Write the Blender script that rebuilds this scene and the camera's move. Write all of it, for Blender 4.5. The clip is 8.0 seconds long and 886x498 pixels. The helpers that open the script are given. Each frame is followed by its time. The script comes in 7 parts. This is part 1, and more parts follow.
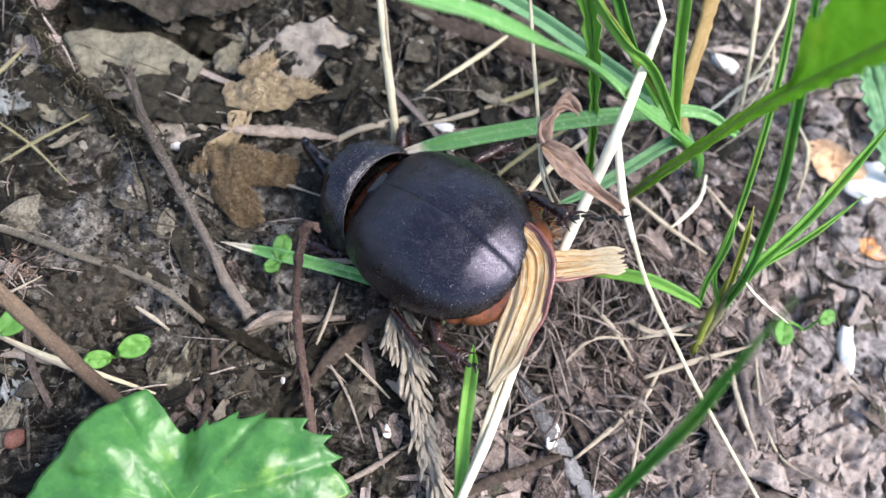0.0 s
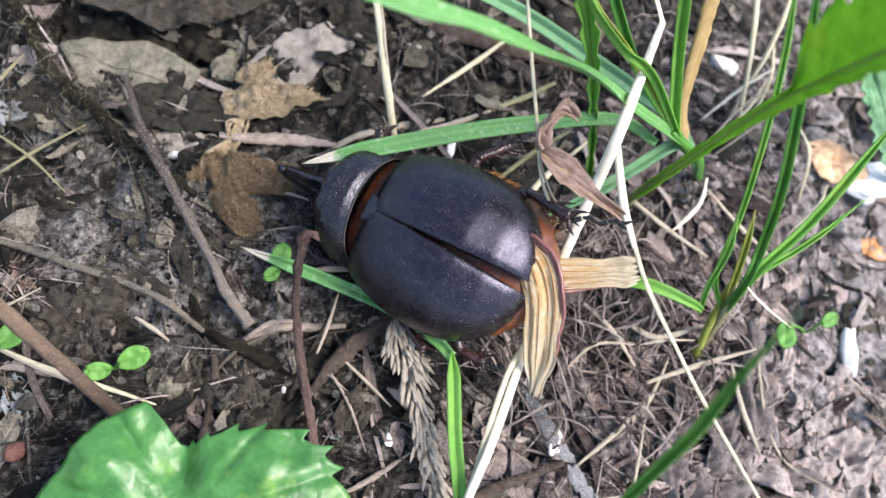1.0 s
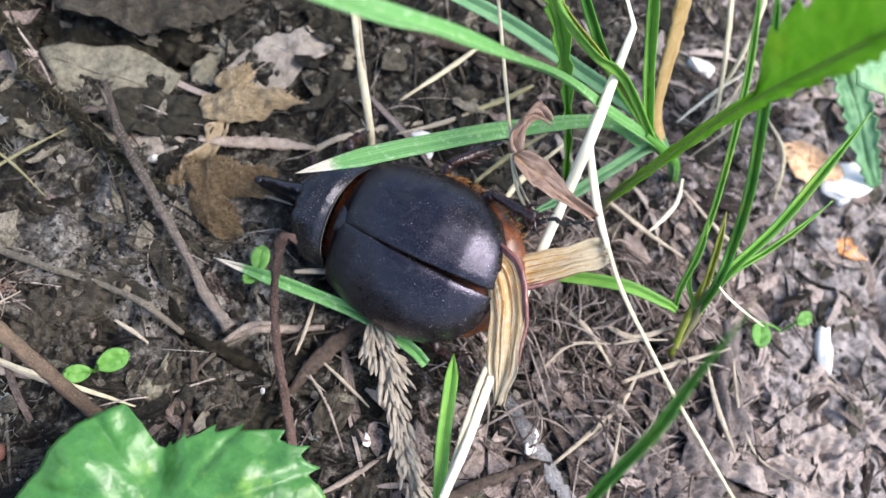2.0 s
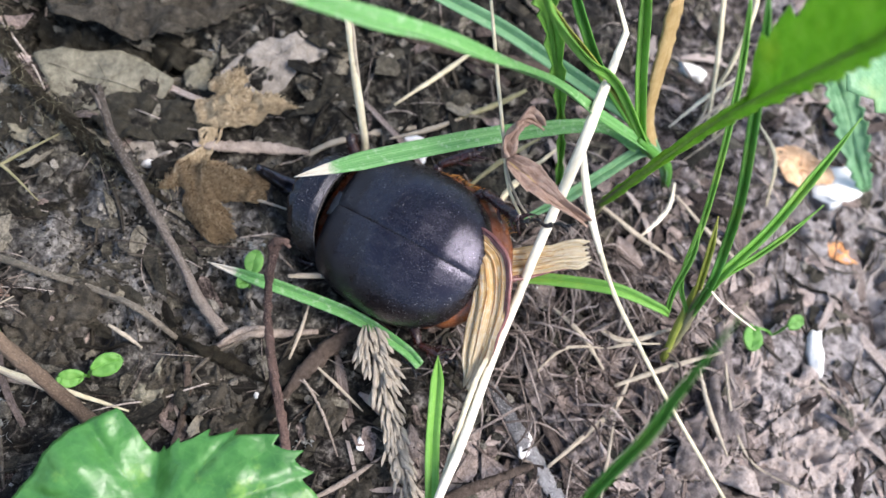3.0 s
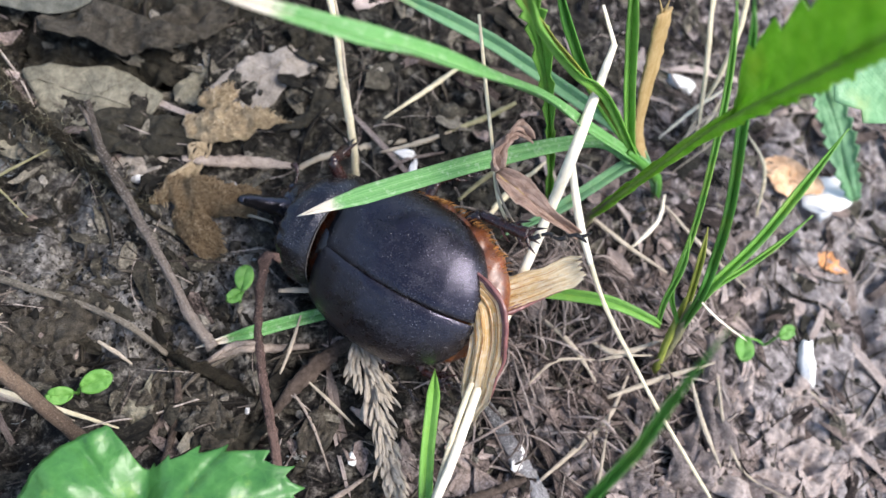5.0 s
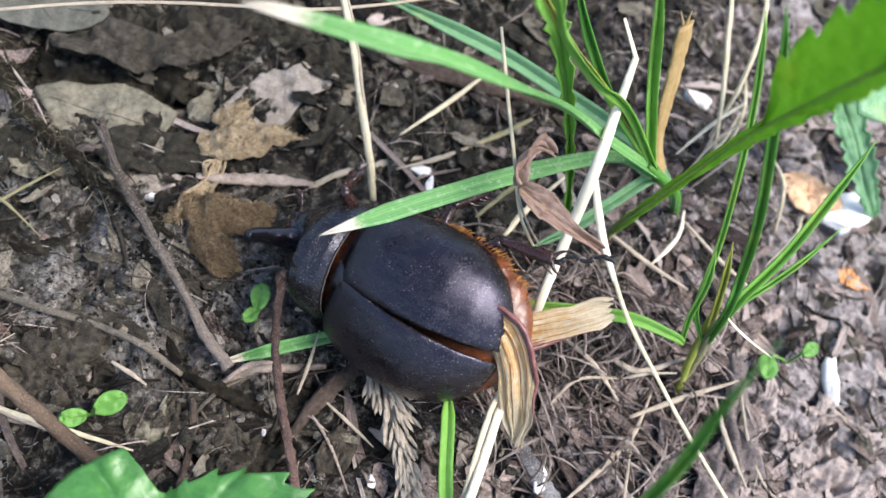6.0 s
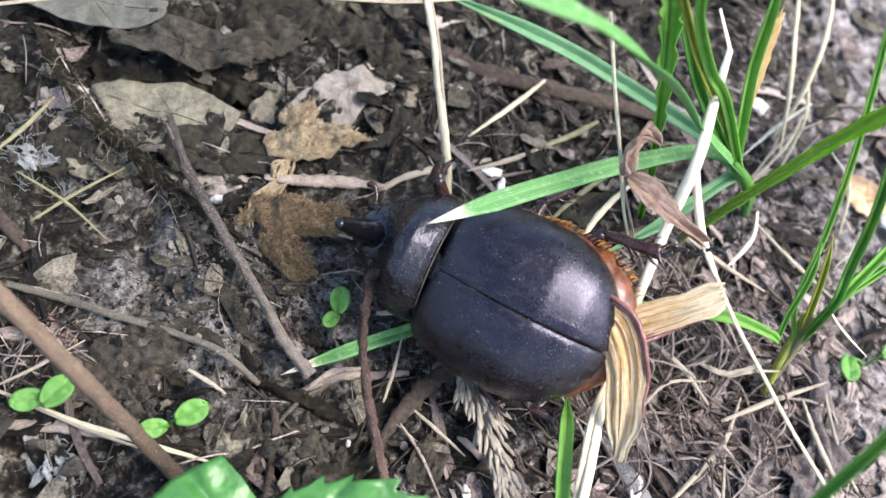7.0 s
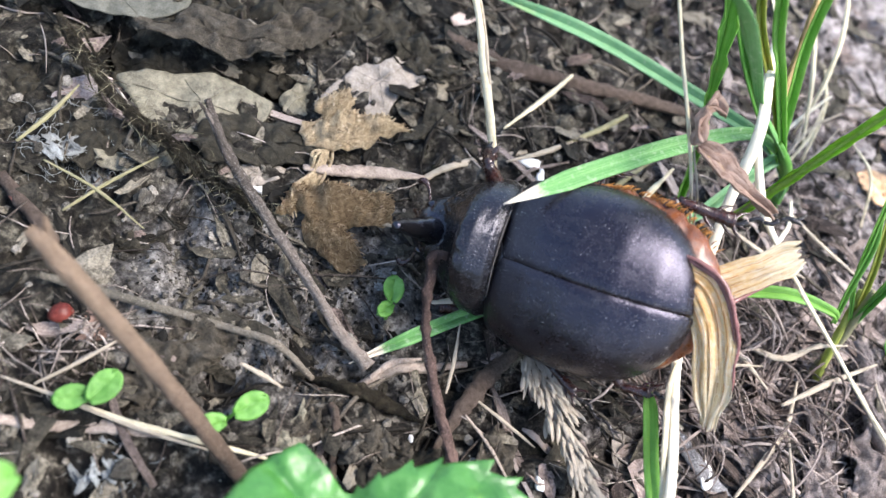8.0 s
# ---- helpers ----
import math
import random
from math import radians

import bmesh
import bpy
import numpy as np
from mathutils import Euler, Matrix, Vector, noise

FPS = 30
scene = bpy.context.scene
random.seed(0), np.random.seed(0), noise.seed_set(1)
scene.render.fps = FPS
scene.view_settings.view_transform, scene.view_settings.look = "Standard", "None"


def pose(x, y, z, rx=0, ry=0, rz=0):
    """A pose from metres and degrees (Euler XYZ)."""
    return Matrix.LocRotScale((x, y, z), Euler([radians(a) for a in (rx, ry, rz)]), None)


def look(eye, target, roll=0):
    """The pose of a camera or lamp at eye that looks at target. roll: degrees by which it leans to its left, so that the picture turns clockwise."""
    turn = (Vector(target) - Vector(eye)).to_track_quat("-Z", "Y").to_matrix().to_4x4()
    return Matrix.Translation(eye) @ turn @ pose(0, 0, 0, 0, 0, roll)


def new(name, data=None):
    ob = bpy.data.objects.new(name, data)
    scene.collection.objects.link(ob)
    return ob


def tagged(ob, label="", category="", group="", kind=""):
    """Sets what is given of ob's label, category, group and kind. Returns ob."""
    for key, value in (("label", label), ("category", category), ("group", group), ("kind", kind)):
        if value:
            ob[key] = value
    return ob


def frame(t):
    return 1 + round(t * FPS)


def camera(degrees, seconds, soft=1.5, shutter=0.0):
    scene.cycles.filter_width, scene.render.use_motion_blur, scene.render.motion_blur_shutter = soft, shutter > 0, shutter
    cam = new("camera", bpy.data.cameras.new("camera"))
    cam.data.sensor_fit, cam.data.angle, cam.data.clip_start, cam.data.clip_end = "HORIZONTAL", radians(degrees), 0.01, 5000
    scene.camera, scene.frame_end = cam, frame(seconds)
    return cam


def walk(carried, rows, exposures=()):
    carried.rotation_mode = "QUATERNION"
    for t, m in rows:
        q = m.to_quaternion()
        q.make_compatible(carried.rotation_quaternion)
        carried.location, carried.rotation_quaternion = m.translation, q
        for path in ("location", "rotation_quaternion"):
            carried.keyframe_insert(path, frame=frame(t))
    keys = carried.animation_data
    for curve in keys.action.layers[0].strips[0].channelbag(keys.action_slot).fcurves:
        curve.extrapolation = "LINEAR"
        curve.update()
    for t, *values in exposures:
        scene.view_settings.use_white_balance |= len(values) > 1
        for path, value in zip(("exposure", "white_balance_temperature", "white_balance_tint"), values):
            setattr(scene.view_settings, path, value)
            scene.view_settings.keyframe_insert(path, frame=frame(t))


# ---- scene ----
# Lengths below are written in centimetres; CM turns them into metres.
CM = 0.01
cam = camera(53.09, 8.0)
# small phone lens close to its subject: focused on the beetle
cam.data.dof.use_dof, cam.data.dof.focus_distance, cam.data.dof.aperture_fstop = True, 0.104, 25.0
PATH = [
    (0.0, (-2.286, -4.060, 11.107), (-0.008, -0.015, 0.041), 27.44),
    (0.5, (-2.184, -4.067, 11.176), (0.069, -0.027, 0.104), 26.86),
    (1.0, (-2.258, -3.930, 11.106), (0.001, 0.083, 0.025), 26.83),
    (1.5, (-2.100, -3.906, 11.188), (0.161, 0.086, 0.099), 26.76),
    (2.0, (-2.059, -3.974, 11.266), (0.271, 0.040, 0.200), 27.26),
    (3.5, (-2.071, -3.964, 11.303), (0.361, 0.083, 0.270), 27.84),
    (4.0, (-1.886, -3.856, 11.278), (0.548, 0.174, 0.240), 27.69),
    (4.5, (-1.972, -3.950, 11.367), (0.518, 0.129, 0.360), 27.96),
    (6.0, (-2.245, -3.936, 11.065), (0.284, 0.541, 0.222), 25.84),
    (6.5, (-2.750, -3.876, 10.839), (-0.075, 0.787, 0.111), 25.87),
    (7.0, (-3.735, -4.060, 10.126), (-0.603, 0.866, -0.358), 27.84),
    (7.5, (-4.319, -4.121, 9.669), (-0.711, 1.084, -0.524), 29.00),
    (8.0, (-5.062, -4.424, 8.982), (-0.993, 1.065, -0.882), 29.78),
]
# the film brightens as the camera comes down
EXPOSURES = [(0.0, 1.42), (2.0, 1.39), (4.0, 1.26), (6.0, 1.33), (7.0, 1.62), (8.0, 1.82)]
walk(cam, [(t, look([CM * v for v in eye], [CM * v for v in target], roll)) for t, eye, target, roll in PATH], EXPOSURES)

# ---- light: bright overcast sky, brighter towards the open side ----
SUN_ELEVATION, SUN_AZIMUTH = 57.0, 108.0   # degrees; azimuth clockwise from +y
world = bpy.data.worlds.new("sky")
scene.world = world
world.use_nodes = True
sky = world.node_tree.nodes.new("ShaderNodeTexSky")
sky.sky_type, sky.sun_disc = "NISHITA", False
sky.sun_elevation, sky.sun_rotation = radians(SUN_ELEVATION), radians(SUN_AZIMUTH)
sky.air_density, sky.dust_density, sky.ozone_density = 1.0, 2.0, 2.0
world.node_tree.links.new(sky.outputs[0], world.node_tree.nodes["Background"].inputs[0])
world.node_tree.nodes["Background"].inputs[1].default_value = 0.15
lamp = bpy.data.lights.new("sun", "SUN")
lamp.energy, lamp.angle, lamp.color = 2.6, radians(32), (1.0, 0.935, 0.905)
sun = new("sun", lamp)
a, e = radians(SUN_AZIMUTH), radians(SUN_ELEVATION)
sun.matrix_world = look((math.sin(a) * math.cos(e), math.cos(a) * math.cos(e), math.sin(e)), (0, 0, 0))


# ---- materials ----
class Graph:
    """Short hand for building a node material."""

    def __init__(self, name):
        self.mat = bpy.data.materials.new(name)
        self.mat.use_nodes = True
        self.tree = self.mat.node_tree
        self.bsdf = self.tree.nodes["Principled BSDF"]
        self.out = self.tree.nodes["Material Output"]

    def node(self, kind, **inputs):
        n = self.tree.nodes.new("ShaderNode" + kind)
        for key, value in inputs.items():
            self.put(n, key.replace("_", " "), value)
        return n

    def put(self, n, key, value):
        slot = n.inputs[int(key)] if key.isdigit() else n.inputs[key]
        if isinstance(value, bpy.types.NodeSocket):
            self.tree.links.new(value, slot)
        else:
            slot.default_value = value

    def coord(self, stretch=(1, 1, 1), kind="Object"):
        m = self.node("Mapping")
        self.put(m, "Vector", self.node("TexCoord").outputs[kind])
        m.inputs["Scale"].default_value = stretch
        return m.outputs[0]

    def noise(self, vector, scale, detail=6, rough=0.6):
        return self.node("TexNoise", Vector=vector, Scale=scale, Detail=detail, Roughness=rough).outputs["Fac"]

    def ramp(self, fac, stops):
        r = self.node("ValToRGB", Fac=fac)
        while len(r.color_ramp.elements) < len(stops):
            r.color_ramp.elements.new(0.5)
        for el, (p, c) in zip(r.color_ramp.elements, stops):
            el.position = p
            el.color = (*c, 1) if len(c) == 3 else c
        return r.outputs[0]

    def mix(self, fac, a, b, blend="MIX"):
        m = self.tree.nodes.new("ShaderNodeMix")
        m.data_type, m.blend_type = "RGBA", blend
        self.put(m, "0", fac)
        for k, v in ((6, a), (7, b)):
            self.put(m, str(k), v if isinstance(v, bpy.types.NodeSocket) else (*v, 1) if len(v) == 3 else v)
        return m.outputs[2]

    def math(self, op, a, b=0.0):
        m = self.node("Math")
        m.operation = op
        self.put(m, "0", a), self.put(m, "1", b)
        return m.outputs[0]

    def bump(self, height, strength, distance=0.0002, under=None):
        b = self.node("Bump", Height=height, Strength=strength, Distance=distance)
        if under:
            self.put(b, "Normal", under)
        return b.outputs[0]

    def finish(self, colour=None, rough=None, normal=None, specular=0.4, translucent=0.0, glow=None):
        if colour is not None:
            self.put(self.bsdf, "Base Color", colour if isinstance(colour, bpy.types.NodeSocket) else (*colour, 1))
        if rough is not None:
            self.put(self.bsdf, "Roughness", rough)
        if normal is not None:
            self.put(self.bsdf, "Normal", normal)
        self.put(self.bsdf, "Specular IOR Level", specular)
        if translucent:
            t = self.node("BsdfTranslucent")
            if colour is not None:
                self.put(t, "Color", colour if isinstance(colour, bpy.types.NodeSocket) else (*colour, 1))
            m = self.node("MixShader")
            self.put(m, "0", translucent), self.put(m, "1", self.bsdf.outputs[0]), self.put(m, "2", t.outputs[0])
            self.tree.links.new(m.outputs[0], self.out.inputs[0])
        return self.mat


def per_island(g):
    return g.node("NewGeometry").outputs["Random Per Island"]


PASTE = (-3.37, 0.20, 0.00)[:2]   # a patch of fine grey soil before the beetle


def soil_mat():
    g = Graph("damp_soil")
    v = g.coord()
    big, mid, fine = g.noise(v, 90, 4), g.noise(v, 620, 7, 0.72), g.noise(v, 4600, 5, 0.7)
    # near-black low stops paint the shade of gaps into the bump's hollows
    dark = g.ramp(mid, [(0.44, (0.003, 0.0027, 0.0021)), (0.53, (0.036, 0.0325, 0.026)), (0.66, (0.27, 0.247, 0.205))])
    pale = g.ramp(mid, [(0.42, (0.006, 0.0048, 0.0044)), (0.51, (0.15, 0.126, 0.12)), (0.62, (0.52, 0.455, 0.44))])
    x = g.node("SeparateXYZ", Vector=v).outputs[0]
    y = g.node("SeparateXYZ", Vector=v).outputs[1]
    dry = g.math("ADD", g.math("SUBTRACT", g.math("MULTIPLY", x, 18), g.math("MULTIPLY", y, 12)), g.math("MULTIPLY", g.math("SUBTRACT", big, 0.5), 2.2))
    dry = g.ramp(dry, [(0.1, (0, 0, 0)), (0.75, (1, 1, 1))])
    far = g.node("VectorMath", Vector=v)
    far.operation = "LENGTH"
    far = g.ramp(far.outputs["Value"], [(0.10, (0, 0, 0)), (0.3, (1, 1, 1))])
    dry = g.mix(far, dry, g.ramp(g.noise(v, 14, 7, 0.65), [(0.38, (0, 0, 0)), (0.66, (0.8,) * 3)]))
    c = g.mix(dry, dark, pale)
    open_side = g.math("ADD", g.math("MULTIPLY", g.math("SUBTRACT", g.math("SUBTRACT", x, g.math("MULTIPLY", y, 0.25)), 0.049), 70), g.math("MULTIPLY", g.math("SUBTRACT", big, 0.5), 2.0))
    bare = g.ramp(mid, [(0.35, (0.06, 0.051, 0.048)), (0.47, (0.27, 0.24, 0.23)), (0.62, (0.50, 0.455, 0.44))])
    c = g.mix(g.math("MULTIPLY", g.ramp(open_side, [(0.2, (0, 0, 0)), (0.9, (1, 1, 1))]), g.math("SUBTRACT", 1.0, far)), c, bare)
    # damp soil; its lowest stop also carries painted gap shade
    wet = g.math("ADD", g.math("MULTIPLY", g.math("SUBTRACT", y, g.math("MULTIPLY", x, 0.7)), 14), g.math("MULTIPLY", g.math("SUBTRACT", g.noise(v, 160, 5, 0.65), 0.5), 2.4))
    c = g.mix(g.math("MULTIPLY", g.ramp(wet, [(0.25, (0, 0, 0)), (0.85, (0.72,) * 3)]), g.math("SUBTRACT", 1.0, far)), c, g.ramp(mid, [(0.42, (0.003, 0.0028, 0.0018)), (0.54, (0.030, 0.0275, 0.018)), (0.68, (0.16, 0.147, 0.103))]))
    px, py = PASTE
    away = g.math("ADD", g.math("POWER", g.math("MULTIPLY", g.math("SUBTRACT", x, px * CM), 48), 2), g.math("POWER", g.math("MULTIPLY", g.math("SUBTRACT", y, py * CM), 62), 2))
    away = g.math("ADD", away, g.math("MULTIPLY", g.math("SUBTRACT", g.noise(v, 260, 6, 0.7), 0.5), 2.0))
    c = g.mix(g.ramp(away, [(0.5, (0.85,) * 3), (1.0, (0, 0, 0))]), c, g.ramp(mid, [(0.37, (0.03, 0.0275, 0.025)), (0.5, (0.16, 0.15, 0.138)), (0.64, (0.42, 0.40, 0.37))]))
    # low spots of the fine bump are tinted dark
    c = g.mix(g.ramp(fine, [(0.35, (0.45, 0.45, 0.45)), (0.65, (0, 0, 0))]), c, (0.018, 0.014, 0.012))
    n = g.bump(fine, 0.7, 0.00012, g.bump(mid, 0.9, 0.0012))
    return g.finish(c, g.ramp(big, [(0.3, (0.55,) * 3), (0.7, (0.9,) * 3)]), n, 0.15)


def litter_mat(name, tones, rough=0.8, scale=500, stretch=(1, 1, 1), strength=0.6, translucent=0.0, specular=0.13, island=True, relief=1.0):
    """Dry plant matter: tones from dark to light, varied from piece to piece and within each piece."""
    g = Graph(name)
    v = g.coord(stretch)
    mid, fine = g.noise(v, scale * 1.0, 6, 0.65), g.noise(v, scale * 8, 5, 0.7)
    f = g.math("ADD", g.math("MULTIPLY", mid, 0.75), g.math("MULTIPLY", g.math("SUBTRACT", fine, 0.5), 0.7))
    if island:
        f = g.math("ADD", f, g.math("MULTIPLY", g.math("SUBTRACT", per_island(g), 0.5), 0.55))
    step = 0.6 / max(1, len(tones) - 1)
    c = g.ramp(f, [(0.17 + i * step, t) for i, t in enumerate(tones)])
    n = g.bump(fine, strength, 0.00007 * relief, g.bump(mid, strength, 0.0004 * relief))
    return g.finish(c, rough, n, specular, translucent)


def sliver_mat():
    """Flat strips of bark and dead grass, each of its own tone, streaked along."""
    g = Graph("bark_slivers")
    streak, fine = g.noise(g.coord((14, 1.0, 1), "UV"), 2.4, 5, 0.7), g.noise(g.coord(), 2600, 5, 0.7)
    f = g.math("ADD", g.math("MULTIPLY", streak, 0.55), g.math("MULTIPLY", fine, 0.35))
    f = g.math("ADD", f, g.math("MULTIPLY", g.math("SUBTRACT", g.node("ObjectInfo").outputs["Random"], 0.5), 0.3))
    c = g.ramp(f, [(0.28, (0.03, 0.022, 0.019)), (0.45, (0.16, 0.125, 0.108)), (0.64, (0.44, 0.37, 0.33))])
    return g.finish(c, 0.8, g.bump(streak, 0.8, 0.0003, g.bump(fine, 0.6, 0.0001)), 0.13)


def straw_mat(name, tones, translucent=0.1, specular=0.35):
    """Stalks with fine lengthwise streaks, by their own length-wise coordinates."""
    g = Graph(name)
    uv = g.coord((1, 1, 1), "UV")
    streak = g.noise(g.coord((16, 1.2, 1), "UV"), 2.0, 5, 0.7)
    blotch = g.noise(g.coord(), 900, 6, 0.7)
    f = g.math("ADD", g.math("MULTIPLY", streak, 0.6), g.math("MULTIPLY", blotch, 0.5))
    c = g.ramp(f, [(0.28 + i * 0.42 / (len(tones) - 1), t) for i, t in enumerate(tones)])
    return g.finish(c, 0.55, g.bump(streak, 0.7, 0.0003), specular, translucent)


def green_mat(name, dark, mid, light, vein=0.5, pale_patch=0.0, translucent=0.3, blotch=(0.16, 0.24, 0.01)):
    """Living blade or leaf with lengthwise veins and a few pale worn patches."""
    g = Graph(name)
    veins = g.noise(g.coord((26, 0.5, 1), "UV"), 2.0, 3, 0.6)
    spots = g.noise(g.coord(), 480, 6, 0.65)
    tiny = g.noise(g.coord(), 5200, 4, 0.7)
    f = g.math("ADD", g.math("MULTIPLY", veins, vein), g.math("MULTIPLY", spots, 1 - vein))
    c = g.ramp(f, [(0.33, dark), (0.5, mid), (0.68, light)])
    c = g.mix(g.ramp(tiny, [(0.62, (0, 0, 0)), (0.8, (0.35,) * 3)]), c, light)
    c = g.mix(g.ramp(g.noise(g.coord(), 130, 4, 0.6), [(0.56, (0, 0, 0)), (0.74, (0.55,) * 3)]), c, (light[0] * 1.4, light[1], light[2] * 0.7))
    if pale_patch:
        wear = g.noise(g.coord((1, 1, 1)), 1100, 5, 0.75)
        c = g.mix(g.ramp(wear, [(0.62 - 0.1 * pale_patch, (0, 0, 0)), (0.72, (0.8,) * 3)]), c, (0.5, 0.55, 0.42))
    n = g.bump(veins, 0.35, 0.0002, g.bump(spots, 0.25, 0.0006))
    return g.finish(c, g.ramp(spots, [(0.3, (0.36,) * 3), (0.7, (0.5,) * 3)]), n, 0.45, translucent)


def tipped_blade_mat():
    """Blade whose last stretch has dried to straw white."""
    g = Graph("tipped_grass")
    veins = g.noise(g.coord((26, 0.5, 1), "UV"), 2.0, 3, 0.6)
    along = g.node("SeparateXYZ", Vector=g.coord((1, 1, 1), "UV")).outputs[1]
    wear = g.noise(g.coord(), 1300, 5, 0.75)
    green = g.ramp(veins, [(0.35, (0.075, 0.235, 0.055)), (0.52, (0.14, 0.35, 0.10)), (0.68, (0.26, 0.48, 0.19))])
    green = g.mix(g.ramp(wear, [(0.54, (0, 0, 0)), (0.66, (0.5,) * 3)]), green, (0.56, 0.64, 0.48))
    edge = g.math("ADD", along, g.math("MULTIPLY", g.math("SUBTRACT", wear, 0.5), 0.08))
    dry = g.ramp(edge, [(0.845, (0, 0, 0)), (0.875, (1, 1, 1))])
    c = g.mix(dry, green, g.ramp(veins, [(0.3, (0.45, 0.36, 0.24)), (0.6, (0.78, 0.72, 0.6))]))
    return g.finish(c, 0.42, g.bump(veins, 0.4, 0.0002), 0.45, 0.25)


def shell_mat(name, base, tint, rough, pits=0.5, specular=0.5, dull=0.0, tinge=(0.82, 0.80, 1.0), dusty=1.0):
    """Hard wing cases and shields: near black, waxy, finely pitted, dusted with soil."""
    g = Graph(name)
    v = g.coord()
    cell = g.node("TexVoronoi", Vector=v, Scale=6200).outputs["Distance"]
    fine, mid, dust = g.noise(v, 9000, 3, 0.6), g.noise(v, 700, 7, 0.72), g.noise(v, 5600, 3, 0.55)
    c = g.mix(g.ramp(mid, [(0.36, (0, 0, 0)), (0.7, (1, 1, 1))]), base, tint)
    patch = g.noise(v, 190, 5, 0.7)
    film = g.math("MULTIPLY", g.ramp(dust, [(0.56, (0, 0, 0)), (0.66, (1, 1, 1))]), g.ramp(patch, [(0.36, (0.12 * dusty,) * 3), (0.62, (0.7 * dusty,) * 3)]))
    c = g.mix(film, c, (0.07, 0.068, 0.067))
    smear = g.noise(g.coord((0.45, 1.6, 1)), 520, 6, 0.75)
    c = g.mix(g.ramp(smear, [(0.48, (0, 0, 0)), (0.72, (0.25 * dusty,) * 3)]), c, (0.045, 0.042, 0.040))
    grain = g.node("TexVoronoi", Vector=v, Scale=2300)
    c = g.mix(g.math("MULTIPLY", g.ramp(grain.outputs["Distance"], [(0.07, (0.9 * dusty,) * 3), (0.15, (0, 0, 0))]), g.ramp(g.noise(v, 420, 4, 0.6), [(0.44, (0, 0, 0)), (0.58, (1, 1, 1))])), c, (0.36, 0.35, 0.34))
    r = g.math("ADD", g.ramp(mid, [(0.36, (rough + 0.16,) * 3), (0.62, (rough - 0.06,) * 3)]), g.math("MULTIPLY", g.math("SUBTRACT", patch, 0.5), 0.34))
    r = g.math("ADD", r, g.math("MULTIPLY", g.math("SUBTRACT", dust, 0.5), 0.55 * dusty))
    r = g.math("ADD", r, g.math("MULTIPLY", g.math("SUBTRACT", smear, 0.5), 0.4 * dusty))
    if dull:
        # worn and dusty towards the front, polished towards the tail
        x = g.node("SeparateXYZ", Vector=v).outputs[0]
        front = g.math("ADD", g.math("MULTIPLY", x, 70), g.math("MULTIPLY", g.math("SUBTRACT", patch, 0.5), 2.2))
        front = g.ramp(g.math("ADD", front, 1.0), [(0.2, (0, 0, 0)), (0.85, (dull,) * 3)])
        r = g.math("ADD", r, front)
    g.put(g.bsdf, "Specular Tint", (*tinge, 1.0))
    n = g.bump(cell, pits, 0.000026, g.bump(dust, 0.5, 0.000018, g.bump(mid, 0.4, 0.00004)))
    return g.finish(c, r, n, specular)


def twig_mat(name, upper, lower, speck):
    """A twig that is dark at one end and bleached at the other, with pale and dark specks and lengthwise cracks."""
    g = Graph(name)
    along = g.node("SeparateXYZ", Vector=g.coord((1, 1, 1), "UV")).outputs[1]
    grain = g.noise(g.coord((9, 3, 1), "UV"), 3.0, 6, 0.7)
    mottle, fine = g.noise(g.coord(), 900, 6, 0.7), g.noise(g.coord(), 5200, 4, 0.7)
    f = g.math("ADD", along, g.math("MULTIPLY", g.math("SUBTRACT", mottle, 0.5), 0.9))
    c = g.mix(g.ramp(f, [(0.3, (0, 0, 0)), (0.8, (1, 1, 1))]), upper, lower)
    c = g.mix(g.ramp(grain, [(0.3, (0.75,) * 3), (0.5, (0, 0, 0))]), c, tuple(v * 0.3 for v in upper))
    c = g.mix(g.ramp(fine, [(0.56, (0, 0, 0)), (0.66, (0.8,) * 3)]), c, speck)
    c = g.mix(g.ramp(fine, [(0.34, (0.8,) * 3), (0.44, (0, 0, 0))]), c, tuple(v * 0.25 for v in upper))
    n = g.bump(fine, 0.9, 0.00012, g.bump(grain, 0.9, 0.0005, g.bump(mottle, 0.8, 0.0008)))
    return g.finish(c, 0.85, n, 0.25)


def leaf_mat(name, dark, mid, light, spot):
    """A fleshy glossy leaf: mottled green, yellow blemishes, net of pale veinlets, waxy bloom of fine hairs."""
    g = Graph(name)
    v = g.coord()
    broad, spots, tiny = g.noise(v, 130, 4, 0.6), g.noise(v, 520, 6, 0.68), g.noise(v, 5200, 4, 0.7)
    net = g.node("TexVoronoi", Vector=v, Scale=520)
    net.feature = "DISTANCE_TO_EDGE"
    c = g.ramp(g.math("ADD", g.math("MULTIPLY", broad, 0.55), g.math("MULTIPLY", spots, 0.45)), [(0.30, dark), (0.5, mid), (0.72, light)])
    c = g.mix(g.ramp(net.outputs["Distance"], [(0.0, (0.16,) * 3), (0.05, (0, 0, 0))]), c, (light[0] * 1.25, light[1] * 1.15, light[2] * 1.3))
    c = g.mix(g.ramp(g.noise(v, 210, 5, 0.62), [(0.58, (0, 0, 0)), (0.7, (0.7,) * 3)]), c, spot)
    c = g.mix(g.ramp(tiny, [(0.66, (0, 0, 0)), (0.78, (0.25,) * 3)]), c, (0.36, 0.50, 0.26))
    n = g.bump(net.outputs["Distance"], 0.35, 0.0003, g.bump(broad, 0.4, 0.0015, g.bump(tiny, 0.25, 0.00006)))
    return g.finish(c, g.ramp(spots, [(0.3, (0.30,) * 3), (0.7, (0.46,) * 3)]), n, 0.6, 0.18)


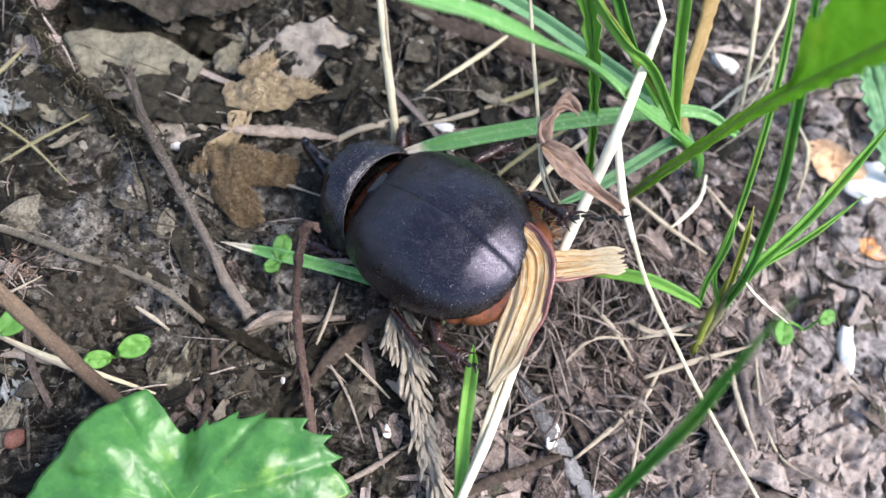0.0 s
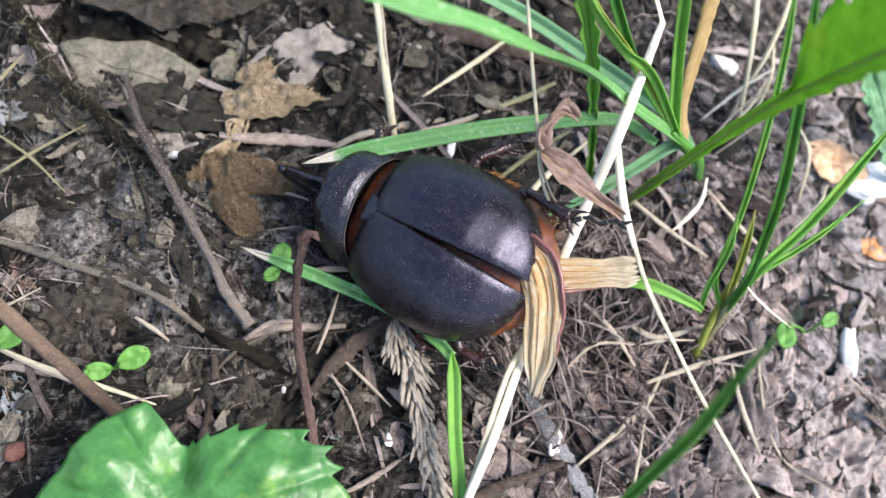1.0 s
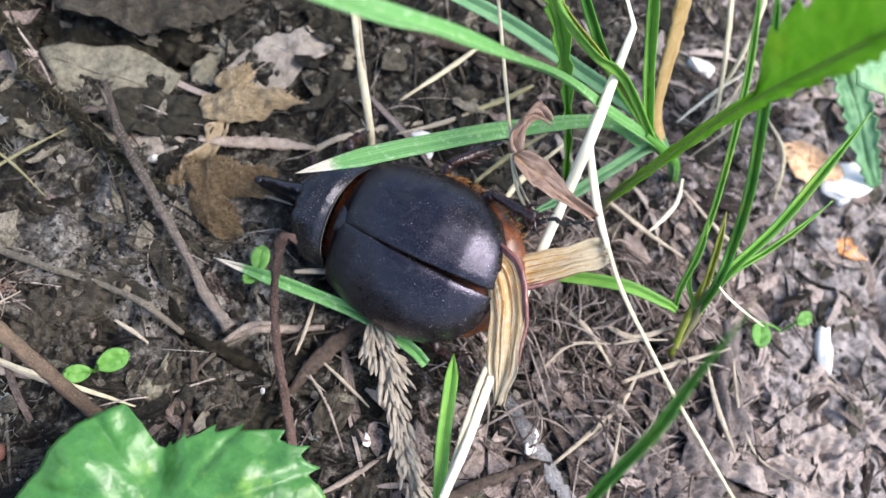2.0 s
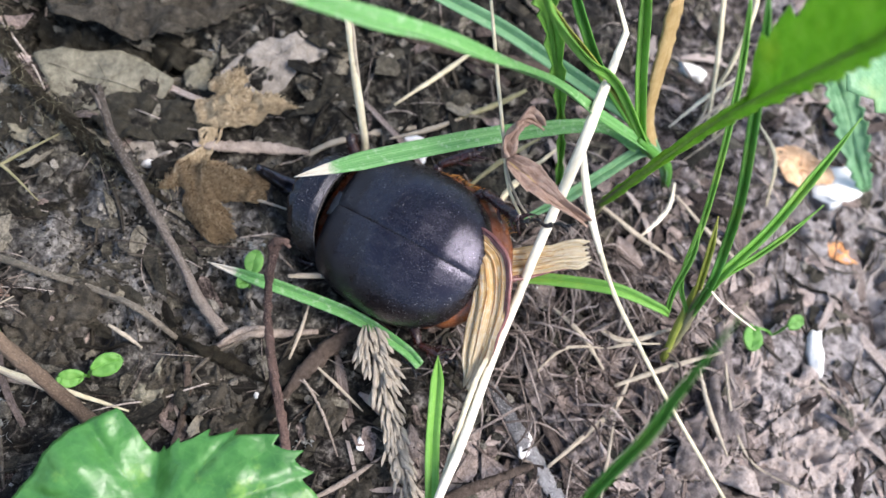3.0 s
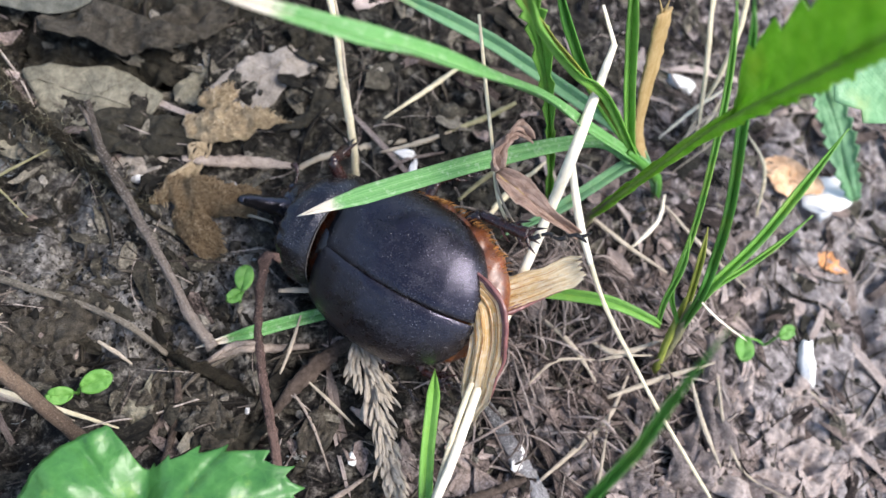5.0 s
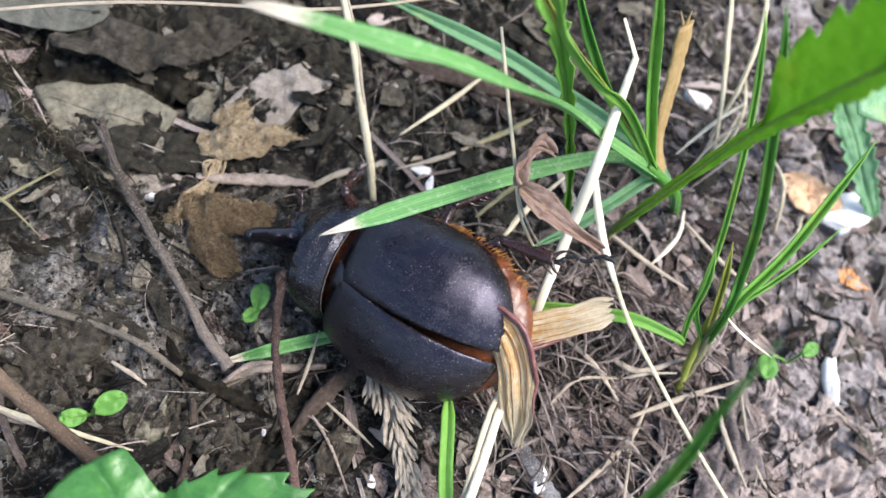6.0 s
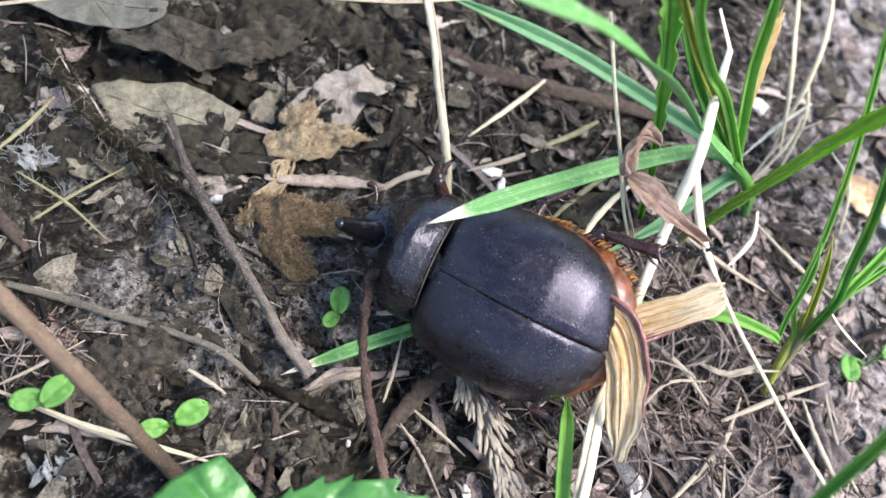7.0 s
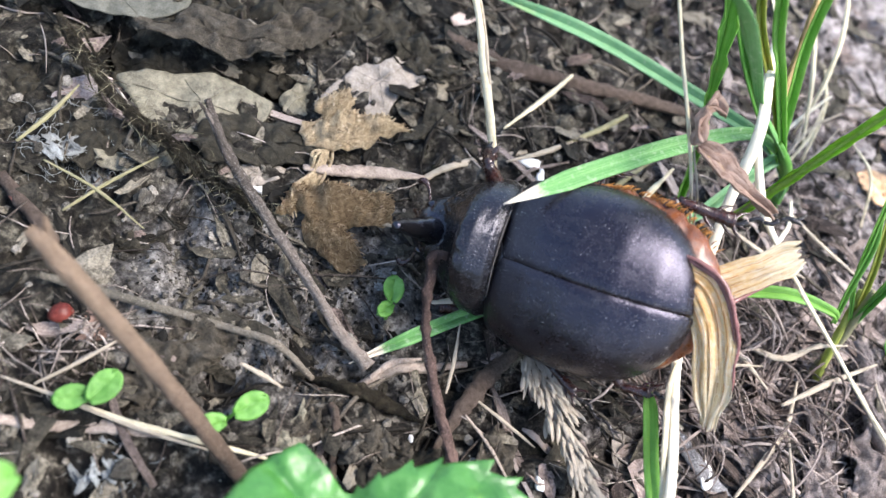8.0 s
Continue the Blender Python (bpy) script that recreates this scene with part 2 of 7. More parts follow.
def wing_mat():
    """Pleated membrane: amber near the root, clear and silvery towards the tip, with dark pleat lines."""
    g = Graph("wing_membrane")
    v = g.coord((1, 1, 1), "UV")
    along = g.node("SeparateXYZ", Vector=v).outputs[1]
    pleat = g.noise(g.coord((15, 1.6, 1), "UV"), 2.2, 7, 0.74)
    fold = g.math("ADD", g.math("MULTIPLY", pleat, 0.7), g.math("MULTIPLY", g.noise(g.coord(), 1300, 6, 0.7), 0.3))
    c = g.ramp(fold, [(0.32, (0.55, 0.34, 0.12)), (0.41, (0.72, 0.49, 0.20)), (0.50, (0.86, 0.68, 0.38)), (0.58, (0.95, 0.90, 0.78))])
    c = g.mix(g.ramp(along, [(0.10, (0.85,) * 3), (0.80, (0, 0, 0))]), c, g.ramp(fold, [(0.36, (0.54, 0.27, 0.07)), (0.47, (0.74, 0.45, 0.15)), (0.57, (0.90, 0.74, 0.48))]))
    c = g.mix(g.ramp(along, [(0.45, (0, 0, 0)), (0.95, (0.6,) * 3)]), c, g.ramp(fold, [(0.38, (0.60, 0.52, 0.38)), (0.52, (0.86, 0.82, 0.70))]))
    mat = g.finish(c, 0.14, g.bump(fold, 1.0, 0.0006), 0.8, 0.40)
    clear = g.node("BsdfTransparent", Color=(0.95, 0.86, 0.66, 1.0))
    last = g.node("MixShader")
    skin = g.out.inputs[0].links[0].from_socket
    g.put(last, "0", g.math("MULTIPLY", g.ramp(fold, [(0.40, (0.10,) * 3), (0.58, (0.20,) * 3)]), g.ramp(along, [(0.1, (0.35,) * 3), (0.7, (1,) * 3)])))
    g.put(last, "1", skin), g.put(last, "2", clear.outputs[0])
    g.tree.links.new(last.outputs[0], g.out.inputs[0])
    return mat


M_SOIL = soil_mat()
M_BARK = litter_mat("grey_bark", [(0.05, 0.036, 0.028), (0.14, 0.105, 0.083), (0.27, 0.22, 0.18)], 0.85, 1300, (1, 1, 0.6), 0.9, island=False, relief=1.8)
M_TWIG = twig_mat("speckled_twig", (0.075, 0.06, 0.048), (0.25, 0.205, 0.17), (0.46, 0.42, 0.37))
M_STICK = twig_mat("brown_stick_bark", (0.22, 0.155, 0.105), (0.105, 0.073, 0.053), (0.30, 0.235, 0.18))
M_SPLIT = twig_mat("split_grey_wood", (0.11, 0.105, 0.105), (0.27, 0.26, 0.26), (0.62, 0.61, 0.60))
M_STEM = twig_mat("red_stem_bark", (0.055, 0.034, 0.028), (0.15, 0.095, 0.078), (0.30, 0.215, 0.185))
M_LEAF_PINK = litter_mat("pinkish_dead_leaf", [(0.10, 0.08, 0.072), (0.40, 0.335, 0.31), (0.68, 0.59, 0.55)], 0.8, 1000, strength=0.9, island=False, relief=2.5)
M_LEAF_ASH = litter_mat("ash_grey_leaf", [(0.045, 0.046, 0.036), (0.10, 0.10, 0.082), (0.20, 0.20, 0.168)], 0.7, 700, strength=0.4, island=False)
M_LEAF_PALE = litter_mat("pale_pink_leaf", [(0.26, 0.21, 0.185), (0.58, 0.49, 0.44), (0.80, 0.71, 0.64)], 0.8, 900, strength=0.9, island=False, relief=2.0)
M_LEAF_DULL = litter_mat("dull_dead_leaf", [(0.018, 0.0155, 0.011), (0.105, 0.091, 0.070), (0.30, 0.267, 0.212)], 0.8, 800, strength=0.9, island=False, relief=2.5)
M_PEACH = litter_mat("bleached_peach_leaf", [(0.42, 0.24, 0.12), (0.66, 0.43, 0.26), (0.84, 0.70, 0.55)], 0.7, 260, island=False)
M_SEED_DULL = litter_mat("dull_seed_coat", [(0.07, 0.028, 0.02), (0.17, 0.08, 0.06), (0.30, 0.18, 0.14)], 0.5, 700, island=False)
M_ROOT = twig_mat("pale_root", (0.15, 0.132, 0.10), (0.21, 0.18, 0.14), (0.40, 0.365, 0.30))
M_HAIR = litter_mat("olive_hair", [(0.04, 0.036, 0.022), (0.15, 0.135, 0.085), (0.36, 0.33, 0.23)], 0.8, 900)
M_BARK_DARK = litter_mat("mossy_dark_bark", [(0.012, 0.01, 0.0075), (0.06, 0.05, 0.033), (0.17, 0.143, 0.095)], 0.9, 1300, strength=1.0, island=False, relief=2.5)
M_STRAW = straw_mat("pale_straw", [(0.40, 0.335, 0.19), (0.60, 0.52, 0.335), (0.76, 0.69, 0.51)])
M_STRAW_WHITE = straw_mat("bleached_straw", [(0.60, 0.50, 0.32), (0.82, 0.74, 0.55), (0.90, 0.84, 0.69)])
M_STRAW_DULL = straw_mat("dull_straw", [(0.2, 0.16, 0.11), (0.36, 0.30, 0.22), (0.52, 0.45, 0.35)])
M_STRAW_OLIVE = straw_mat("olive_straw", [(0.11, 0.105, 0.045), (0.21, 0.195, 0.095), (0.34, 0.305, 0.18)])
M_STRAW_BROWN = straw_mat("brown_straw", [(0.16, 0.10, 0.035), (0.30, 0.20, 0.075), (0.44, 0.33, 0.16)])
M_FIBRE = litter_mat("root_fibres", [(0.022, 0.0175, 0.0145), (0.09, 0.074, 0.061), (0.25, 0.21, 0.18), (0.46, 0.40, 0.35)], 0.8, 600)
M_FIBRE_DARK = litter_mat("dark_fibres", [(0.01, 0.0088, 0.007), (0.042, 0.036, 0.028), (0.135, 0.116, 0.092)], 0.85, 600)
M_CRUMB = litter_mat("soil_crumbs", [(0.006, 0.0055, 0.0043), (0.066, 0.060, 0.049), (0.32, 0.295, 0.25)], 0.9, 900, strength=0.9)
M_SCRAP = litter_mat("leaf_scraps", [(0.006, 0.0054, 0.004), (0.046, 0.041, 0.030), (0.20, 0.178, 0.138)], 0.75, 420)
M_SCRAP_PALE = litter_mat("pale_leaf_scraps", [(0.018, 0.013, 0.011), (0.185, 0.145, 0.127), (0.40, 0.335, 0.30)], 0.75, 420)
M_SLIVER = sliver_mat()
M_LEAF_WHITE = litter_mat("bleached_leaf", [(0.10, 0.085, 0.07), (0.26, 0.23, 0.195), (0.42, 0.38, 0.33)], 0.7, 600, island=False)
M_LEAF_TAN = litter_mat("tan_leaf", [(0.24, 0.175, 0.105), (0.58, 0.455, 0.29), (0.80, 0.69, 0.51)], 0.75, 1100, strength=0.9, relief=2.0)
M_LEAF_GREY = litter_mat("grey_leaf", [(0.06, 0.055, 0.040), (0.18, 0.166, 0.122), (0.33, 0.305, 0.235)], 0.7, 900, island=False)
M_LEAF_BROWN = litter_mat("brown_leaf", [(0.17, 0.112, 0.060), (0.50, 0.36, 0.21), (0.76, 0.62, 0.42)], 0.85, 1500, strength=1.0, relief=2.5)
M_LEAF_RED = litter_mat("russet_leaf", [(0.10, 0.062, 0.047), (0.31, 0.205, 0.16), (0.52, 0.40, 0.34)], 0.7, 1100, translucent=0.15, island=False, relief=2.0)
M_RUSSET = straw_mat("russet_streaked_leaf", [(0.10, 0.056, 0.04), (0.26, 0.165, 0.12), (0.46, 0.34, 0.275)], 0.2, 0.2)
M_LEAF_DARK = litter_mat("dark_wet_leaf", [(0.005, 0.0044, 0.003), (0.036, 0.032, 0.022), (0.13, 0.116, 0.083)], 0.7, 1200, island=False, specular=0.2, relief=2.0)
M_WOOD = litter_mat("grey_wood", [(0.13, 0.10, 0.08), (0.28, 0.23, 0.19), (0.43, 0.37, 0.31)], 0.8, 500, island=False)
M_WHITE = litter_mat("white_shell_bit", [(0.6, 0.58, 0.54), (0.78, 0.76, 0.72), (0.86, 0.85, 0.82)], 0.6, 400, strength=0.3, island=False)
M_HUSK = straw_mat("pale_husk", [(0.24, 0.195, 0.145), (0.42, 0.36, 0.285), (0.58, 0.52, 0.43)], 0.25, 0.15)
M_WEB = litter_mat("grey_mould", [(0.10, 0.10, 0.09), (0.26, 0.275, 0.27), (0.5, 0.53, 0.54)], 0.95, 900, island=False, translucent=0.2)
M_GRASS = green_mat("grass_green", (0.10, 0.28, 0.035), (0.18, 0.41, 0.065), (0.31, 0.55, 0.15), 0.7)
M_GRASS_DEEP = green_mat("deep_grass", (0.045, 0.17, 0.022), (0.08, 0.25, 0.035), (0.15, 0.36, 0.075), 0.7)
M_GRASS_BLUE = green_mat("blue_grass", (0.10, 0.25, 0.11), (0.17, 0.36, 0.17), (0.29, 0.49, 0.27), 0.7, 0.2)
M_GRASS_YELLOW = green_mat("yellowing_grass", (0.17, 0.22, 0.03), (0.3, 0.34, 0.06), (0.46, 0.46, 0.13), 0.7)
M_GRASS_TIP = tipped_blade_mat()
M_LEAF = leaf_mat("leaf_green", (0.022, 0.100, 0.018), (0.048, 0.170, 0.030), (0.09, 0.25, 0.055), (0.17, 0.31, 0.05))
M_LEAF_BIG = green_mat("weed_leaf_green", (0.19, 0.42, 0.025), (0.28, 0.53, 0.045), (0.38, 0.61, 0.09), 0.2, 0.0, 0.5)
M_LEAF_SOFT = green_mat("soft_blue_leaf", (0.09, 0.24, 0.10), (0.16, 0.34, 0.16), (0.26, 0.45, 0.25), 0.25, 0.0, 0.3)
M_VEIN = litter_mat("leaf_vein", [(0.11, 0.25, 0.045), (0.19, 0.34, 0.09), (0.28, 0.43, 0.16)], 0.45, 300, strength=0.2, translucent=0.2, island=False)
M_RIB = litter_mat("pale_leaf_rib", [(0.20, 0.34, 0.05), (0.30, 0.46, 0.09), (0.42, 0.56, 0.17)], 0.45, 300, strength=0.2, translucent=0.3, island=False)
M_SPROUT = green_mat("sprout_green", (0.075, 0.23, 0.035), (0.13, 0.32, 0.055), (0.20, 0.40, 0.10), 0.3)
M_SHELL = shell_mat("elytron_shell", (0.0028, 0.0022, 0.0026), (0.0070, 0.0048, 0.0052), 0.17, 1.0, 0.56, 0.17, (0.80, 0.77, 1.0))
M_SHIELD = shell_mat("shield_shell", (0.004, 0.0036, 0.004), (0.008, 0.007, 0.0075), 0.17, 1.0, 0.5, 0, (0.86, 0.86, 1.0))
M_HORN = shell_mat("polished_horn", (0.003, 0.003, 0.0034), (0.006, 0.0055, 0.006), 0.14, 0.25, 0.6, dusty=0.1)
M_LEG = shell_mat("leg_shell", (0.010, 0.0036, 0.003), (0.05, 0.013, 0.008), 0.2, 0.4, 0.5, 0, (1, 1, 1))
M_TARSUS = shell_mat("tarsus_shell", (0.007, 0.005, 0.005), (0.014, 0.009, 0.008), 0.28, 0.2, 0.5, 0, (1, 1, 1))
M_RED = shell_mat("red_brown_skin", (0.075, 0.021, 0.008), (0.22, 0.068, 0.02), 0.3, 0.5, 0.5, 0, (1, 1, 1))
M_MEMBRANE = shell_mat("neck_membrane", (0.055, 0.015, 0.007), (0.17, 0.047, 0.015), 0.24, 0.8, 0.6, 0, (1, 1, 1))
M_COSTA = shell_mat("wing_rib", (0.10, 0.032, 0.028), (0.24, 0.10, 0.085), 0.32, 0.6, 0.5, 0, (1, 1, 1))
M_FUR = litter_mat("tawny_fur", [(0.22, 0.085, 0.022), (0.42, 0.19, 0.05), (0.58, 0.32, 0.11)], 0.7, 900)
M_RIM = litter_mat("pale_rim", [(0.05, 0.042, 0.038), (0.13, 0.115, 0.105), (0.26, 0.235, 0.215)], 0.5, 900, island=False)
M_WING = wing_mat()
M_WING_VEIN = litter_mat("wing_vein", [(0.20, 0.085, 0.025), (0.34, 0.17, 0.06), (0.52, 0.33, 0.15)], 0.3, 900, strength=0.3, island=False)
M_SEED = litter_mat("red_seed_coat", [(0.05, 0.009, 0.007), (0.10, 0.022, 0.016), (0.17, 0.055, 0.04)], 0.35, 300, strength=0.2, island=False)
M_ORANGE = litter_mat("orange_leaf_bit", [(0.4, 0.17, 0.06), (0.6, 0.3, 0.13), (0.72, 0.45, 0.25)], 0.7, 400, island=False)


# ---- mesh helpers (centimetres) ----
HOLLOWS = [(*p[:2], d, w) for p, d, w in (((-4.13, -0.89, 0.00), 0.45, 0.28), ((-2.37, -2.24, 0.00), 0.35, 0.16), ((-5.30, 1.87, 0.00), 0.4, 0.22), ((-3.35, 3.28, 0.00), 0.3, 0.3), ((-1.43, 2.40, 0.00), 0.25, 0.22), ((-4.97, 3.42, 0.00), 0.35, 0.3), ((-3.11, 2.97, 0.00), 0.3, 0.2), ((-4.03, 3.10, 0.00), 0.2, 0.2), ((-5.00, 0.86, 0.00), 0.2, 0.25), ((2.57, -1.70, 0.00), 0.3, 0.25), ((3.83, -2.04, 0.00), 0.35, 0.2), ((-0.79, -1.31, 0.00), 0.25, 0.25), ((4.83, 1.28, -0.00), 0.3, 0.3), ((-4.87, 3.57, 0.00), 0.5, 0.28), ((-4.25, 3.36, 0.00), 0.5, 0.28), ((-3.70, 3.30, 0.00), 0.55, 0.28), ((-3.04, 3.20, 0.00), 0.6, 0.30), ((-5.20, 3.95, 0.00), 0.5, 0.30))]


def ground_z(x, y):
    """Height of the soil: small clods and hollows, sinking towards the open side."""
    far = max(abs(x), abs(y))
    soft = 1.0 if far < 12 else max(0.0, 1 - (far - 12) / 40)
    z = 0.12 * noise.noise((x * 0.55 + 3, y * 0.55, 1.3)) + 0.10 * noise.noise((x * 1.5, y * 1.5, 7.7)) + 0.075 * noise.noise((x * 3.7, y * 3.7, 2.2)) + 0.04 * noise.noise((x * 7.5, y * 7.5, 4.4)) + 0.022 * noise.noise((x * 12, y * 12, 9.1))
    s = min(1.0, max(0.0, (x - 4.0) / 3.5))
    pit = max(0.0, noise.noise((x * 1.7 + 5, y * 1.7, 6.1)) - 0.12) + 0.6 * max(0.0, noise.noise((x * 3.6, y * 3.6 + 8, 3.1)) - 0.15)
    z -= 0.55 * min(0.55, pit)
    for hx, hy, deep, wide in HOLLOWS:
        z -= deep * math.exp(-((x - hx) ** 2 + (y - hy) ** 2) / wide**2)
    return soft * z - 0.06 - 0.5 * s * s * (3 - 2 * s) * soft


def smooth_line(points, count):
    """A smooth line through the points (any number of values each), evenly cut."""
    p = np.array(points, float)
    p = np.vstack([2 * p[0] - p[1], p, 2 * p[-1] - p[-2]])
    out = []
    for k in range(count + 1):
        s = k / count * (len(p) - 3)
        i = min(int(s), len(p) - 4)
        u = s - i
        a, b, c, d = p[i : i + 4]
        out.append(0.5 * (2 * b + (c - a) * u + (2 * a - 5 * b + 4 * c - d) * u * u + (3 * b - a - 3 * c + d) * u**3))
    return out


class Shape:
    """Verts, faces and face coordinates of one mesh, gathered piece by piece."""

    def __init__(self):
        self.v, self.f, self.uv = [], [], []

    def grid(self, rows, closed=False, cap=True):
        """Joins rows of points into a skin; closed: each row is a ring."""
        start, n, m = len(self.v), len(rows), len(rows[0])
        for r in rows:
            self.v.extend([tuple(q) for q in r])
        for i in range(n - 1):
            for j in range(m if closed else m - 1):
                k = (j + 1) % m
                self.f.append((start + i * m + j, start + i * m + k, start + (i + 1) * m + k, start + (i + 1) * m + j))
                u0, u1 = j / m, (j + 1) / m
                self.uv.append([(u0, i / (n - 1)), (u1, i / (n - 1)), (u1, (i + 1) / (n - 1)), (u0, (i + 1) / (n - 1))])
        if closed and cap:
            self.f.append(tuple(start + j for j in reversed(range(m))))
            self.f.append(tuple(start + (n - 1) * m + j for j in range(m)))
            self.uv.append([(j / m, 0) for j in range(m)])
            self.uv.append([(j / m, 1) for j in range(m)])
        return self

    def sheet(self, rows, thick):
        """A skin with thickness: the rows above, their copy below, closed round the edge."""
        rows = np.array(rows, float)
        du, dv = np.gradient(rows, axis=0), np.gradient(rows, axis=1)
        nrm = np.cross(du, dv)
        nrm /= np.linalg.norm(nrm, axis=2, keepdims=True) + 1e-9
        low = rows - nrm * thick
        n, m = rows.shape[:2]
        start = len(self.v)
        self.v.extend([tuple(q) for q in rows.reshape(-1, 3)])
        self.v.extend([tuple(q) for q in low.reshape(-1, 3)])
        def put(ids, spots):
            self.f.append(ids)
            self.uv.append([(j / (m - 1), i / (n - 1)) for i, j in spots])
        for i in range(n - 1):
            for j in range(m - 1):
                s = [(i, j), (i, j + 1), (i + 1, j + 1), (i + 1, j)]
                put([start + p * m + q for p, q in s], s)
                put([start + n * m + p * m + q for p, q in reversed(s)], s[::-1])
        rim = [(0, j) for j in range(m)] + [(i, m - 1) for i in range(1, n)] + [(n - 1, j) for j in range(m - 2, -1, -1)] + [(i, 0) for i in range(n - 2, 0, -1)]
        for a, b in zip(rim, rim[1:] + rim[:1]):
            ia, ib = start + a[0] * m + a[1], start + b[0] * m + b[1]
            put([ib, ia, ia + n * m, ib + n * m], [b, a, a, b])
        return self

    def tube(self, points, radius, sides=8, segs=24, rough=0.0, seed=0.0, flat=1.0):
        """A stalk along the points. radius: a number, or one for each point."""
        r = radius if hasattr(radius, "__len__") else [radius] * len(points)
        line = smooth_line([(*p, q) for p, q in zip(points, r)], segs)
        rows, side = [], None
        for k, q in enumerate(line):
            p = Vector(q[:3])
            d = Vector(line[min(k + 1, segs)][:3]) - Vector(line[max(k - 1, 0)][:3])
            d.normalize()
            if side is None:
                side = d.cross(Vector((0, 0, 1)))
                side = side if side.length > 0.05 else Vector((1, 0, 0))
            side = (side - d * side.dot(d)).normalized()
            up = side.cross(d)
            ring = []
            for j in range(sides):
                a = 2 * math.pi * j / sides
                w = 1 + rough * (noise.noise((math.cos(a) * 1.3 + seed, math.sin(a) * 1.3, k * 0.45 + seed)) + 0.6 * noise.noise((math.cos(a) * 3 + seed, math.sin(a) * 3, k * 1.3)))
                ring.append(p + (side * math.cos(a) + up * math.sin(a) * flat) * max(q[3], 0.002) * w)
            rows.append(ring)
        return self.grid(rows, True)

    def blade(self, points, width, fold=0.25, thick=0.012, segs=26, face=(-0.2, -0.35, 0.9), bare=0.35, tip=0.04):
        """A grass blade: points from base to tip, keeled by fold, turned towards face."""
        line = [Vector(p) for p in smooth_line(points, segs)]
        rows = []
        for k, p in enumerate(line):
            d = (line[min(k + 1, segs)] - line[max(k - 1, 0)]).normalized()
            side = d.cross(Vector(face)).normalized()
            up = side.cross(d)
            s = k / segs
            w = width * 0.5 * (bare + (1 - bare) * min(1, s * 2.5)) * max(tip, min(1, (1 - s) * 4.2) ** 0.8)
            rows.append([p + side * (u * w) + up * (abs(u) * w * fold * 2 - w * fold) for u in (-1, -0.62, -0.12, 0, 0.12, 0.62, 1)])
        return self.sheet(rows, thick)

    def leaf(self, points, width, outline, cup=0.15, wave=0.05, thick=0.02, segs=30, across=8, face=(-0.2, -0.35, 0.9), seed=0.0, teeth=0.0, vein=0.02, count=9, sweeping=0.28):
        """A broad leaf: outline(s) gives the half width on each side along the rib, (left, right), times width."""
        line = [Vector(p) for p in smooth_line(points, segs)]
        rows = []
        for k, p in enumerate(line):
            d = (line[min(k + 1, segs)] - line[max(k - 1, 0)]).normalized()
            side = d.cross(Vector(face)).normalized()
            up = side.cross(d)
            s = k / segs
            l, r = outline(s)
            jag = 1 + teeth * ((s * count) % 1.0 - 0.5)
            row = []
            for j in range(-across, across + 1):
                u = j / across
                w = u * width * (r if u > 0 else l) * (1 + (jag - 1) * abs(u) ** 3)
                sweep = d * (abs(u) ** 1.3 * width * sweeping)
                rib = vein * (math.exp(-((u / 0.06) ** 2)) - 0.6 * abs(math.sin(math.pi * (s * count - 0.8 * abs(u)))) ** 6 * (1 - abs(u)))
                z = cup * abs(u) ** 1.5 * width + wave * noise.noise((s * 5 + seed, u * 2.2, seed)) - rib
                row.append(p + side * w + sweep + up * z)
            rows.append(row)
        self.rows = rows
        return self.sheet(rows, thick)

    def flake(self, centre, size, aspect=0.6, yaw=0.0, tilt=(0, 0), seed=0.0, crumple=0.12, thick=0.02, ragged=0.35, rings=5, around=22, hole=0.0, dome=0.0, corners=0):
        """A torn scrap of leaf lying about its centre."""
        cx, cy, cz = centre
        rows = []
        c, s = math.cos(radians(yaw)), math.sin(radians(yaw))
        torn = random.Random(seed)
        spots = sorted((k + torn.uniform(-0.38, 0.38)) * 2 * math.pi / max(1, corners) for k in range(corners))
        reach = [1 + 1.1 * min(0.5, ragged) * torn.uniform(-1, 0.8) for k in spots]
        for i in range(rings + 1):
            row = []
            for j in range(around + 1):
                a = 2 * math.pi * (j % around) / around
                rad = (hole + (1 - hole) * i / rings) * (1 + ragged * (i / rings) * (0.9 * noise.noise((math.cos(a) * 1.1 + seed, math.sin(a) * 1.1, seed)) + 0.22 * noise.noise((math.cos(a) * 3.4 + seed, math.sin(a) * 3.4, seed + 5)) + 0.12 * noise.noise((math.cos(a) * 13, math.sin(a) * 13, seed))))
                if corners:
                    # straight tears from corner to corner
                    k = sum(1 for q in spots if q <= a) - 1
                    a0, a1 = spots[k] - (0 if k >= 0 else 2 * math.pi), spots[(k + 1) % corners] + (2 * math.pi if k + 1 == corners else 0)
                    w = (a - a0) / (a1 - a0)
                    r0, r1 = reach[k], reach[(k + 1) % corners]
                    chord = r0 * r1 * math.sin(a1 - a0) / max(0.05, r0 * math.sin(a - a0) + r1 * math.sin(a1 - a))
                    rad *= 1 + (i / rings) * (min(1.4, max(0.4, chord)) * 1.0 - 1)
                u, v = rad * math.cos(a) * size, rad * math.sin(a) * size * aspect
                x, y = cx + u * c - v * s, cy + u * s + v * c
                z = cz + dome * (1 - (i / rings) ** 2) + u * tilt[0] + v * tilt[1] + crumple * size * (noise.noise((u * 2.2 / size + seed, v * 2.2 / size, seed)) + 0.45 * noise.noise((u * 6 / size, v * 6 / size + seed, seed)))
                row.append((x, y, z))
            rows.append(row)
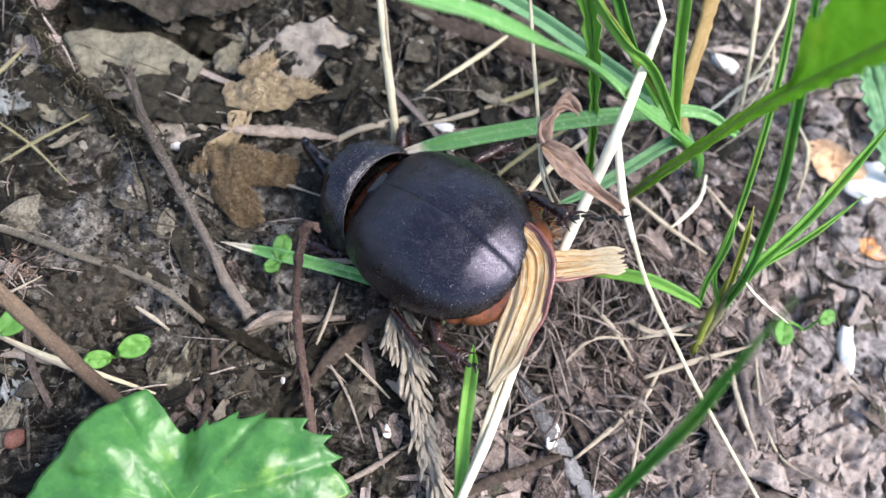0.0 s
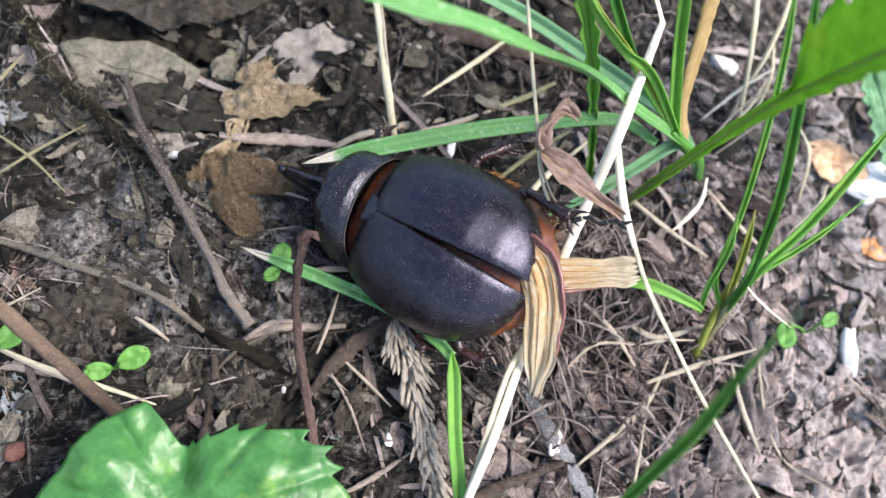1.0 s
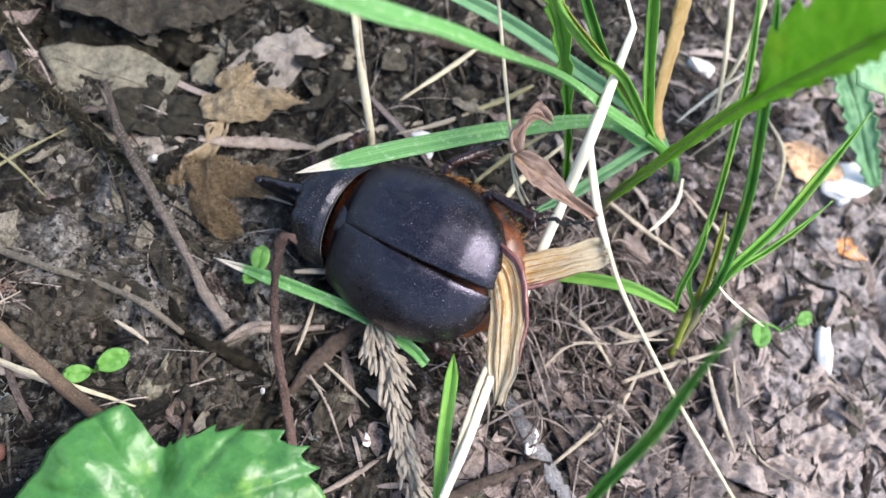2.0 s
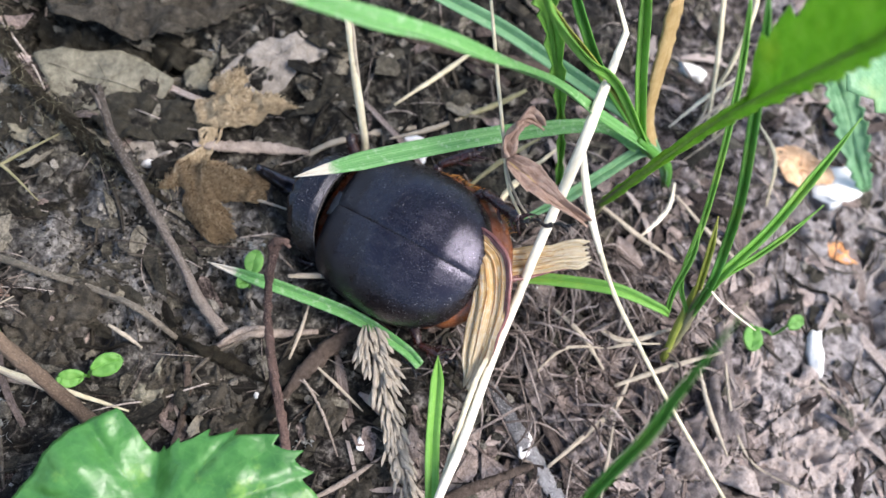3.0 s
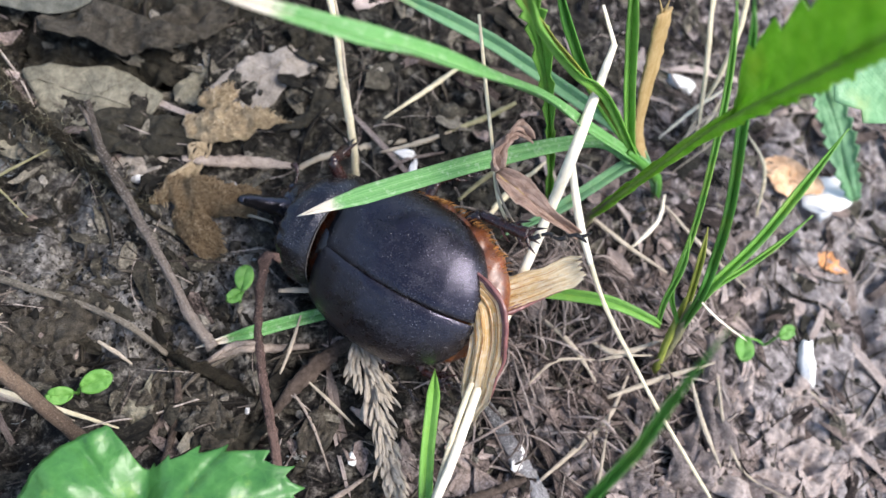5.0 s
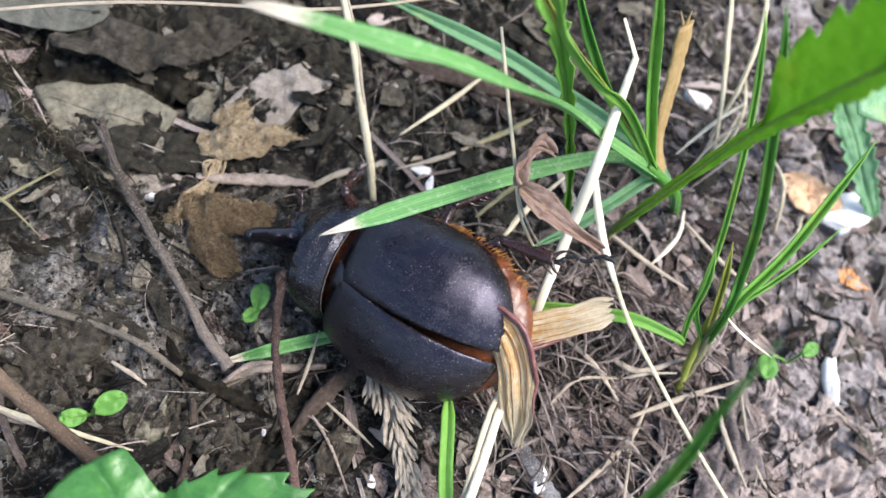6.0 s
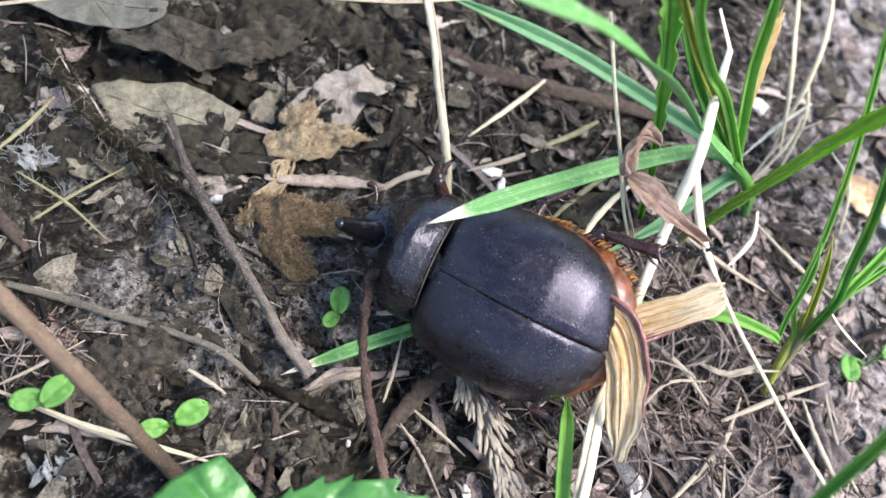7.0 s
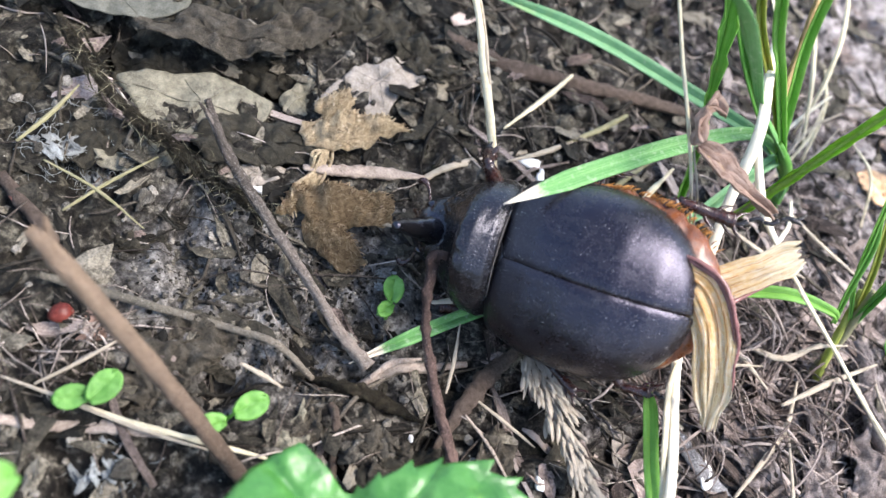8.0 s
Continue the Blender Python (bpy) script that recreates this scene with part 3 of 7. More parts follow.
        return self.sheet(rows, thick)

    def lump(self, centre, size, seed=0.0, squash=(1, 1, 1), yaw=0.0, rough=0.35, rings=5, around=8):
        rows = []
        c, s = math.cos(radians(yaw)), math.sin(radians(yaw))
        for i in range(rings + 1):
            b = math.pi * (i / rings) * 0.96 + 0.06
            row = []
            for j in range(around):
                a = 2 * math.pi * j / around
                q = (math.sin(b) * math.cos(a), math.sin(b) * math.sin(a), math.cos(b))
                w = size * (1 + rough * noise.noise((q[0] * 1.5 + seed, q[1] * 1.5, q[2] * 1.5 + seed)))
                u, v = q[0] * w * squash[0], q[1] * w * squash[1]
                row.append((centre[0] + u * c - v * s, centre[1] + u * s + v * c, centre[2] + q[2] * w * squash[2]))
            rows.append(row)
        return self.grid(rows, True)

    def shaped(self, change):
        """Moves every point by a rule."""
        self.v = [tuple(change(*q)) for q in self.v]
        return self

    def mesh(self, name, material, origin=(0, 0, 0), smooth=True):
        me = bpy.data.meshes.new(name)
        off = np.array(origin, float)
        me.from_pydata([tuple((np.array(q, float) - off) * CM) for q in self.v], [], self.f)
        layer = me.uv_layers.new(name="uv")
        layer.data.foreach_set("uv", np.array([c for face in self.uv for c in face], np.float32).ravel())
        me.materials.append(material)
        me.polygons.foreach_set("use_smooth", [smooth] * len(me.polygons))
        me.update()
        return me


def solo(name, shape, material, base, label, category, group="", kind="", smooth=True):
    """A thing of one mesh, standing at base."""
    ob = new(name, shape.mesh(name, material, base, smooth))
    ob.location = [CM * v for v in base]
    return tagged(ob, label, category, group, kind)


def thing(name, base, label, category, group=""):
    ob = new(name)
    ob.empty_display_size = 0.003
    ob.location = [CM * v for v in base]
    ob["base"] = list(base)
    return tagged(ob, label, category, group)


def part(name, shape, material, parent, label="", pivot=None, smooth=True):
    """One mesh under a thing or part. pivot: where its own origin lies; the shape is in the thing's outer space."""
    root = parent["base"]
    at = root if pivot is None else pivot
    ob = new(name, shape.mesh(name, material, at, smooth))
    ob.parent = parent
    ob.location = [CM * (p - q) for p, q in zip(at, root)]
    ob["base"] = list(at)
    return tagged(ob, label)


# ---- ground ----
def build_ground():
    step, reach = 0.055, 9.0
    inner = list(np.arange(-reach, reach + 1e-6, step))
    outer = [reach + 0.07 * 1.35**k for k in range(1, 34)]
    xs = [-v for v in reversed(outer)] + inner + outer
    verts = [(x, y, ground_z(x, y)) for y in xs for x in xs]
    n = len(xs)
    me = bpy.data.meshes.new("ground")
    me.from_pydata([(x * CM, y * CM, z * CM) for x, y, z in verts], [], [(j * n + i, j * n + i + 1, (j + 1) * n + i + 1, (j + 1) * n + i) for j in range(n - 1) for i in range(n - 1)])
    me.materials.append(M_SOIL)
    me.polygons.foreach_set("use_smooth", [True] * len(me.polygons))
    tagged(new("ground", me), "damp dark woodland soil with crumbs and dry patches", "ground", kind="structure")


build_ground()


def lay(points, lift=0.0):
    """Lets the points of a lying thing follow the soil."""
    return [(x, y, ground_z(x, y) + lift) for x, y, *_ in points]


# ---- scattered litter ----
rng = random.Random(11)


def scatter(count, zone):
    """Random spots; zone(x, y) gives the chance that one is kept."""
    out = []
    while len(out) < count:
        x, y = rng.uniform(-9, 9), rng.uniform(-7, 8)
        if rng.random() < zone(x, y):
            out.append((x, y))
    return out


def dry_zone(x, y):
    """The fibrous dry side, towards the tufts."""
    return min(1.0, max(0.05, 0.26 + 0.14 * x - 0.16 * y)) * (1.0 if x < 4.6 else 0.4)


def damp_zone(x, y):
    return (1.05 - min(1.0, max(0.05, 0.26 + 0.14 * x - 0.16 * y))) * (1.0 if x < 4.6 or y > 2 else 0.3)


def build_fibres(name, count, zone, material, label, r=(0.010, 0.03), length=(0.4, 1.7), lift=0.03):
    s = Shape()
    for x, y in scatter(count, zone):
        a, l, bend = rng.uniform(0, 6.28), rng.uniform(*length), rng.gauss(0, 0.3)
        pts = []
        for k in range(5):
            u = k / 4 - 0.5
            aa = a + bend * u
            px_, py_ = x + math.cos(aa) * l * u, y + math.sin(aa) * l * u
            pts.append((px_, py_, ground_z(px_, py_) + lift * rng.uniform(0.2, 2.6) + 0.01))
        w = rng.uniform(*r)
        s.tube(pts, [w * 0.6, w, w, w * 0.8, w * 0.35], 5, 7, 0.35, x)
    solo(name, s, material, (0, 0, 0), label, "plant litter", kind="stuff")


def build_scraps(name, count, zone, material, label, size=(0.12, 0.5)):
    s = Shape()
    for x, y in scatter(count, zone):
        z = rng.uniform(*size)
        s.flake((x, y, ground_z(x, y) + 0.035), z, rng.uniform(0.18, 0.62), rng.uniform(0, 360), (rng.uniform(-0.3, 0.3), rng.uniform(-0.3, 0.3)), x * 3 + y, 0.22, 0.012, 1.2, 2, 9)
    solo(name, s, material, (0, 0, 0), label, "leaf litter", kind="stuff", smooth=False)


def build_crumbs():
    s = Shape()
    for x, y in scatter(6000, lambda x, y: 0.35 + 0.6 * damp_zone(x, y)):
        z = 0.012 + 0.085 * rng.random() ** 5
        s.lump((x, y, ground_z(x, y) + z * 0.35), z, x, (1, rng.uniform(0.6, 1), rng.uniform(0.5, 0.9)), rng.uniform(0, 360), 0.6, 4, 6)
    solo("soil_crumbs", s, M_CRUMB, (0, 0, 0), "loose dark soil crumbs of many sizes", "soil", kind="stuff", smooth=False)


def build_slivers():
    """Flat strips of dead grass and bark on the dry side."""
    t = thing("bark_litter", (0, 0, 0), "flat pale slivers of dead grass and bark", "plant litter")
    for x, y in scatter(290, dry_zone):
        a, l, w = rng.gauss(2.0, 0.9), rng.uniform(0.3, 1.6), rng.uniform(0.03, 0.17)
        bend = rng.uniform(-0.35, 0.35)
        pts = []
        for k in range(4):
            u = k / 3 - 0.5
            x1, y1 = x + math.cos(a + bend * u) * l * u, y + math.sin(a + bend * u) * l * u
            pts.append((x1, y1, ground_z(x1, y1) + 0.04 + rng.uniform(0, 0.06)))
        part("sliver", Shape().blade(pts, w, 0.1, 0.012, 8, (rng.uniform(-0.4, 0.4), rng.uniform(-0.4, 0.4), 1), 0.8, 0.3), M_SLIVER, t)


def build_paste():
    """Fine grey crumbs of the soil patch before the beetle."""
    s = Shape()
    for k in range(3600):
        x, y = PASTE[0] + rng.gauss(0, 0.8), PASTE[1] + rng.gauss(0, 0.6)
        z = 0.008 + 0.035 * rng.random() ** 4
        s.lump((x, y, ground_z(x, y) + z * 0.3), z, x * 5, (1, rng.uniform(0.6, 1), 0.7), rng.uniform(0, 360), 0.6, 4, 6)
    solo("fine_soil_crumbs", s, M_CRUMB, (0, 0, 0), "fine grey soil crumbs on damp ground", "soil", kind="stuff")


build_crumbs()
build_paste()
build_scraps("leaf_crumbs", 1500, lambda x, y: 0.3 + 0.6 * damp_zone(x, y), M_SCRAP, "torn dark brown leaf scraps on the soil", (0.05, 0.36))
build_scraps("pale_leaf_crumbs", 620, dry_zone, M_SCRAP_PALE, "torn pale pinkish-brown leaf scraps on the soil", (0.05, 0.42))
build_fibres("dark_root_fibres", 600, lambda x, y: 0.8, M_FIBRE_DARK, "thin dark roots and stalks in the litter", (0.008, 0.03), (0.3, 1.5))
build_fibres("pale_root_fibres", 520, dry_zone, M_FIBRE, "thin pale dead roots and grass stalks in the litter", (0.006, 0.02), (0.4, 1.9), 0.05)
build_fibres("fine_root_fibres", 650, lambda x, y: 0.5, M_FIBRE, "hair-thin pale rootlets in the litter", (0.005, 0.011), (0.3, 1.3))
build_slivers()
HAIR = (-5.67, -0.35, 0.00)
build_fibres("pale_hair_roots", 60, lambda x, y: math.exp(-(((x - HAIR[0]) / 0.5) ** 2) - ((y - HAIR[1]) / 0.35) ** 2), M_FIBRE, "tangle of pale hair roots by a seed", (0.006, 0.013), (0.3, 1.0), 0.06)


# ---- dead leaves on the soil ----
def dead_leaf(name, at, size, aspect, yaw, material, label, tilt=(0, 0), lift=0.08, crumple=0.1, ragged=0.35, seed=0.0, hole=0.0, corners=11):
    x, y = at[:2]
    c = (x, y, ground_z(x, y) + lift * 0.6)
    s = Shape().flake(c, size, aspect, yaw, tilt, seed, crumple * 1.5, 0.02, ragged * 0.75, 14, 120, hole, 0.0, corners)
    leaf = solo(name, s, material, c, label, "dead leaf", "dead leaves on the soil")
    if size >= 0.4:
        leaf["base"] = list(c)
        at_edge = lambda i, j: Vector(s.v[i * 121 + j]) + Vector((0, 0, 0.006))
        part("midrib", Shape().tube([at_edge(i, 60) for i in (12, 9, 6, 3)] + [at_edge(i, 0) for i in (0, 3, 6, 9, 12)], [0.006, 0.010, 0.012, 0.014, 0.015, 0.014, 0.012, 0.010, 0.005], 6, 40), material, leaf)
        for j in (22, 38, 82, 98):
            part("side_vein", Shape().tube([at_edge(i, j) for i in (0, 3, 6, 9, 12)], [0.008, 0.008, 0.007, 0.005, 0.003], 5, 20), material, leaf)


dead_leaf("dead_leaf", (-1.72, 3.23, 0.10), 0.78, 0.6, 35, M_LEAF_WHITE, "torn bleached whitish dead leaf on the soil", (0.05, 0.1), 0.2, 0.08, 0.5, 3.1)
dead_leaf("dead_leaf", (-2.74, 3.09, 0.10), 0.5, 0.5, 50, M_LEAF_GREY, "small greyish leaf fragment beside a tan leaf", (0, 0.1), 0.16, 0.12, 0.4, 8.4)
def felted_leaf(name, at, size, aspect, yaw, label, seed, material, high=0.1, dome=0.16, hairs=420, corners=0):
    """A rotting leaf gone to felt: a domed, creased sheet under loose fibres."""
    x, y = at[:2]
    c = (x, y, ground_z(x, y) + high)
    t = thing(name, c, label, "dead leaf", "dead leaves on the soil")
    sheet = Shape().flake(c, size, aspect, yaw, (0, 0), seed, 0.22, 0.03, 0.42, 20, 90, 0.0, dome, corners)
    # puckered into soft ridges
    sheet.shaped(lambda px, py, pz: (px, py, pz + 0.11 * abs(noise.noise((px * 3.1, py * 3.1, seed))) + 0.06 * noise.noise((px * 8.0, py * 8.0, seed)) + 0.03 * noise.noise((px * 19.0, py * 19.0, seed))))
    part("leaf_sheet", sheet, material, t)
    top = sheet.v[: 21 * 91]
    s = Shape()
    for k in range(hairs):
        p = Vector(top[int(20 * math.sqrt(rng.random())) * 91 + rng.randrange(91)]) + Vector((0, 0, 0.004))
        d, l = radians(yaw) + rng.gauss(0.3, 0.8), rng.uniform(0.03, 0.085)
        q = Vector((math.cos(d) * l, math.sin(d) * l, rng.uniform(-0.03, 0.015)))
        s.tube([p, p + q * 0.5 + Vector((0, 0, 0.018)), p + q], [0.003, 0.0065, 0.002], 4, 4)
    tagged(part("fibre_felt", s, material, t), "loose brown fibres", kind="stuff")


felted_leaf("rotting_leaf", (-2.52, 1.14, 0.10), 0.66, 0.42, -8, "brown fibrous rotting leaf curled on the soil", 1.7, M_LEAF_BROWN, 0.14, 0.30)
felted_leaf("rotting_leaf", (-2.72, 0.66, 0.10), 0.46, 0.5, -50, "brown felted leaf fragment on the soil", 2.9, M_LEAF_BROWN, 0.10, 0.18)
felted_leaf("rotting_leaf", (-3.10, 1.25, 0.10), 0.30, 0.45, 40, "olive-brown felted leaf base beside a branch", 4.1, M_LEAF_BROWN, 0.08, 0.08, 260)
felted_leaf("husk_pod", (-2.27, 2.27, 0.15), 0.58, 0.5, 5, "tan crumpled fibrous husk beside bleached leaves", 5.3, M_LEAF_TAN, 0.16, 0.26, 420, 7)
felted_leaf("husk_pod", (-2.45, 2.62, 0.15), 0.32, 0.5, 30, "small tan fibrous husk lobe on a larger one", 7.7, M_LEAF_TAN, 0.24, 0.16, 260)
cord = thing("fibre_cord", (-2.95, 1.55, 0.2), "twisted tan fibre cord between husk and rotting leaf", "plant litter")
for k in range(14):
    a, b = rng.gauss(0, 0.05), rng.gauss(0, 0.07)
    line = [(-2.62 + a, 2.10 + b, 0), (-2.72 + b, 1.86 + a, 0), (-2.86 + a, 1.58 - b, 0), (-3.02 + b, 1.34 + a, 0), (-3.16 + a, 1.14 + b, 0)]
    part("strand", Shape().tube([(x, y, ground_z(x, y) + 0.12 + 0.06 * rng.random()) for x, y, _ in line], [0.008, 0.02, 0.024, 0.02, 0.006], 6, 24, 0.5, k), M_LEAF_TAN, cord)
# the husk's dark hole, shown by a dark-coloured lump on its top
hole_lump = Shape().lump((-2.02, 2.30, ground_z(-2.02, 2.30) + 0.40), 0.065, 3.0, (0.8, 1.3, 0.45), 0, 0.3, 8, 12)
solo("husk_hole_lump", hole_lump, M_LEAF_DARK, (-2.02, 2.30, 0.4), "dark lump standing in for a hole in a tan husk", "husk scar")
dead_leaf("dead_leaf", (-4.10, 2.72, 0.10), 0.95, 0.50, -18, M_LEAF_GREY, "flat grey-beige dead leaf half buried in soil", (0, 0.05), 0.14, 0.05, 0.22, 6.2, 0.0, 8)
dead_leaf("dead_leaf", (-3.92, 3.62, 0.10), 1.0, 0.36, -12, M_LEAF_DULL, "dark brown leaf layer overhanging a beige leaf", (0, -0.12), 0.75, 0.16, 0.4, 51.0, 0.0, 13)
dead_leaf("dead_leaf", (-2.95, 3.95, 0.10), 0.7, 0.5, 25, M_LEAF_DULL, "brown crumpled leaf over a dark gap", (0.1, -0.1), 0.45, 0.2, 0.4, 52.0, 0.0, 13)
dead_leaf("dead_leaf", (-4.91, 2.80, 0.10), 0.55, 0.6, 30, M_LEAF_GREY, "greyish dead leaf fragment under a twig", (0, 0.05), 0.07, 0.1, 0.5, 4.2)
dead_leaf("dead_leaf", (-3.42, 2.12, 0.05), 0.8, 0.42, -6, M_LEAF_DARK, "dark damp brown dead leaf on the soil", (0, 0.06), 0.08, 0.16, 0.5, 9.2, 0.0, 0)
dead_leaf("dead_leaf", (-4.82, 1.94, 0.05), 0.55, 0.5, -30, M_LEAF_GREY, "torn grey-beige leaf piece beside crossed straws", (0, 0.1), 0.07, 0.15, 0.7, 7.1)
dead_leaf("dead_leaf", (-3.48, 1.75, 0.05), 0.45, 0.3, 10, M_LEAF_WHITE, "small pale leaf edge beside a twig", (0, 0.1), 0.06, 0.1, 0.5, 2.2)
dead_leaf("dead_leaf", (-5.09, 4.44, 0.10), 1.0, 0.42, -10, M_LEAF_ASH, "large smooth grey oval dead leaf on the soil", (0, 0.02), 0.62, 0.04, 0.12, 0.4, 0.0, 0)
dead_leaf("dead_leaf", (-3.97, 4.23, 0.05), 0.9, 0.5, -60, M_LEAF_DARK, "dark curled dead leaf on damp soil", (0.1, 0.1), 0.12, 0.2, 0.5, 1.1, 0.0, 0)
dead_leaf("dead_leaf", (-1.02, 2.57, 0.05), 0.6, 0.5, 40, M_LEAF_DARK, "dark dead leaf under pale straw", (0, 0), 0.05, 0.12, 0.5, 3.9)
dead_leaf("dead_leaf", (0.70, 2.36, 0.05), 0.55, 0.5, 20, M_SCRAP, "grey-brown dead leaf under grass", (0, 0), 0.05, 0.12, 0.5, 5.9)
dead_leaf("dead_leaf", (-4.55, -0.49, 0.05), 0.65, 0.5, 15, M_LEAF_DULL, "grey-brown crumbling dead leaf over a hollow", (0, 0.06), 0.1, 0.24, 0.35, 6.9)
for spot, size, yaw, seed in (((-3.31, -1.58, 0.00), 0.36, 70, 31.0), ((-2.67, -1.60, 0.00), 0.38, -40, 32.0), ((-2.48, -2.09, 0.00), 0.34, 50, 33.0), ((-1.28, -2.06, 0.00), 0.4, 65, 34.0), ((-0.86, -2.91, 0.00), 0.4, 30, 35.0), ((-4.47, -0.69, 0.00), 0.45, 20, 36.0), ((-4.77, -1.04, 0.00), 0.4, -30, 37.0), ((-3.18, -1.43, 0.00), 0.4, 40, 38.0), ((-5.10, -1.15, 0.00), 0.4, 10, 39.0)):
    dead_leaf("dead_leaf", spot, size, 0.5, yaw, M_LEAF_DULL, "crumpled dull brown leaf piece in dark litter", (0.06, 0.06), 0.12, 0.24, 0.4, seed)
dead_leaf("dead_leaf", (-3.50, -1.76, 0.05), 0.5, 0.4, 70, M_LEAF_GREY, "greyish crumpled leaf piece beside twigs", (0.1, 0), 0.08, 0.15, 0.35, 4.4)
dead_leaf("dead_leaf", (-2.29, -2.04, 0.05), 0.5, 0.5, 20, M_LEAF_DARK, "dark torn dead leaf under a reddish stem", (0, 0), 0.08, 0.2, 0.5, 7.9)
dead_leaf("dead_leaf", (0.46, -2.02, 0.05), 0.55, 0.36, 80, M_LEAF_WHITE, "pale flat wood-like leaf chip under straws", (0.0, 0), 0.07, 0.05, 0.3, 9.4)
dead_leaf("dead_leaf", (1.72, -1.99, 0.05), 0.65, 0.4, -60, M_LEAF_PINK, "pinkish fibrous dead leaf strip in the litter", (0.0, 0), 0.12, 0.22, 0.4, 1.4)
dead_leaf("dead_leaf", (2.74, -3.05, 0.05), 0.6, 0.5, 70, M_LEAF_PINK, "brown crumpled dead leaf in the litter", (0.0, 0.1), 0.12, 0.26, 0.4, 21.0)
dead_leaf("dead_leaf", (-0.21, -2.64, 0.05), 0.4, 0.4, 80, M_LEAF_PINK, "pale rough leaf piece under straws", (0.0, 0.0), 0.1, 0.2, 0.4, 22.0)
dead_leaf("dead_leaf", (3.65, -2.87, 0.05), 0.62, 0.6, 60, M_LEAF_PINK, "cracked pinkish-brown dead leaf on dry litter", (0.05, 0.1), 0.14, 0.26, 0.3, 2.4)
dead_leaf("dead_leaf", (4.98, -2.47, 0.05), 0.6, 0.5, 78, M_LEAF_PALE, "pale crumbled dead leaf on dry soil", (0.1, 0.1), 0.1, 0.22, 0.3, 3.4)
dead_leaf("dead_leaf", (5.38, -2.95, 0.05), 0.6, 0.6, 10, M_LEAF_PALE, "pinkish grey dead leaf on dry soil", (0.0, 0.1), 0.08, 0.24, 0.35, 4.9)
for spot, size, yaw, seed in (((3.05, -2.45), 0.5, 75, 41.0), ((3.25, -3.35), 0.55, 20, 42.0), ((4.75, -3.30), 0.7, -20, 43.0), ((5.55, -3.35), 0.6, 40, 44.0), ((5.60, -2.10), 0.5, 80, 45.0), ((4.75, -1.75), 0.45, 60, 46.0), ((2.05, -2.55), 0.45, -70, 47.0), ((6.30, -2.60), 0.6, 10, 48.0), ((5.15, -2.80), 0.5, 100, 49.0)):
    dead_leaf("dead_leaf", spot, size, 0.5, yaw, M_LEAF_PALE if spot[0] > 4.6 else M_LEAF_PINK, "crumbling pinkish-brown leaf piece on dry soil", (0.04, 0.06), 0.12, 0.22, 0.5, seed)
dead_leaf("dead_leaf", (6.45, 1.55, -0.40), 0.46, 0.7, -35, M_PEACH, "bleached peach-coloured dead leaf on the open soil", (0.0, 0), 0.3, 0.12, 0.3, 5.6)
dead_leaf("dead_leaf", (6.92, 0.19, -0.50), 0.28, 0.6, -20, M_ORANGE, "small orange leaf fragment on grey soil", (0.0, 0), 0.08, 0.1, 0.4, 8.6)
dead_leaf("dead_leaf", (3.36, 1.32, 0.05), 0.6, 0.5, 30, M_SCRAP_PALE, "pale dead leaf among grass stems", (0.0, 0), 0.08, 0.15, 0.5, 6.6)
dead_leaf("dead_leaf", (-5.35, -0.27, 0.05), 0.26, 0.6, 0, M_LEAF_RED, "small pinkish leaf fragment beside a seed", (0.0, 0), 0.06, 0.1, 0.5, 7.6)
for spot, size, yaw, seed in (((-3.47, 3.55, 0.00), 0.8, 15, 11.0), ((-4.53, 3.49, 0.00), 0.7, -20, 12.0), ((-5.29, 2.34, 0.00), 0.6, 50, 13.0), ((-2.88, 4.61, 0.00), 0.8, 5, 14.0), ((-4.07, 4.07, 0.00), 0.7, 25, 15.0), ((-1.06, 3.64, 0.00), 0.55, -30, 16.0), ((-6.01, 3.20, 0.00), 0.6, 30, 17.0), ((-5.07, 0.86, 0.00), 0.5, 10, 18.0), ((-1.83, 4.25, 0.00), 0.7, -10, 19.0)):
    dead_leaf("dead_leaf", spot, size, 0.55, yaw, M_LEAF_DARK, "dark damp rotting leaf pressed into the soil", (0.04, 0.05), 0.12, 0.26, 0.8, seed, 0.0, 0)
dead_leaf("dead_leaf", (-6.13, 1.39, 0.05), 0.17, 0.5, -60, M_SEED_DULL, "small russet leaf fragment on dark soil", (0.0, 0), 0.08, 0.1, 0.3, 8.8)


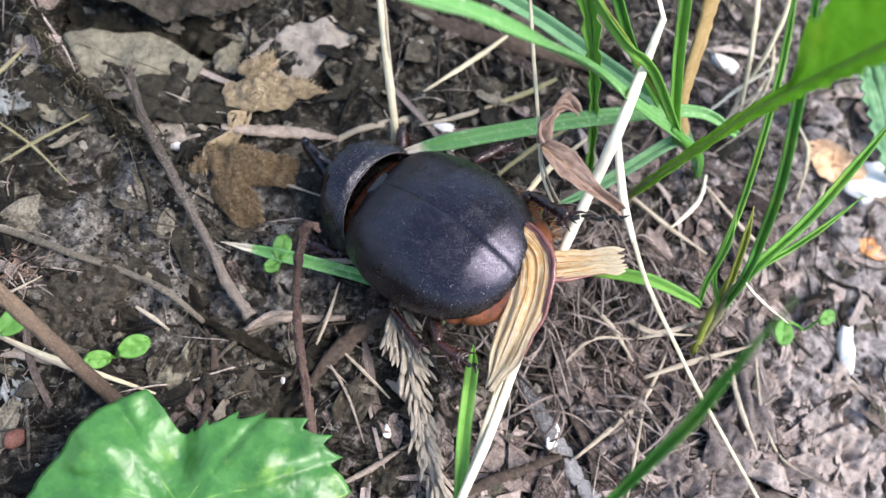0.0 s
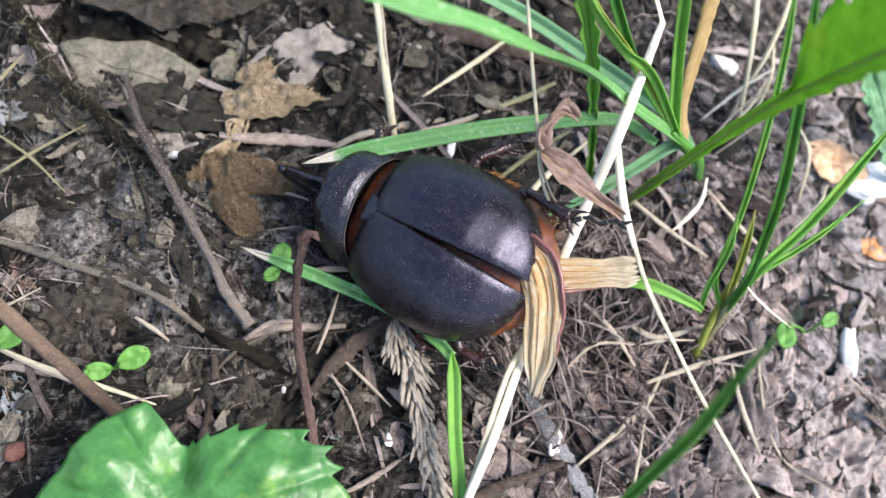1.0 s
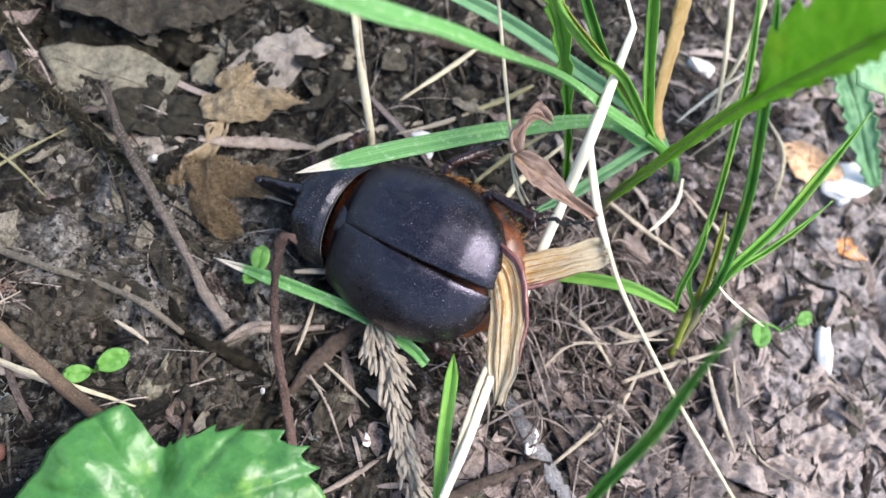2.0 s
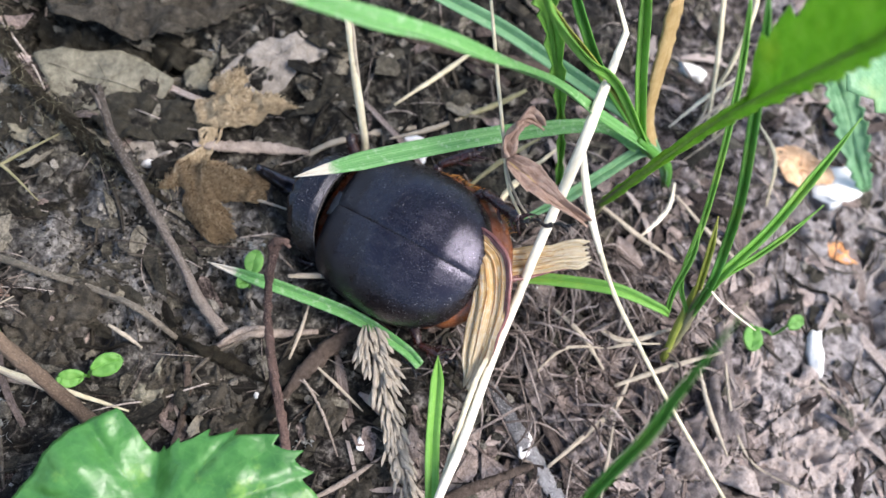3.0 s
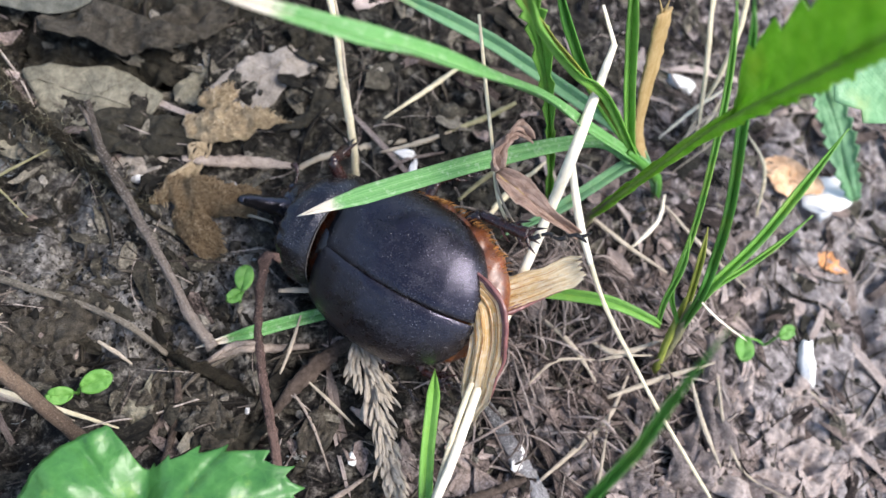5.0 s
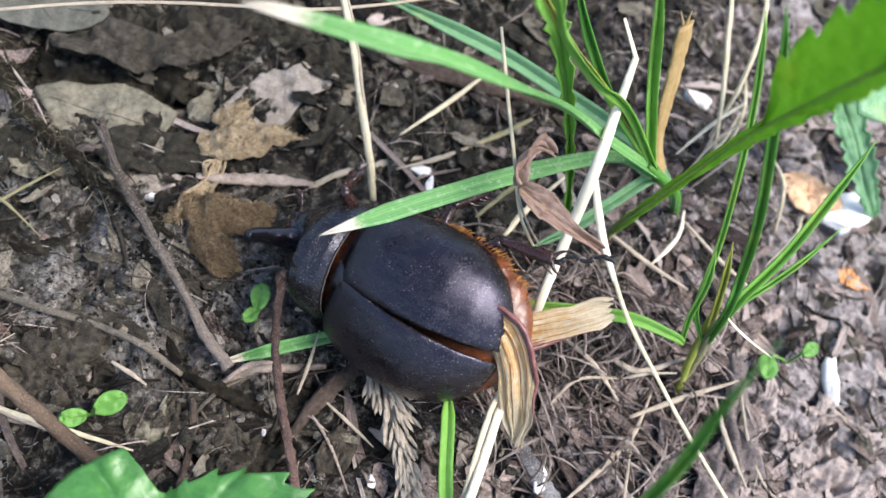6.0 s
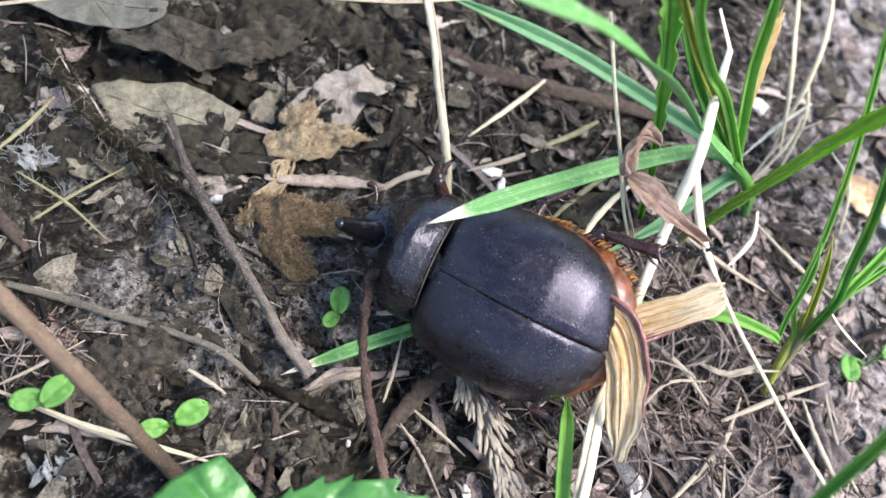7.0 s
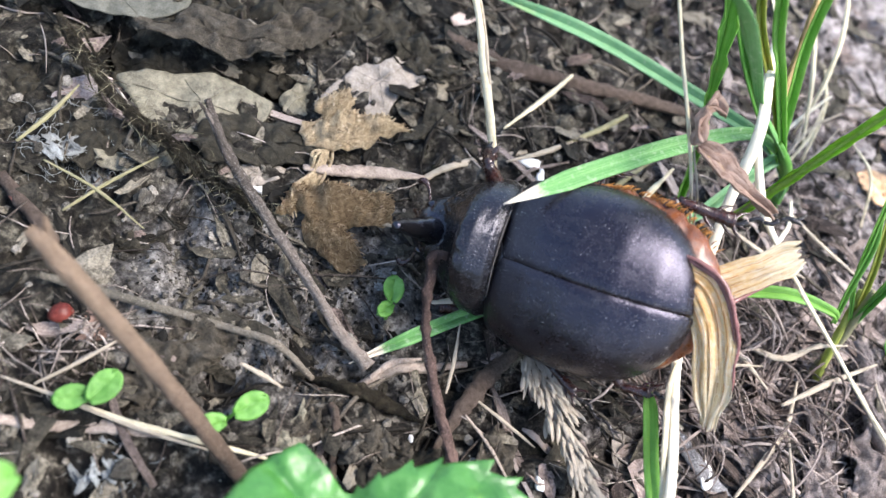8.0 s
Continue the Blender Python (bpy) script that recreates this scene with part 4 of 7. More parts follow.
def curled_leaf():
    """Crumpled russet leaf hanging in the stalks above the soil."""
    base = (1.06, 0.23, 2.40)
    s = Shape()
    body = thing("curled_leaf", base, "crumpled russet dry leaf caught in straw stalks", "dead leaf")
    s.leaf([(0.67, 0.30, 2.55), (0.87, 0.15, 2.50), (1.04, 0.05, 2.43), (1.26, -0.08, 2.32), (1.65, -0.28, 2.10)], 0.17, lambda t: (0.35 + 0.75 * math.sin(math.pi * min(1, t * 1.1 + 0.12)) * (1 - t * 0.5), 0.3 + 0.8 * math.sin(math.pi * min(1, t * 0.95 + 0.1)) * (1 - t * 0.45)), 0.55, 0.07, 0.012, 46, 12, (0.1, -0.3, 0.9), 2.0, 0.16, 0.02, 3)
    part("leaf_blade", s, M_RUSSET, body)
    part("leaf_rib", Shape().tube([Vector(r[12]) + Vector((0, 0, 0.012)) for r in s.rows[2:46:6]], [0.02, 0.018, 0.016, 0.014, 0.012, 0.01, 0.008, 0.005], 6, 30, 0.3), M_STRAW_BROWN, body, "dry brown midrib")
    s = Shape().leaf([(0.66, 0.31, 2.57), (0.67, 0.50, 2.68), (0.76, 0.66, 2.74), (0.93, 0.75, 2.72), (1.10, 0.74, 2.60)], 0.13, lambda t: (0.55 + 0.45 * math.sin(11 * t), 0.8 - 0.4 * t), 0.7, 0.10, 0.012, 46, 9, (0.4, -0.5, 0.6), 5.0, 0.3, 0.015, 4)
    part("curled_tip", s, M_RUSSET, body)


curled_leaf()


def rolled_leaf():
    """Long dead leaf rolled along its rib on the dry soil."""
    line = [(4.37, -1.01, 0.00), (4.28, -1.83, 0.06), (4.23, -2.45, 0.08), (4.48, -2.98, 0.06), (4.97, -3.38, 0.00)]
    line = [(x, y, ground_z(x, y) + 0.14) for x, y, _ in line]
    t = thing("rolled_leaf", line[2], "long rolled pinkish-brown dead leaf on dry soil", "dead leaf", "dead leaves on the soil")
    part("leaf_blade", Shape().leaf(line, 0.3, lambda q: (0.25 + 0.75 * math.sin(math.pi * min(1, q * 0.9 + 0.05)), 0.3 + 0.5 * math.sin(math.pi * q)), -0.55, 0.16, 0.015, 50, 9, (0.2, 0.1, 1), 4.0, 0.1, 0.02, 3), M_LEAF_PINK, t)
    part("leaf_rib", Shape().tube([(x, y, z + 0.015) for x, y, z in line], [0.012, 0.022, 0.024, 0.02, 0.012], 7, 40, 0.3), M_STRAW_DULL, t, "pale curved rib")


rolled_leaf()


def stalk(name, points, radius, material, label, category="straw", group="", sides=8, segs=26, rough=0.15, flat=1.0):
    s = Shape().tube(points, radius, sides, segs, rough, points[0][0] * 3.1, flat)
    return solo(name, s, material, points[0], label, category, group)


# ---- twigs and sticks ----
def stick(name, label, category, pieces, group="twigs"):
    """A stick with its broken end or side shoot: pieces of (part name, points, radii, material, roughness)."""
    t = thing(name, pieces[0][1][0], label, category, group)
    for piece, points, radii, material, rough in pieces:
        part(piece, Shape().tube(points, radii, 12, 60 if len(points) > 4 else 16, rough, points[0][0] * 3.1), material, t)


stick("twig", "straight weathered grey-brown twig with a forked broken end", "twig", [
    ("shaft", [(-4.10, 2.29, 0.62), (-3.92, 1.64, 0.50), (-3.57, 0.96, 0.35), (-3.10, 0.05, 0.20), (-2.82, -0.53, 0.12), (-2.55, -0.93, 0.06)], [0.04, 0.062, 0.062, 0.06, 0.066, 0.08], M_TWIG, 0.35),
    ("splinter", [(-4.20, 2.22, 0.66), (-4.11, 2.11, 0.60), (-4.00, 1.86, 0.54)], [0.012, 0.03, 0.04], M_TWIG, 0.4)])
def mossy_branch():
    """Rotten branch: a thin core under loose strings of bark."""
    line = [(-5.73, 3.79, 0.30), (-5.33, 2.98, 0.22), (-4.94, 2.41, 0.18), (-4.38, 1.87, 0.12), (-3.86, 1.36, 0.10), (-3.24, 0.88, 0.00)]
    t = thing("mossy_branch", line[0], "dark rotting branch with stringy bark on the soil", "branch")
    part("core", Shape().tube(line, [0.05, 0.06, 0.065, 0.07, 0.05, 0.03], 10, 70, 0.8, 3.0, 0.7), M_BARK_DARK, t)
    way = [Vector(q) for q in smooth_line(line, 60)]
    s = Shape()
    for k in range(150):
        i = rng.randrange(2, 50)
        n = rng.randrange(4, 10)
        off = Vector((rng.gauss(0, 0.04), rng.gauss(0, 0.04), rng.uniform(-0.02, 0.06)))
        drift = Vector((rng.gauss(0, 0.018), rng.gauss(0, 0.018), rng.uniform(-0.02, 0.01)))
        pts = [way[min(60, i + n * j // 4)] + off + drift * j for j in range(5)]
        w = rng.uniform(0.005, 0.02)
        s.tube(pts, [w * 0.5, w, w, w * 0.7, w * 0.2], 5, 8, 0.4, k)
    tagged(part("stringy_bark", s, M_BARK_DARK, t), "loose olive-brown strings of bark", kind="stuff")
    s = Shape()
    for k in range(230):
        i = rng.randrange(4, 58)
        p = way[i] + Vector((rng.gauss(0, 0.10), rng.gauss(0, 0.10), rng.uniform(0.0, 0.10)))
        a, l = rng.uniform(0, 6.28), rng.uniform(0.08, 0.30)
        q = Vector((math.cos(a) * l, math.sin(a) * l, rng.uniform(-0.03, 0.05)))
        bow = Vector((-q.y, q.x, 0.3 * l)) * rng.uniform(-0.4, 0.4)
        s.tube([p, p + q * 0.4 + bow, p + q], [0.002, 0.003, 0.0012], 4, 6)
    tagged(part("root_hairs", s, M_HAIR, t), "fine pale olive root hairs", kind="stuff")


mossy_branch()
stick("brown_stick", "brown stick with a split tip leaning over the soil", "stick", [
    ("shaft", [(-5.78, -0.39, 2.25), (-5.58, -0.58, 2.12), (-4.94, -1.19, 1.45), (-4.56, -1.53, 0.95), (-4.19, -1.87, 0.40), (-3.95, -2.08, 0.05)], [0.06, 0.09, 0.088, 0.085, 0.085, 0.08], M_STICK, 0.2),
    ("stub", [(-5.66, -0.30, 2.30), (-5.61, -0.46, 2.15), (-5.54, -0.60, 2.05)], [0.018, 0.045, 0.04], M_STICK, 0.3)])
stick("reddish_stem", "rough reddish-brown broken stem standing in litter", "twig", [
    ("shaft", [(-1.83, 0.01, 0.95), (-1.92, -0.20, 0.88), (-1.99, -0.69, 0.60), (-1.96, -1.32, 0.40), (-1.86, -1.98, 0.22), (-1.78, -2.64, 0.06)], [0.07, 0.06, 0.05, 0.053, 0.057, 0.06], M_STEM, 0.55),
    ("hooked_top", [(-1.95, -0.18, 0.92), (-1.90, -0.08, 1.00), (-1.78, -0.07, 1.02), (-1.71, -0.13, 0.95)], [0.03, 0.06, 0.05, 0.015], M_STEM, 0.6)])
stalk("root", lay([(-5.88, 0.32, 0.00), (-5.34, 0.17, 0.00), (-4.86, -0.04, 0.00), (-4.11, -0.31, 0.00), (-3.55, -0.64, 0.00), (-3.14, -0.92, 0.00)], 0.15), [0.04, 0.046, 0.046, 0.042, 0.042, 0.035], M_ROOT, "thin pale grey root curving over the soil", "root", "", 9, 50, 0.25)
stalk("root", lay([(-3.20, -0.86, 0.00), (-2.85, -1.12, 0.00), (-2.50, -1.28, 0.00), (-2.01, -1.58, 0.00)], 0.07), [0.02, 0.075, 0.08, 0.02], M_BARK_DARK, "thick dark root on the soil", "root", "", 9, 30, 0.6)
stalk("dark_stick", lay([(-1.91, -1.87, 0.00), (-1.51, -1.45, 0.00), (-1.14, -1.12, 0.00), (-0.65, -0.78, 0.00)], 0.1), [0.03, 0.10, 0.11, 0.05], M_BARK, "short dark brown stick on the soil", "stick", "twigs", 10, 40, 0.4, 0.6)
stalk("dark_stick", lay([(-3.13, -0.97, 0.00), (-2.98, -1.41, 0.00), (-3.04, -1.90, 0.00), (-3.16, -2.31, 0.00)], 0.06), [0.02, 0.05, 0.045, 0.02], M_BARK, "crooked thin brown root on the soil", "root", "", 8, 30, 0.4)
stalk("grey_stick", lay([(0.75, -1.46, 0.00), (1.00, -2.03, 0.00), (1.31, -2.66, 0.00), (1.71, -3.45, 0.00)], 0.1), [0.03, 0.085, 0.11, 0.11], M_SPLIT, "split blue-grey weathered stick on the litter", "stick", "twigs", 12, 70, 0.35, 0.45)
stalk("brown_twig", [(-0.42, -3.35, 0.15), (0.29, -3.13, 0.22), (0.80, -2.98, 0.25), (1.25, -2.85, 0.30)], [0.06, 0.07, 0.06, 0.04], M_BARK, "rough brown twig lying across straws", "twig", "twigs", 9, 40, 0.5)
stalk("wood_strip", lay([(-2.96, 1.76, 0.00), (-2.52, 1.73, 0.00), (-1.98, 1.74, -0.00), (-1.38, 1.68, 0.00)], 0.09), [0.04, 0.09, 0.10, 0.03], M_WOOD, "flat grey splinter of wood on the soil", "wood chip", "", 8, 40, 0.4, 0.45)
stalk("wood_strip", lay([(-1.44, 1.66, 0.00), (-1.04, 1.85, 0.00), (-0.39, 2.03, 0.00), (0.19, 2.09, 0.00)], 0.05), [0.04, 0.05, 0.06, 0.03], M_STRAW_DULL, "narrow grey splinter beside pale straw", "wood chip", "", 8, 30, 0.3, 0.5)
stalk("dark_stick", lay([(-0.59, 4.13, 0.00), (0.27, 3.65, 0.00), (1.54, 3.24, 0.00), (3.07, 2.82, 0.00)], 0.05), [0.1, 0.14, 0.13, 0.1], M_BARK, "long dark flattened stick on the soil", "stick", "twigs", 9, 40, 0.4, 0.6)
stalk("grey_stick", lay([(-6.31, -1.16, 0.00), (-5.67, -1.26, 0.00), (-5.20, -1.34, 0.00), (-4.73, -1.49, 0.00)], 0.06), [0.05, 0.065, 0.065, 0.02], M_WOOD, "pale flat wood sliver beside green sprouts", "stick", "twigs", 8, 30, 0.4, 0.5)
stalk("dark_stick", lay([(-6.32, 1.73, 0.00), (-5.96, 1.14, 0.00), (-5.74, 0.85, 0.00)], 0.05), [0.07, 0.08, 0.05], M_BARK, "short dark stick on damp soil", "stick", "twigs", 8, 20, 0.4)
stalk("root", lay([(-2.64, -1.06, 0.00), (-2.22, -0.92, 0.00), (-1.82, -0.92, 0.00), (-1.34, -0.92, 0.00)], 0.07), [0.05, 0.07, 0.06, 0.04], M_WOOD, "short curved grey root on the soil", "root", "", 8, 30, 0.35)

# ---- straws lying or leaning ----
stalk("straw", [(-1.18, 3.78, 2.20), (-0.97, 2.95, 1.75), (-0.86, 2.47, 1.35), (-0.78, 2.07, 1.05), (-0.68, 1.62, 0.65), (-0.61, 1.30, 0.20)], [0.04, 0.042, 0.05, 0.055, 0.052, 0.045], M_STRAW, "upright pale dry straw stalk", "straw", "straws", 9, 40, 0.2)
stalk("straw", [(-1.14, 3.79, 2.20), (-0.91, 2.96, 1.75), (-0.81, 2.37, 1.32), (-0.73, 1.96, 0.95), (-0.61, 1.47, 0.45)], [0.02, 0.02, 0.025, 0.03, 0.03], M_STRAW_DULL, "thin split strand beside a pale straw", "straw", "straws", 7, 30, 0.2)
FORK = [(2.20, 2.08, 2.93), (2.30, 1.91, 2.78), (1.66, 0.555, 2.45)]
def forked_straw():
    t = thing("forked_straw", FORK[-1], "long bleached straw splitting into two bent arms", "straw")
    tip = Vector(FORK[0]) * 2 - Vector(FORK[1])
    part("bent_end", Shape().tube([tip, FORK[0], FORK[1]], [0.022, 0.03, 0.036], 8, 12, 0.1, 1, 0.45), M_STRAW_WHITE, t)
    part("stem", Shape().tube([FORK[1], Vector(FORK[1]).lerp(Vector(FORK[2]), 0.5), FORK[2], (1.49, 0.08, 1.80), (1.23, -0.48, 1.40), (1.06, -0.94, 0.95), (0.74, -1.56, 0.85), (0.19, -2.64, 1.05), (-0.12, -3.19, 1.10), (-0.28, -3.51, 1.00)], [0.04, 0.062, 0.072, 0.066, 0.062, 0.058, 0.058, 0.056, 0.052, 0.048], 9, 90, 0.08, 1, 0.75), M_STRAW_WHITE, t)
    part("arm", Shape().tube([(1.65, 0.565, 2.49), (1.75, 0.28, 2.16), (1.88, -0.11, 1.85), (1.97, -0.56, 1.76)], [0.03, 0.055, 0.056, 0.036], 8, 30, 0.06, 3, 0.75), M_STRAW_WHITE, t)
    part("arm_end", Shape().tube([(1.95, -0.46, 1.78), (2.09, -1.07, 1.70), (2.40, -1.69, 1.50), (2.74, -2.26, 1.25), (3.15, -2.91, 1.00), (3.57, -3.57, 0.75)], [0.03, 0.03, 0.027, 0.026, 0.025, 0.022], 8, 60, 0.15, 3, 0.7), M_STRAW, t, "thin yellowish end of an arm")
    part("strand", Shape().tube([(0.71, -1.51, 0.95), (0.51, -1.79, 0.95), (0.24, -2.33, 1.00), (-0.02, -2.94, 1.00), (-0.22, -3.39, 0.95)], [0.03, 0.035, 0.035, 0.03, 0.03], 7, 40, 0.12, 4, 0.6), M_STRAW, t)


forked_straw()
stalk("thin_straw", [(0.42, 1.75, 3.50), (0.55, 1.16, 3.00), (0.66, 0.61, 2.60), (0.79, 0.13, 2.15), (1.23, -0.02, 1.30)], [0.018, 0.022, 0.022, 0.02, 0.015], M_STRAW, "hair-thin upright dry stalk", "straw", "straws", 7, 40, 0.1)
stalk("thin_straw", [(0.75, 0.58, 2.60), (0.70, 0.27, 2.45), (0.93, 0.05, 2.00), (1.36, 0.06, 1.20)], [0.012, 0.014, 0.014, 0.012], M_STRAW_DULL, "hair-thin dry stalk through a curled leaf", "straw", "straws", 6, 30, 0.1)
def straw(points, w, material, label):
    stalk("straw", points, [w * 0.45] + [w * 0.78] * (len(points) - 2) + [w * 0.3], material, label, "straw", "straws", 7, 24, 0.3, 0.7)


straw([(1.19, 3.37, 0.10), (0.65, 2.94, 0.10), (-0.14, 2.37, 0.10)], 0.05, M_STRAW, "dry straw lying under grass")
straw([(-7.6, 2.2, 1.0), (-6.6, 2.56, 1.88), (-5.85, 2.79, 1.9), (-4.88, 2.99, 1.9), (-3.88, 3.12, 1.9), (-2.8, 3.15, 1.9), (-1.47, 3.12, 1.9), (-0.5, 3.4, 1.7), (0.4, 4.1, 1.0), (1.0, 4.7, 0.1)], 0.03, M_STRAW_DULL, "long thin pale straw arching above the litter")
straw([(1.88, 2.66, 0.10), (1.38, 2.40, 0.10), (0.76, 2.15, 0.10)], 0.06, M_STRAW_OLIVE, "olive dry stalk lying on the soil")
straw([(0.84, 2.17, 0.10), (0.41, 2.00, 0.10), (-0.24, 1.82, 0.10)], 0.05, M_STRAW_DULL, "pale end of a lying stalk")
straw([(-2.64, 1.02, 0.10), (-2.14, 0.89, 0.12), (-1.62, 0.69, 0.15)], 0.03, M_STRAW_DULL, "thin straw lying before the beetle")
straw([(-5.67, 1.13, 0.10), (-5.23, 1.47, 0.10), (-4.65, 1.85, 0.10)], 0.03, M_STRAW_OLIVE, "thin straw crossing another on the soil")
straw([(-5.87, 1.80, 0.10), (-5.32, 1.38, 0.12), (-4.84, 0.88, 0.10)], 0.024, M_STRAW_OLIVE, "thin straw crossing another on damp soil")
straw([(-5.52, -1.10, 0.10), (-4.93, -1.38, 0.10), (-4.34, -1.61, 0.10), (-3.65, -1.88, 0.10)], 0.04, M_STRAW, "pale straw lying beside sprouts")
straw([(-1.56, -1.58, 0.10), (-1.36, -1.97, 0.10), (-1.17, -2.57, 0.10)], 0.028, M_WOOD, "thin pale straw on dark litter")
straw([(-1.53, -3.07, 0.10), (-1.08, -2.87, 0.12), (-0.63, -2.61, 0.10)], 0.05, M_WOOD, "pale grey stalk on dark litter")
straw([(-3.93, -0.79, 0.10), (-3.73, -0.93, 0.10), (-3.52, -1.10, 0.10)], 0.04, M_STRAW_DULL, "short pale stalk beside a root")
straw([(-2.57, -1.07, 0.10), (-2.29, -0.92, 0.12), (-1.94, -0.89, 0.10)], 0.055, M_WOOD, "short pale grey stalk")
straw([(1.50, -2.87, 0.10), (2.01, -2.53, 0.12), (2.53, -2.14, 0.15), (2.87, -1.61, 0.25)], 0.045, M_STRAW_DULL, "thin bent dry stalk in the litter")
straw([(2.11, -3.45, 0.10), (2.31, -2.83, 0.15), (2.56, -2.04, 0.20)], 0.03, M_STRAW_DULL, "thin upright dry stalk in the litter")
straw([(-1.73, -1.32, 0.10), (-1.58, -0.97, 0.15), (-1.43, -0.53, 0.20)], 0.03, M_STRAW_DULL, "thin pale stalk beside the beetle")
straw([(-1.41, -1.40, 0.10), (-1.10, -1.73, 0.10), (-0.83, -2.03, 0.10)], 0.03, M_STRAW_DULL, "thin grey stalk on dark litter")
straw([(3.85, 0.99, 0.40), (3.75, 0.67, 0.30), (3.54, 0.45, 0.20), (3.30, 0.27, 0.10)], 0.04, M_STRAW_WHITE, "curved white rootlet beside grass")
straw([(2.79, 0.73, 0.15), (3.25, 0.31, 0.12), (3.80, -0.11, 0.10)], 0.05, M_STRAW_DULL, "pale stalk lying beside grass")
straw([(4.54, 4.31, 2.20), (4.57, 3.42, 1.50), (4.57, 2.71, 1.00), (4.67, 2.03, 0.20)], 0.05, M_STRAW, "pale dry stalk among grass stems")
straw([(5.11, 4.36, 2.20), (5.04, 3.38, 1.60), (4.84, 2.72, 1.00), (4.65, 2.32, 0.20)], 0.05, M_STRAW, "pale dry stalk leaning among grass stems")
straw([(5.02, 2.57, 0.80), (4.60, 2.39, 0.50), (4.09, 2.07, 0.10)], 0.035, M_STRAW_WHITE, "pale dry rootlet among grass stems")
straw([(5.28, 2.41, 0.60), (4.71, 2.21, 0.40), (4.12, 1.69, 0.10)], 0.03, M_STRAW_DULL, "thin dry rootlet among grass stems")
straw([(3.12, -1.05, 2.00), (3.57, -1.24, 1.60), (4.21, -1.42, 1.10)], 0.025, M_STRAW_WHITE, "thin pale stalk sticking out of a tuft")
straw([(5.81, -1.79, -0.30), (6.02, -2.05, -0.30), (6.05, -2.46, -0.30)], 0.035, M_STRAW_DULL, "thin pale rootlet on grey soil")
straw([(2.03, -1.64, 1.35), (2.28, -1.62, 1.45), (2.71, -1.62, 1.40)], 0.03, M_STRAW_DULL, "short dry stalk crossing a straw")
straw([(3.93, 0.90, 0.20), (4.41, 0.32, 0.10), (5.05, -0.34, 0.00)], 0.04, M_STRAW_DULL, "dull straw lying under grass")
straw([(1.15, 0.69, 0.30), (1.52, 1.08, 0.30), (2.16, 1.58, 0.30)], 0.06, M_STRAW, "dry yellowish straw behind the beetle")
straw([(0.79, 1.00, 0.25), (1.30, 1.38, 0.30), (1.91, 1.73, 0.35)], 0.05, M_STRAW_OLIVE, "olive stalk under a grass blade")
straw([(2.54, -1.88, 0.20), (3.25, -1.70, 0.30), (4.12, -1.52, 0.35)], 0.05, M_STRAW_DULL, "thick dull stem lying by a grass tuft")
straw([(2.37, -1.02, 0.15), (2.77, -1.29, 0.25), (3.43, -1.16, 0.30)], 0.06, M_STRAW_DULL, "dull dry stem lying by a grass tuft")
straw([(1.77, -0.70, 0.15), (2.12, -1.13, 0.25), (2.42, -1.66, 0.20)], 0.05, M_STRAW_DULL, "dull bent dry stem in the thatch")
straw([(3.80, -1.69, 0.20), (3.84, -2.31, 0.20), (4.00, -2.90, 0.15)], 0.05, M_STRAW_DULL, "brown dry stem in the thatch")
straw([(1.48, -1.64, 0.20), (1.87, -1.37, 0.30), (2.44, -1.37, 0.25)], 0.03, M_STRAW_DULL, "thin arched dry stem in the thatch")
straw([(-1.72, -0.24, 0.20), (-1.43, -0.26, 0.25), (-0.99, -0.28, 0.25)], 0.05, M_STRAW_DULL, "short flat stalk beside the beetle")
straw([(-6.15, 2.05, 0.10), (-5.80, 2.45, 0.10), (-5.50, 2.88, 0.10)], 0.04, M_STRAW_OLIVE, "short dull straw on mouldy soil")
straw([(-5.91, -0.88, 0.15), (-5.50, -0.68, 0.15), (-5.02, -0.42, 0.20)], 0.025, M_STRAW_DULL, "thin pale root above the soil")
straw([(-6.22, -0.75, 0.10), (-5.71, -1.00, 0.10), (-4.94, -1.42, 0.10), (-4.15, -1.76, 0.10)], 0.028, M_STRAW_DULL, "long pale straw under green sprouts")


for foot, top, w in (((4.30, 1.75), (5.05, 2.55, 0.55), 0.035), ((4.22, 1.70), (4.72, 2.62, 0.60), 0.028), ((4.35, 1.62), (5.30, 2.25, 0.45), 0.025), ((4.95, 2.05), (5.10, 3.05, 0.85), 0.045), ((5.75, 0.95), (5.35, 1.95, 0.50), 0.04), ((5.35, 0.35), (5.85, 0.95, 0.25), 0.03)):
    low = (*foot, ground_z(*foot) + 0.03)
    straw([low, ((foot[0] + top[0]) / 2 + 0.08, (foot[1] + top[1]) / 2, top[2] * 0.6), top], w, M_STRAW_DULL if w < 0.03 else M_STRAW, "pale dry stalk rising from the open soil")


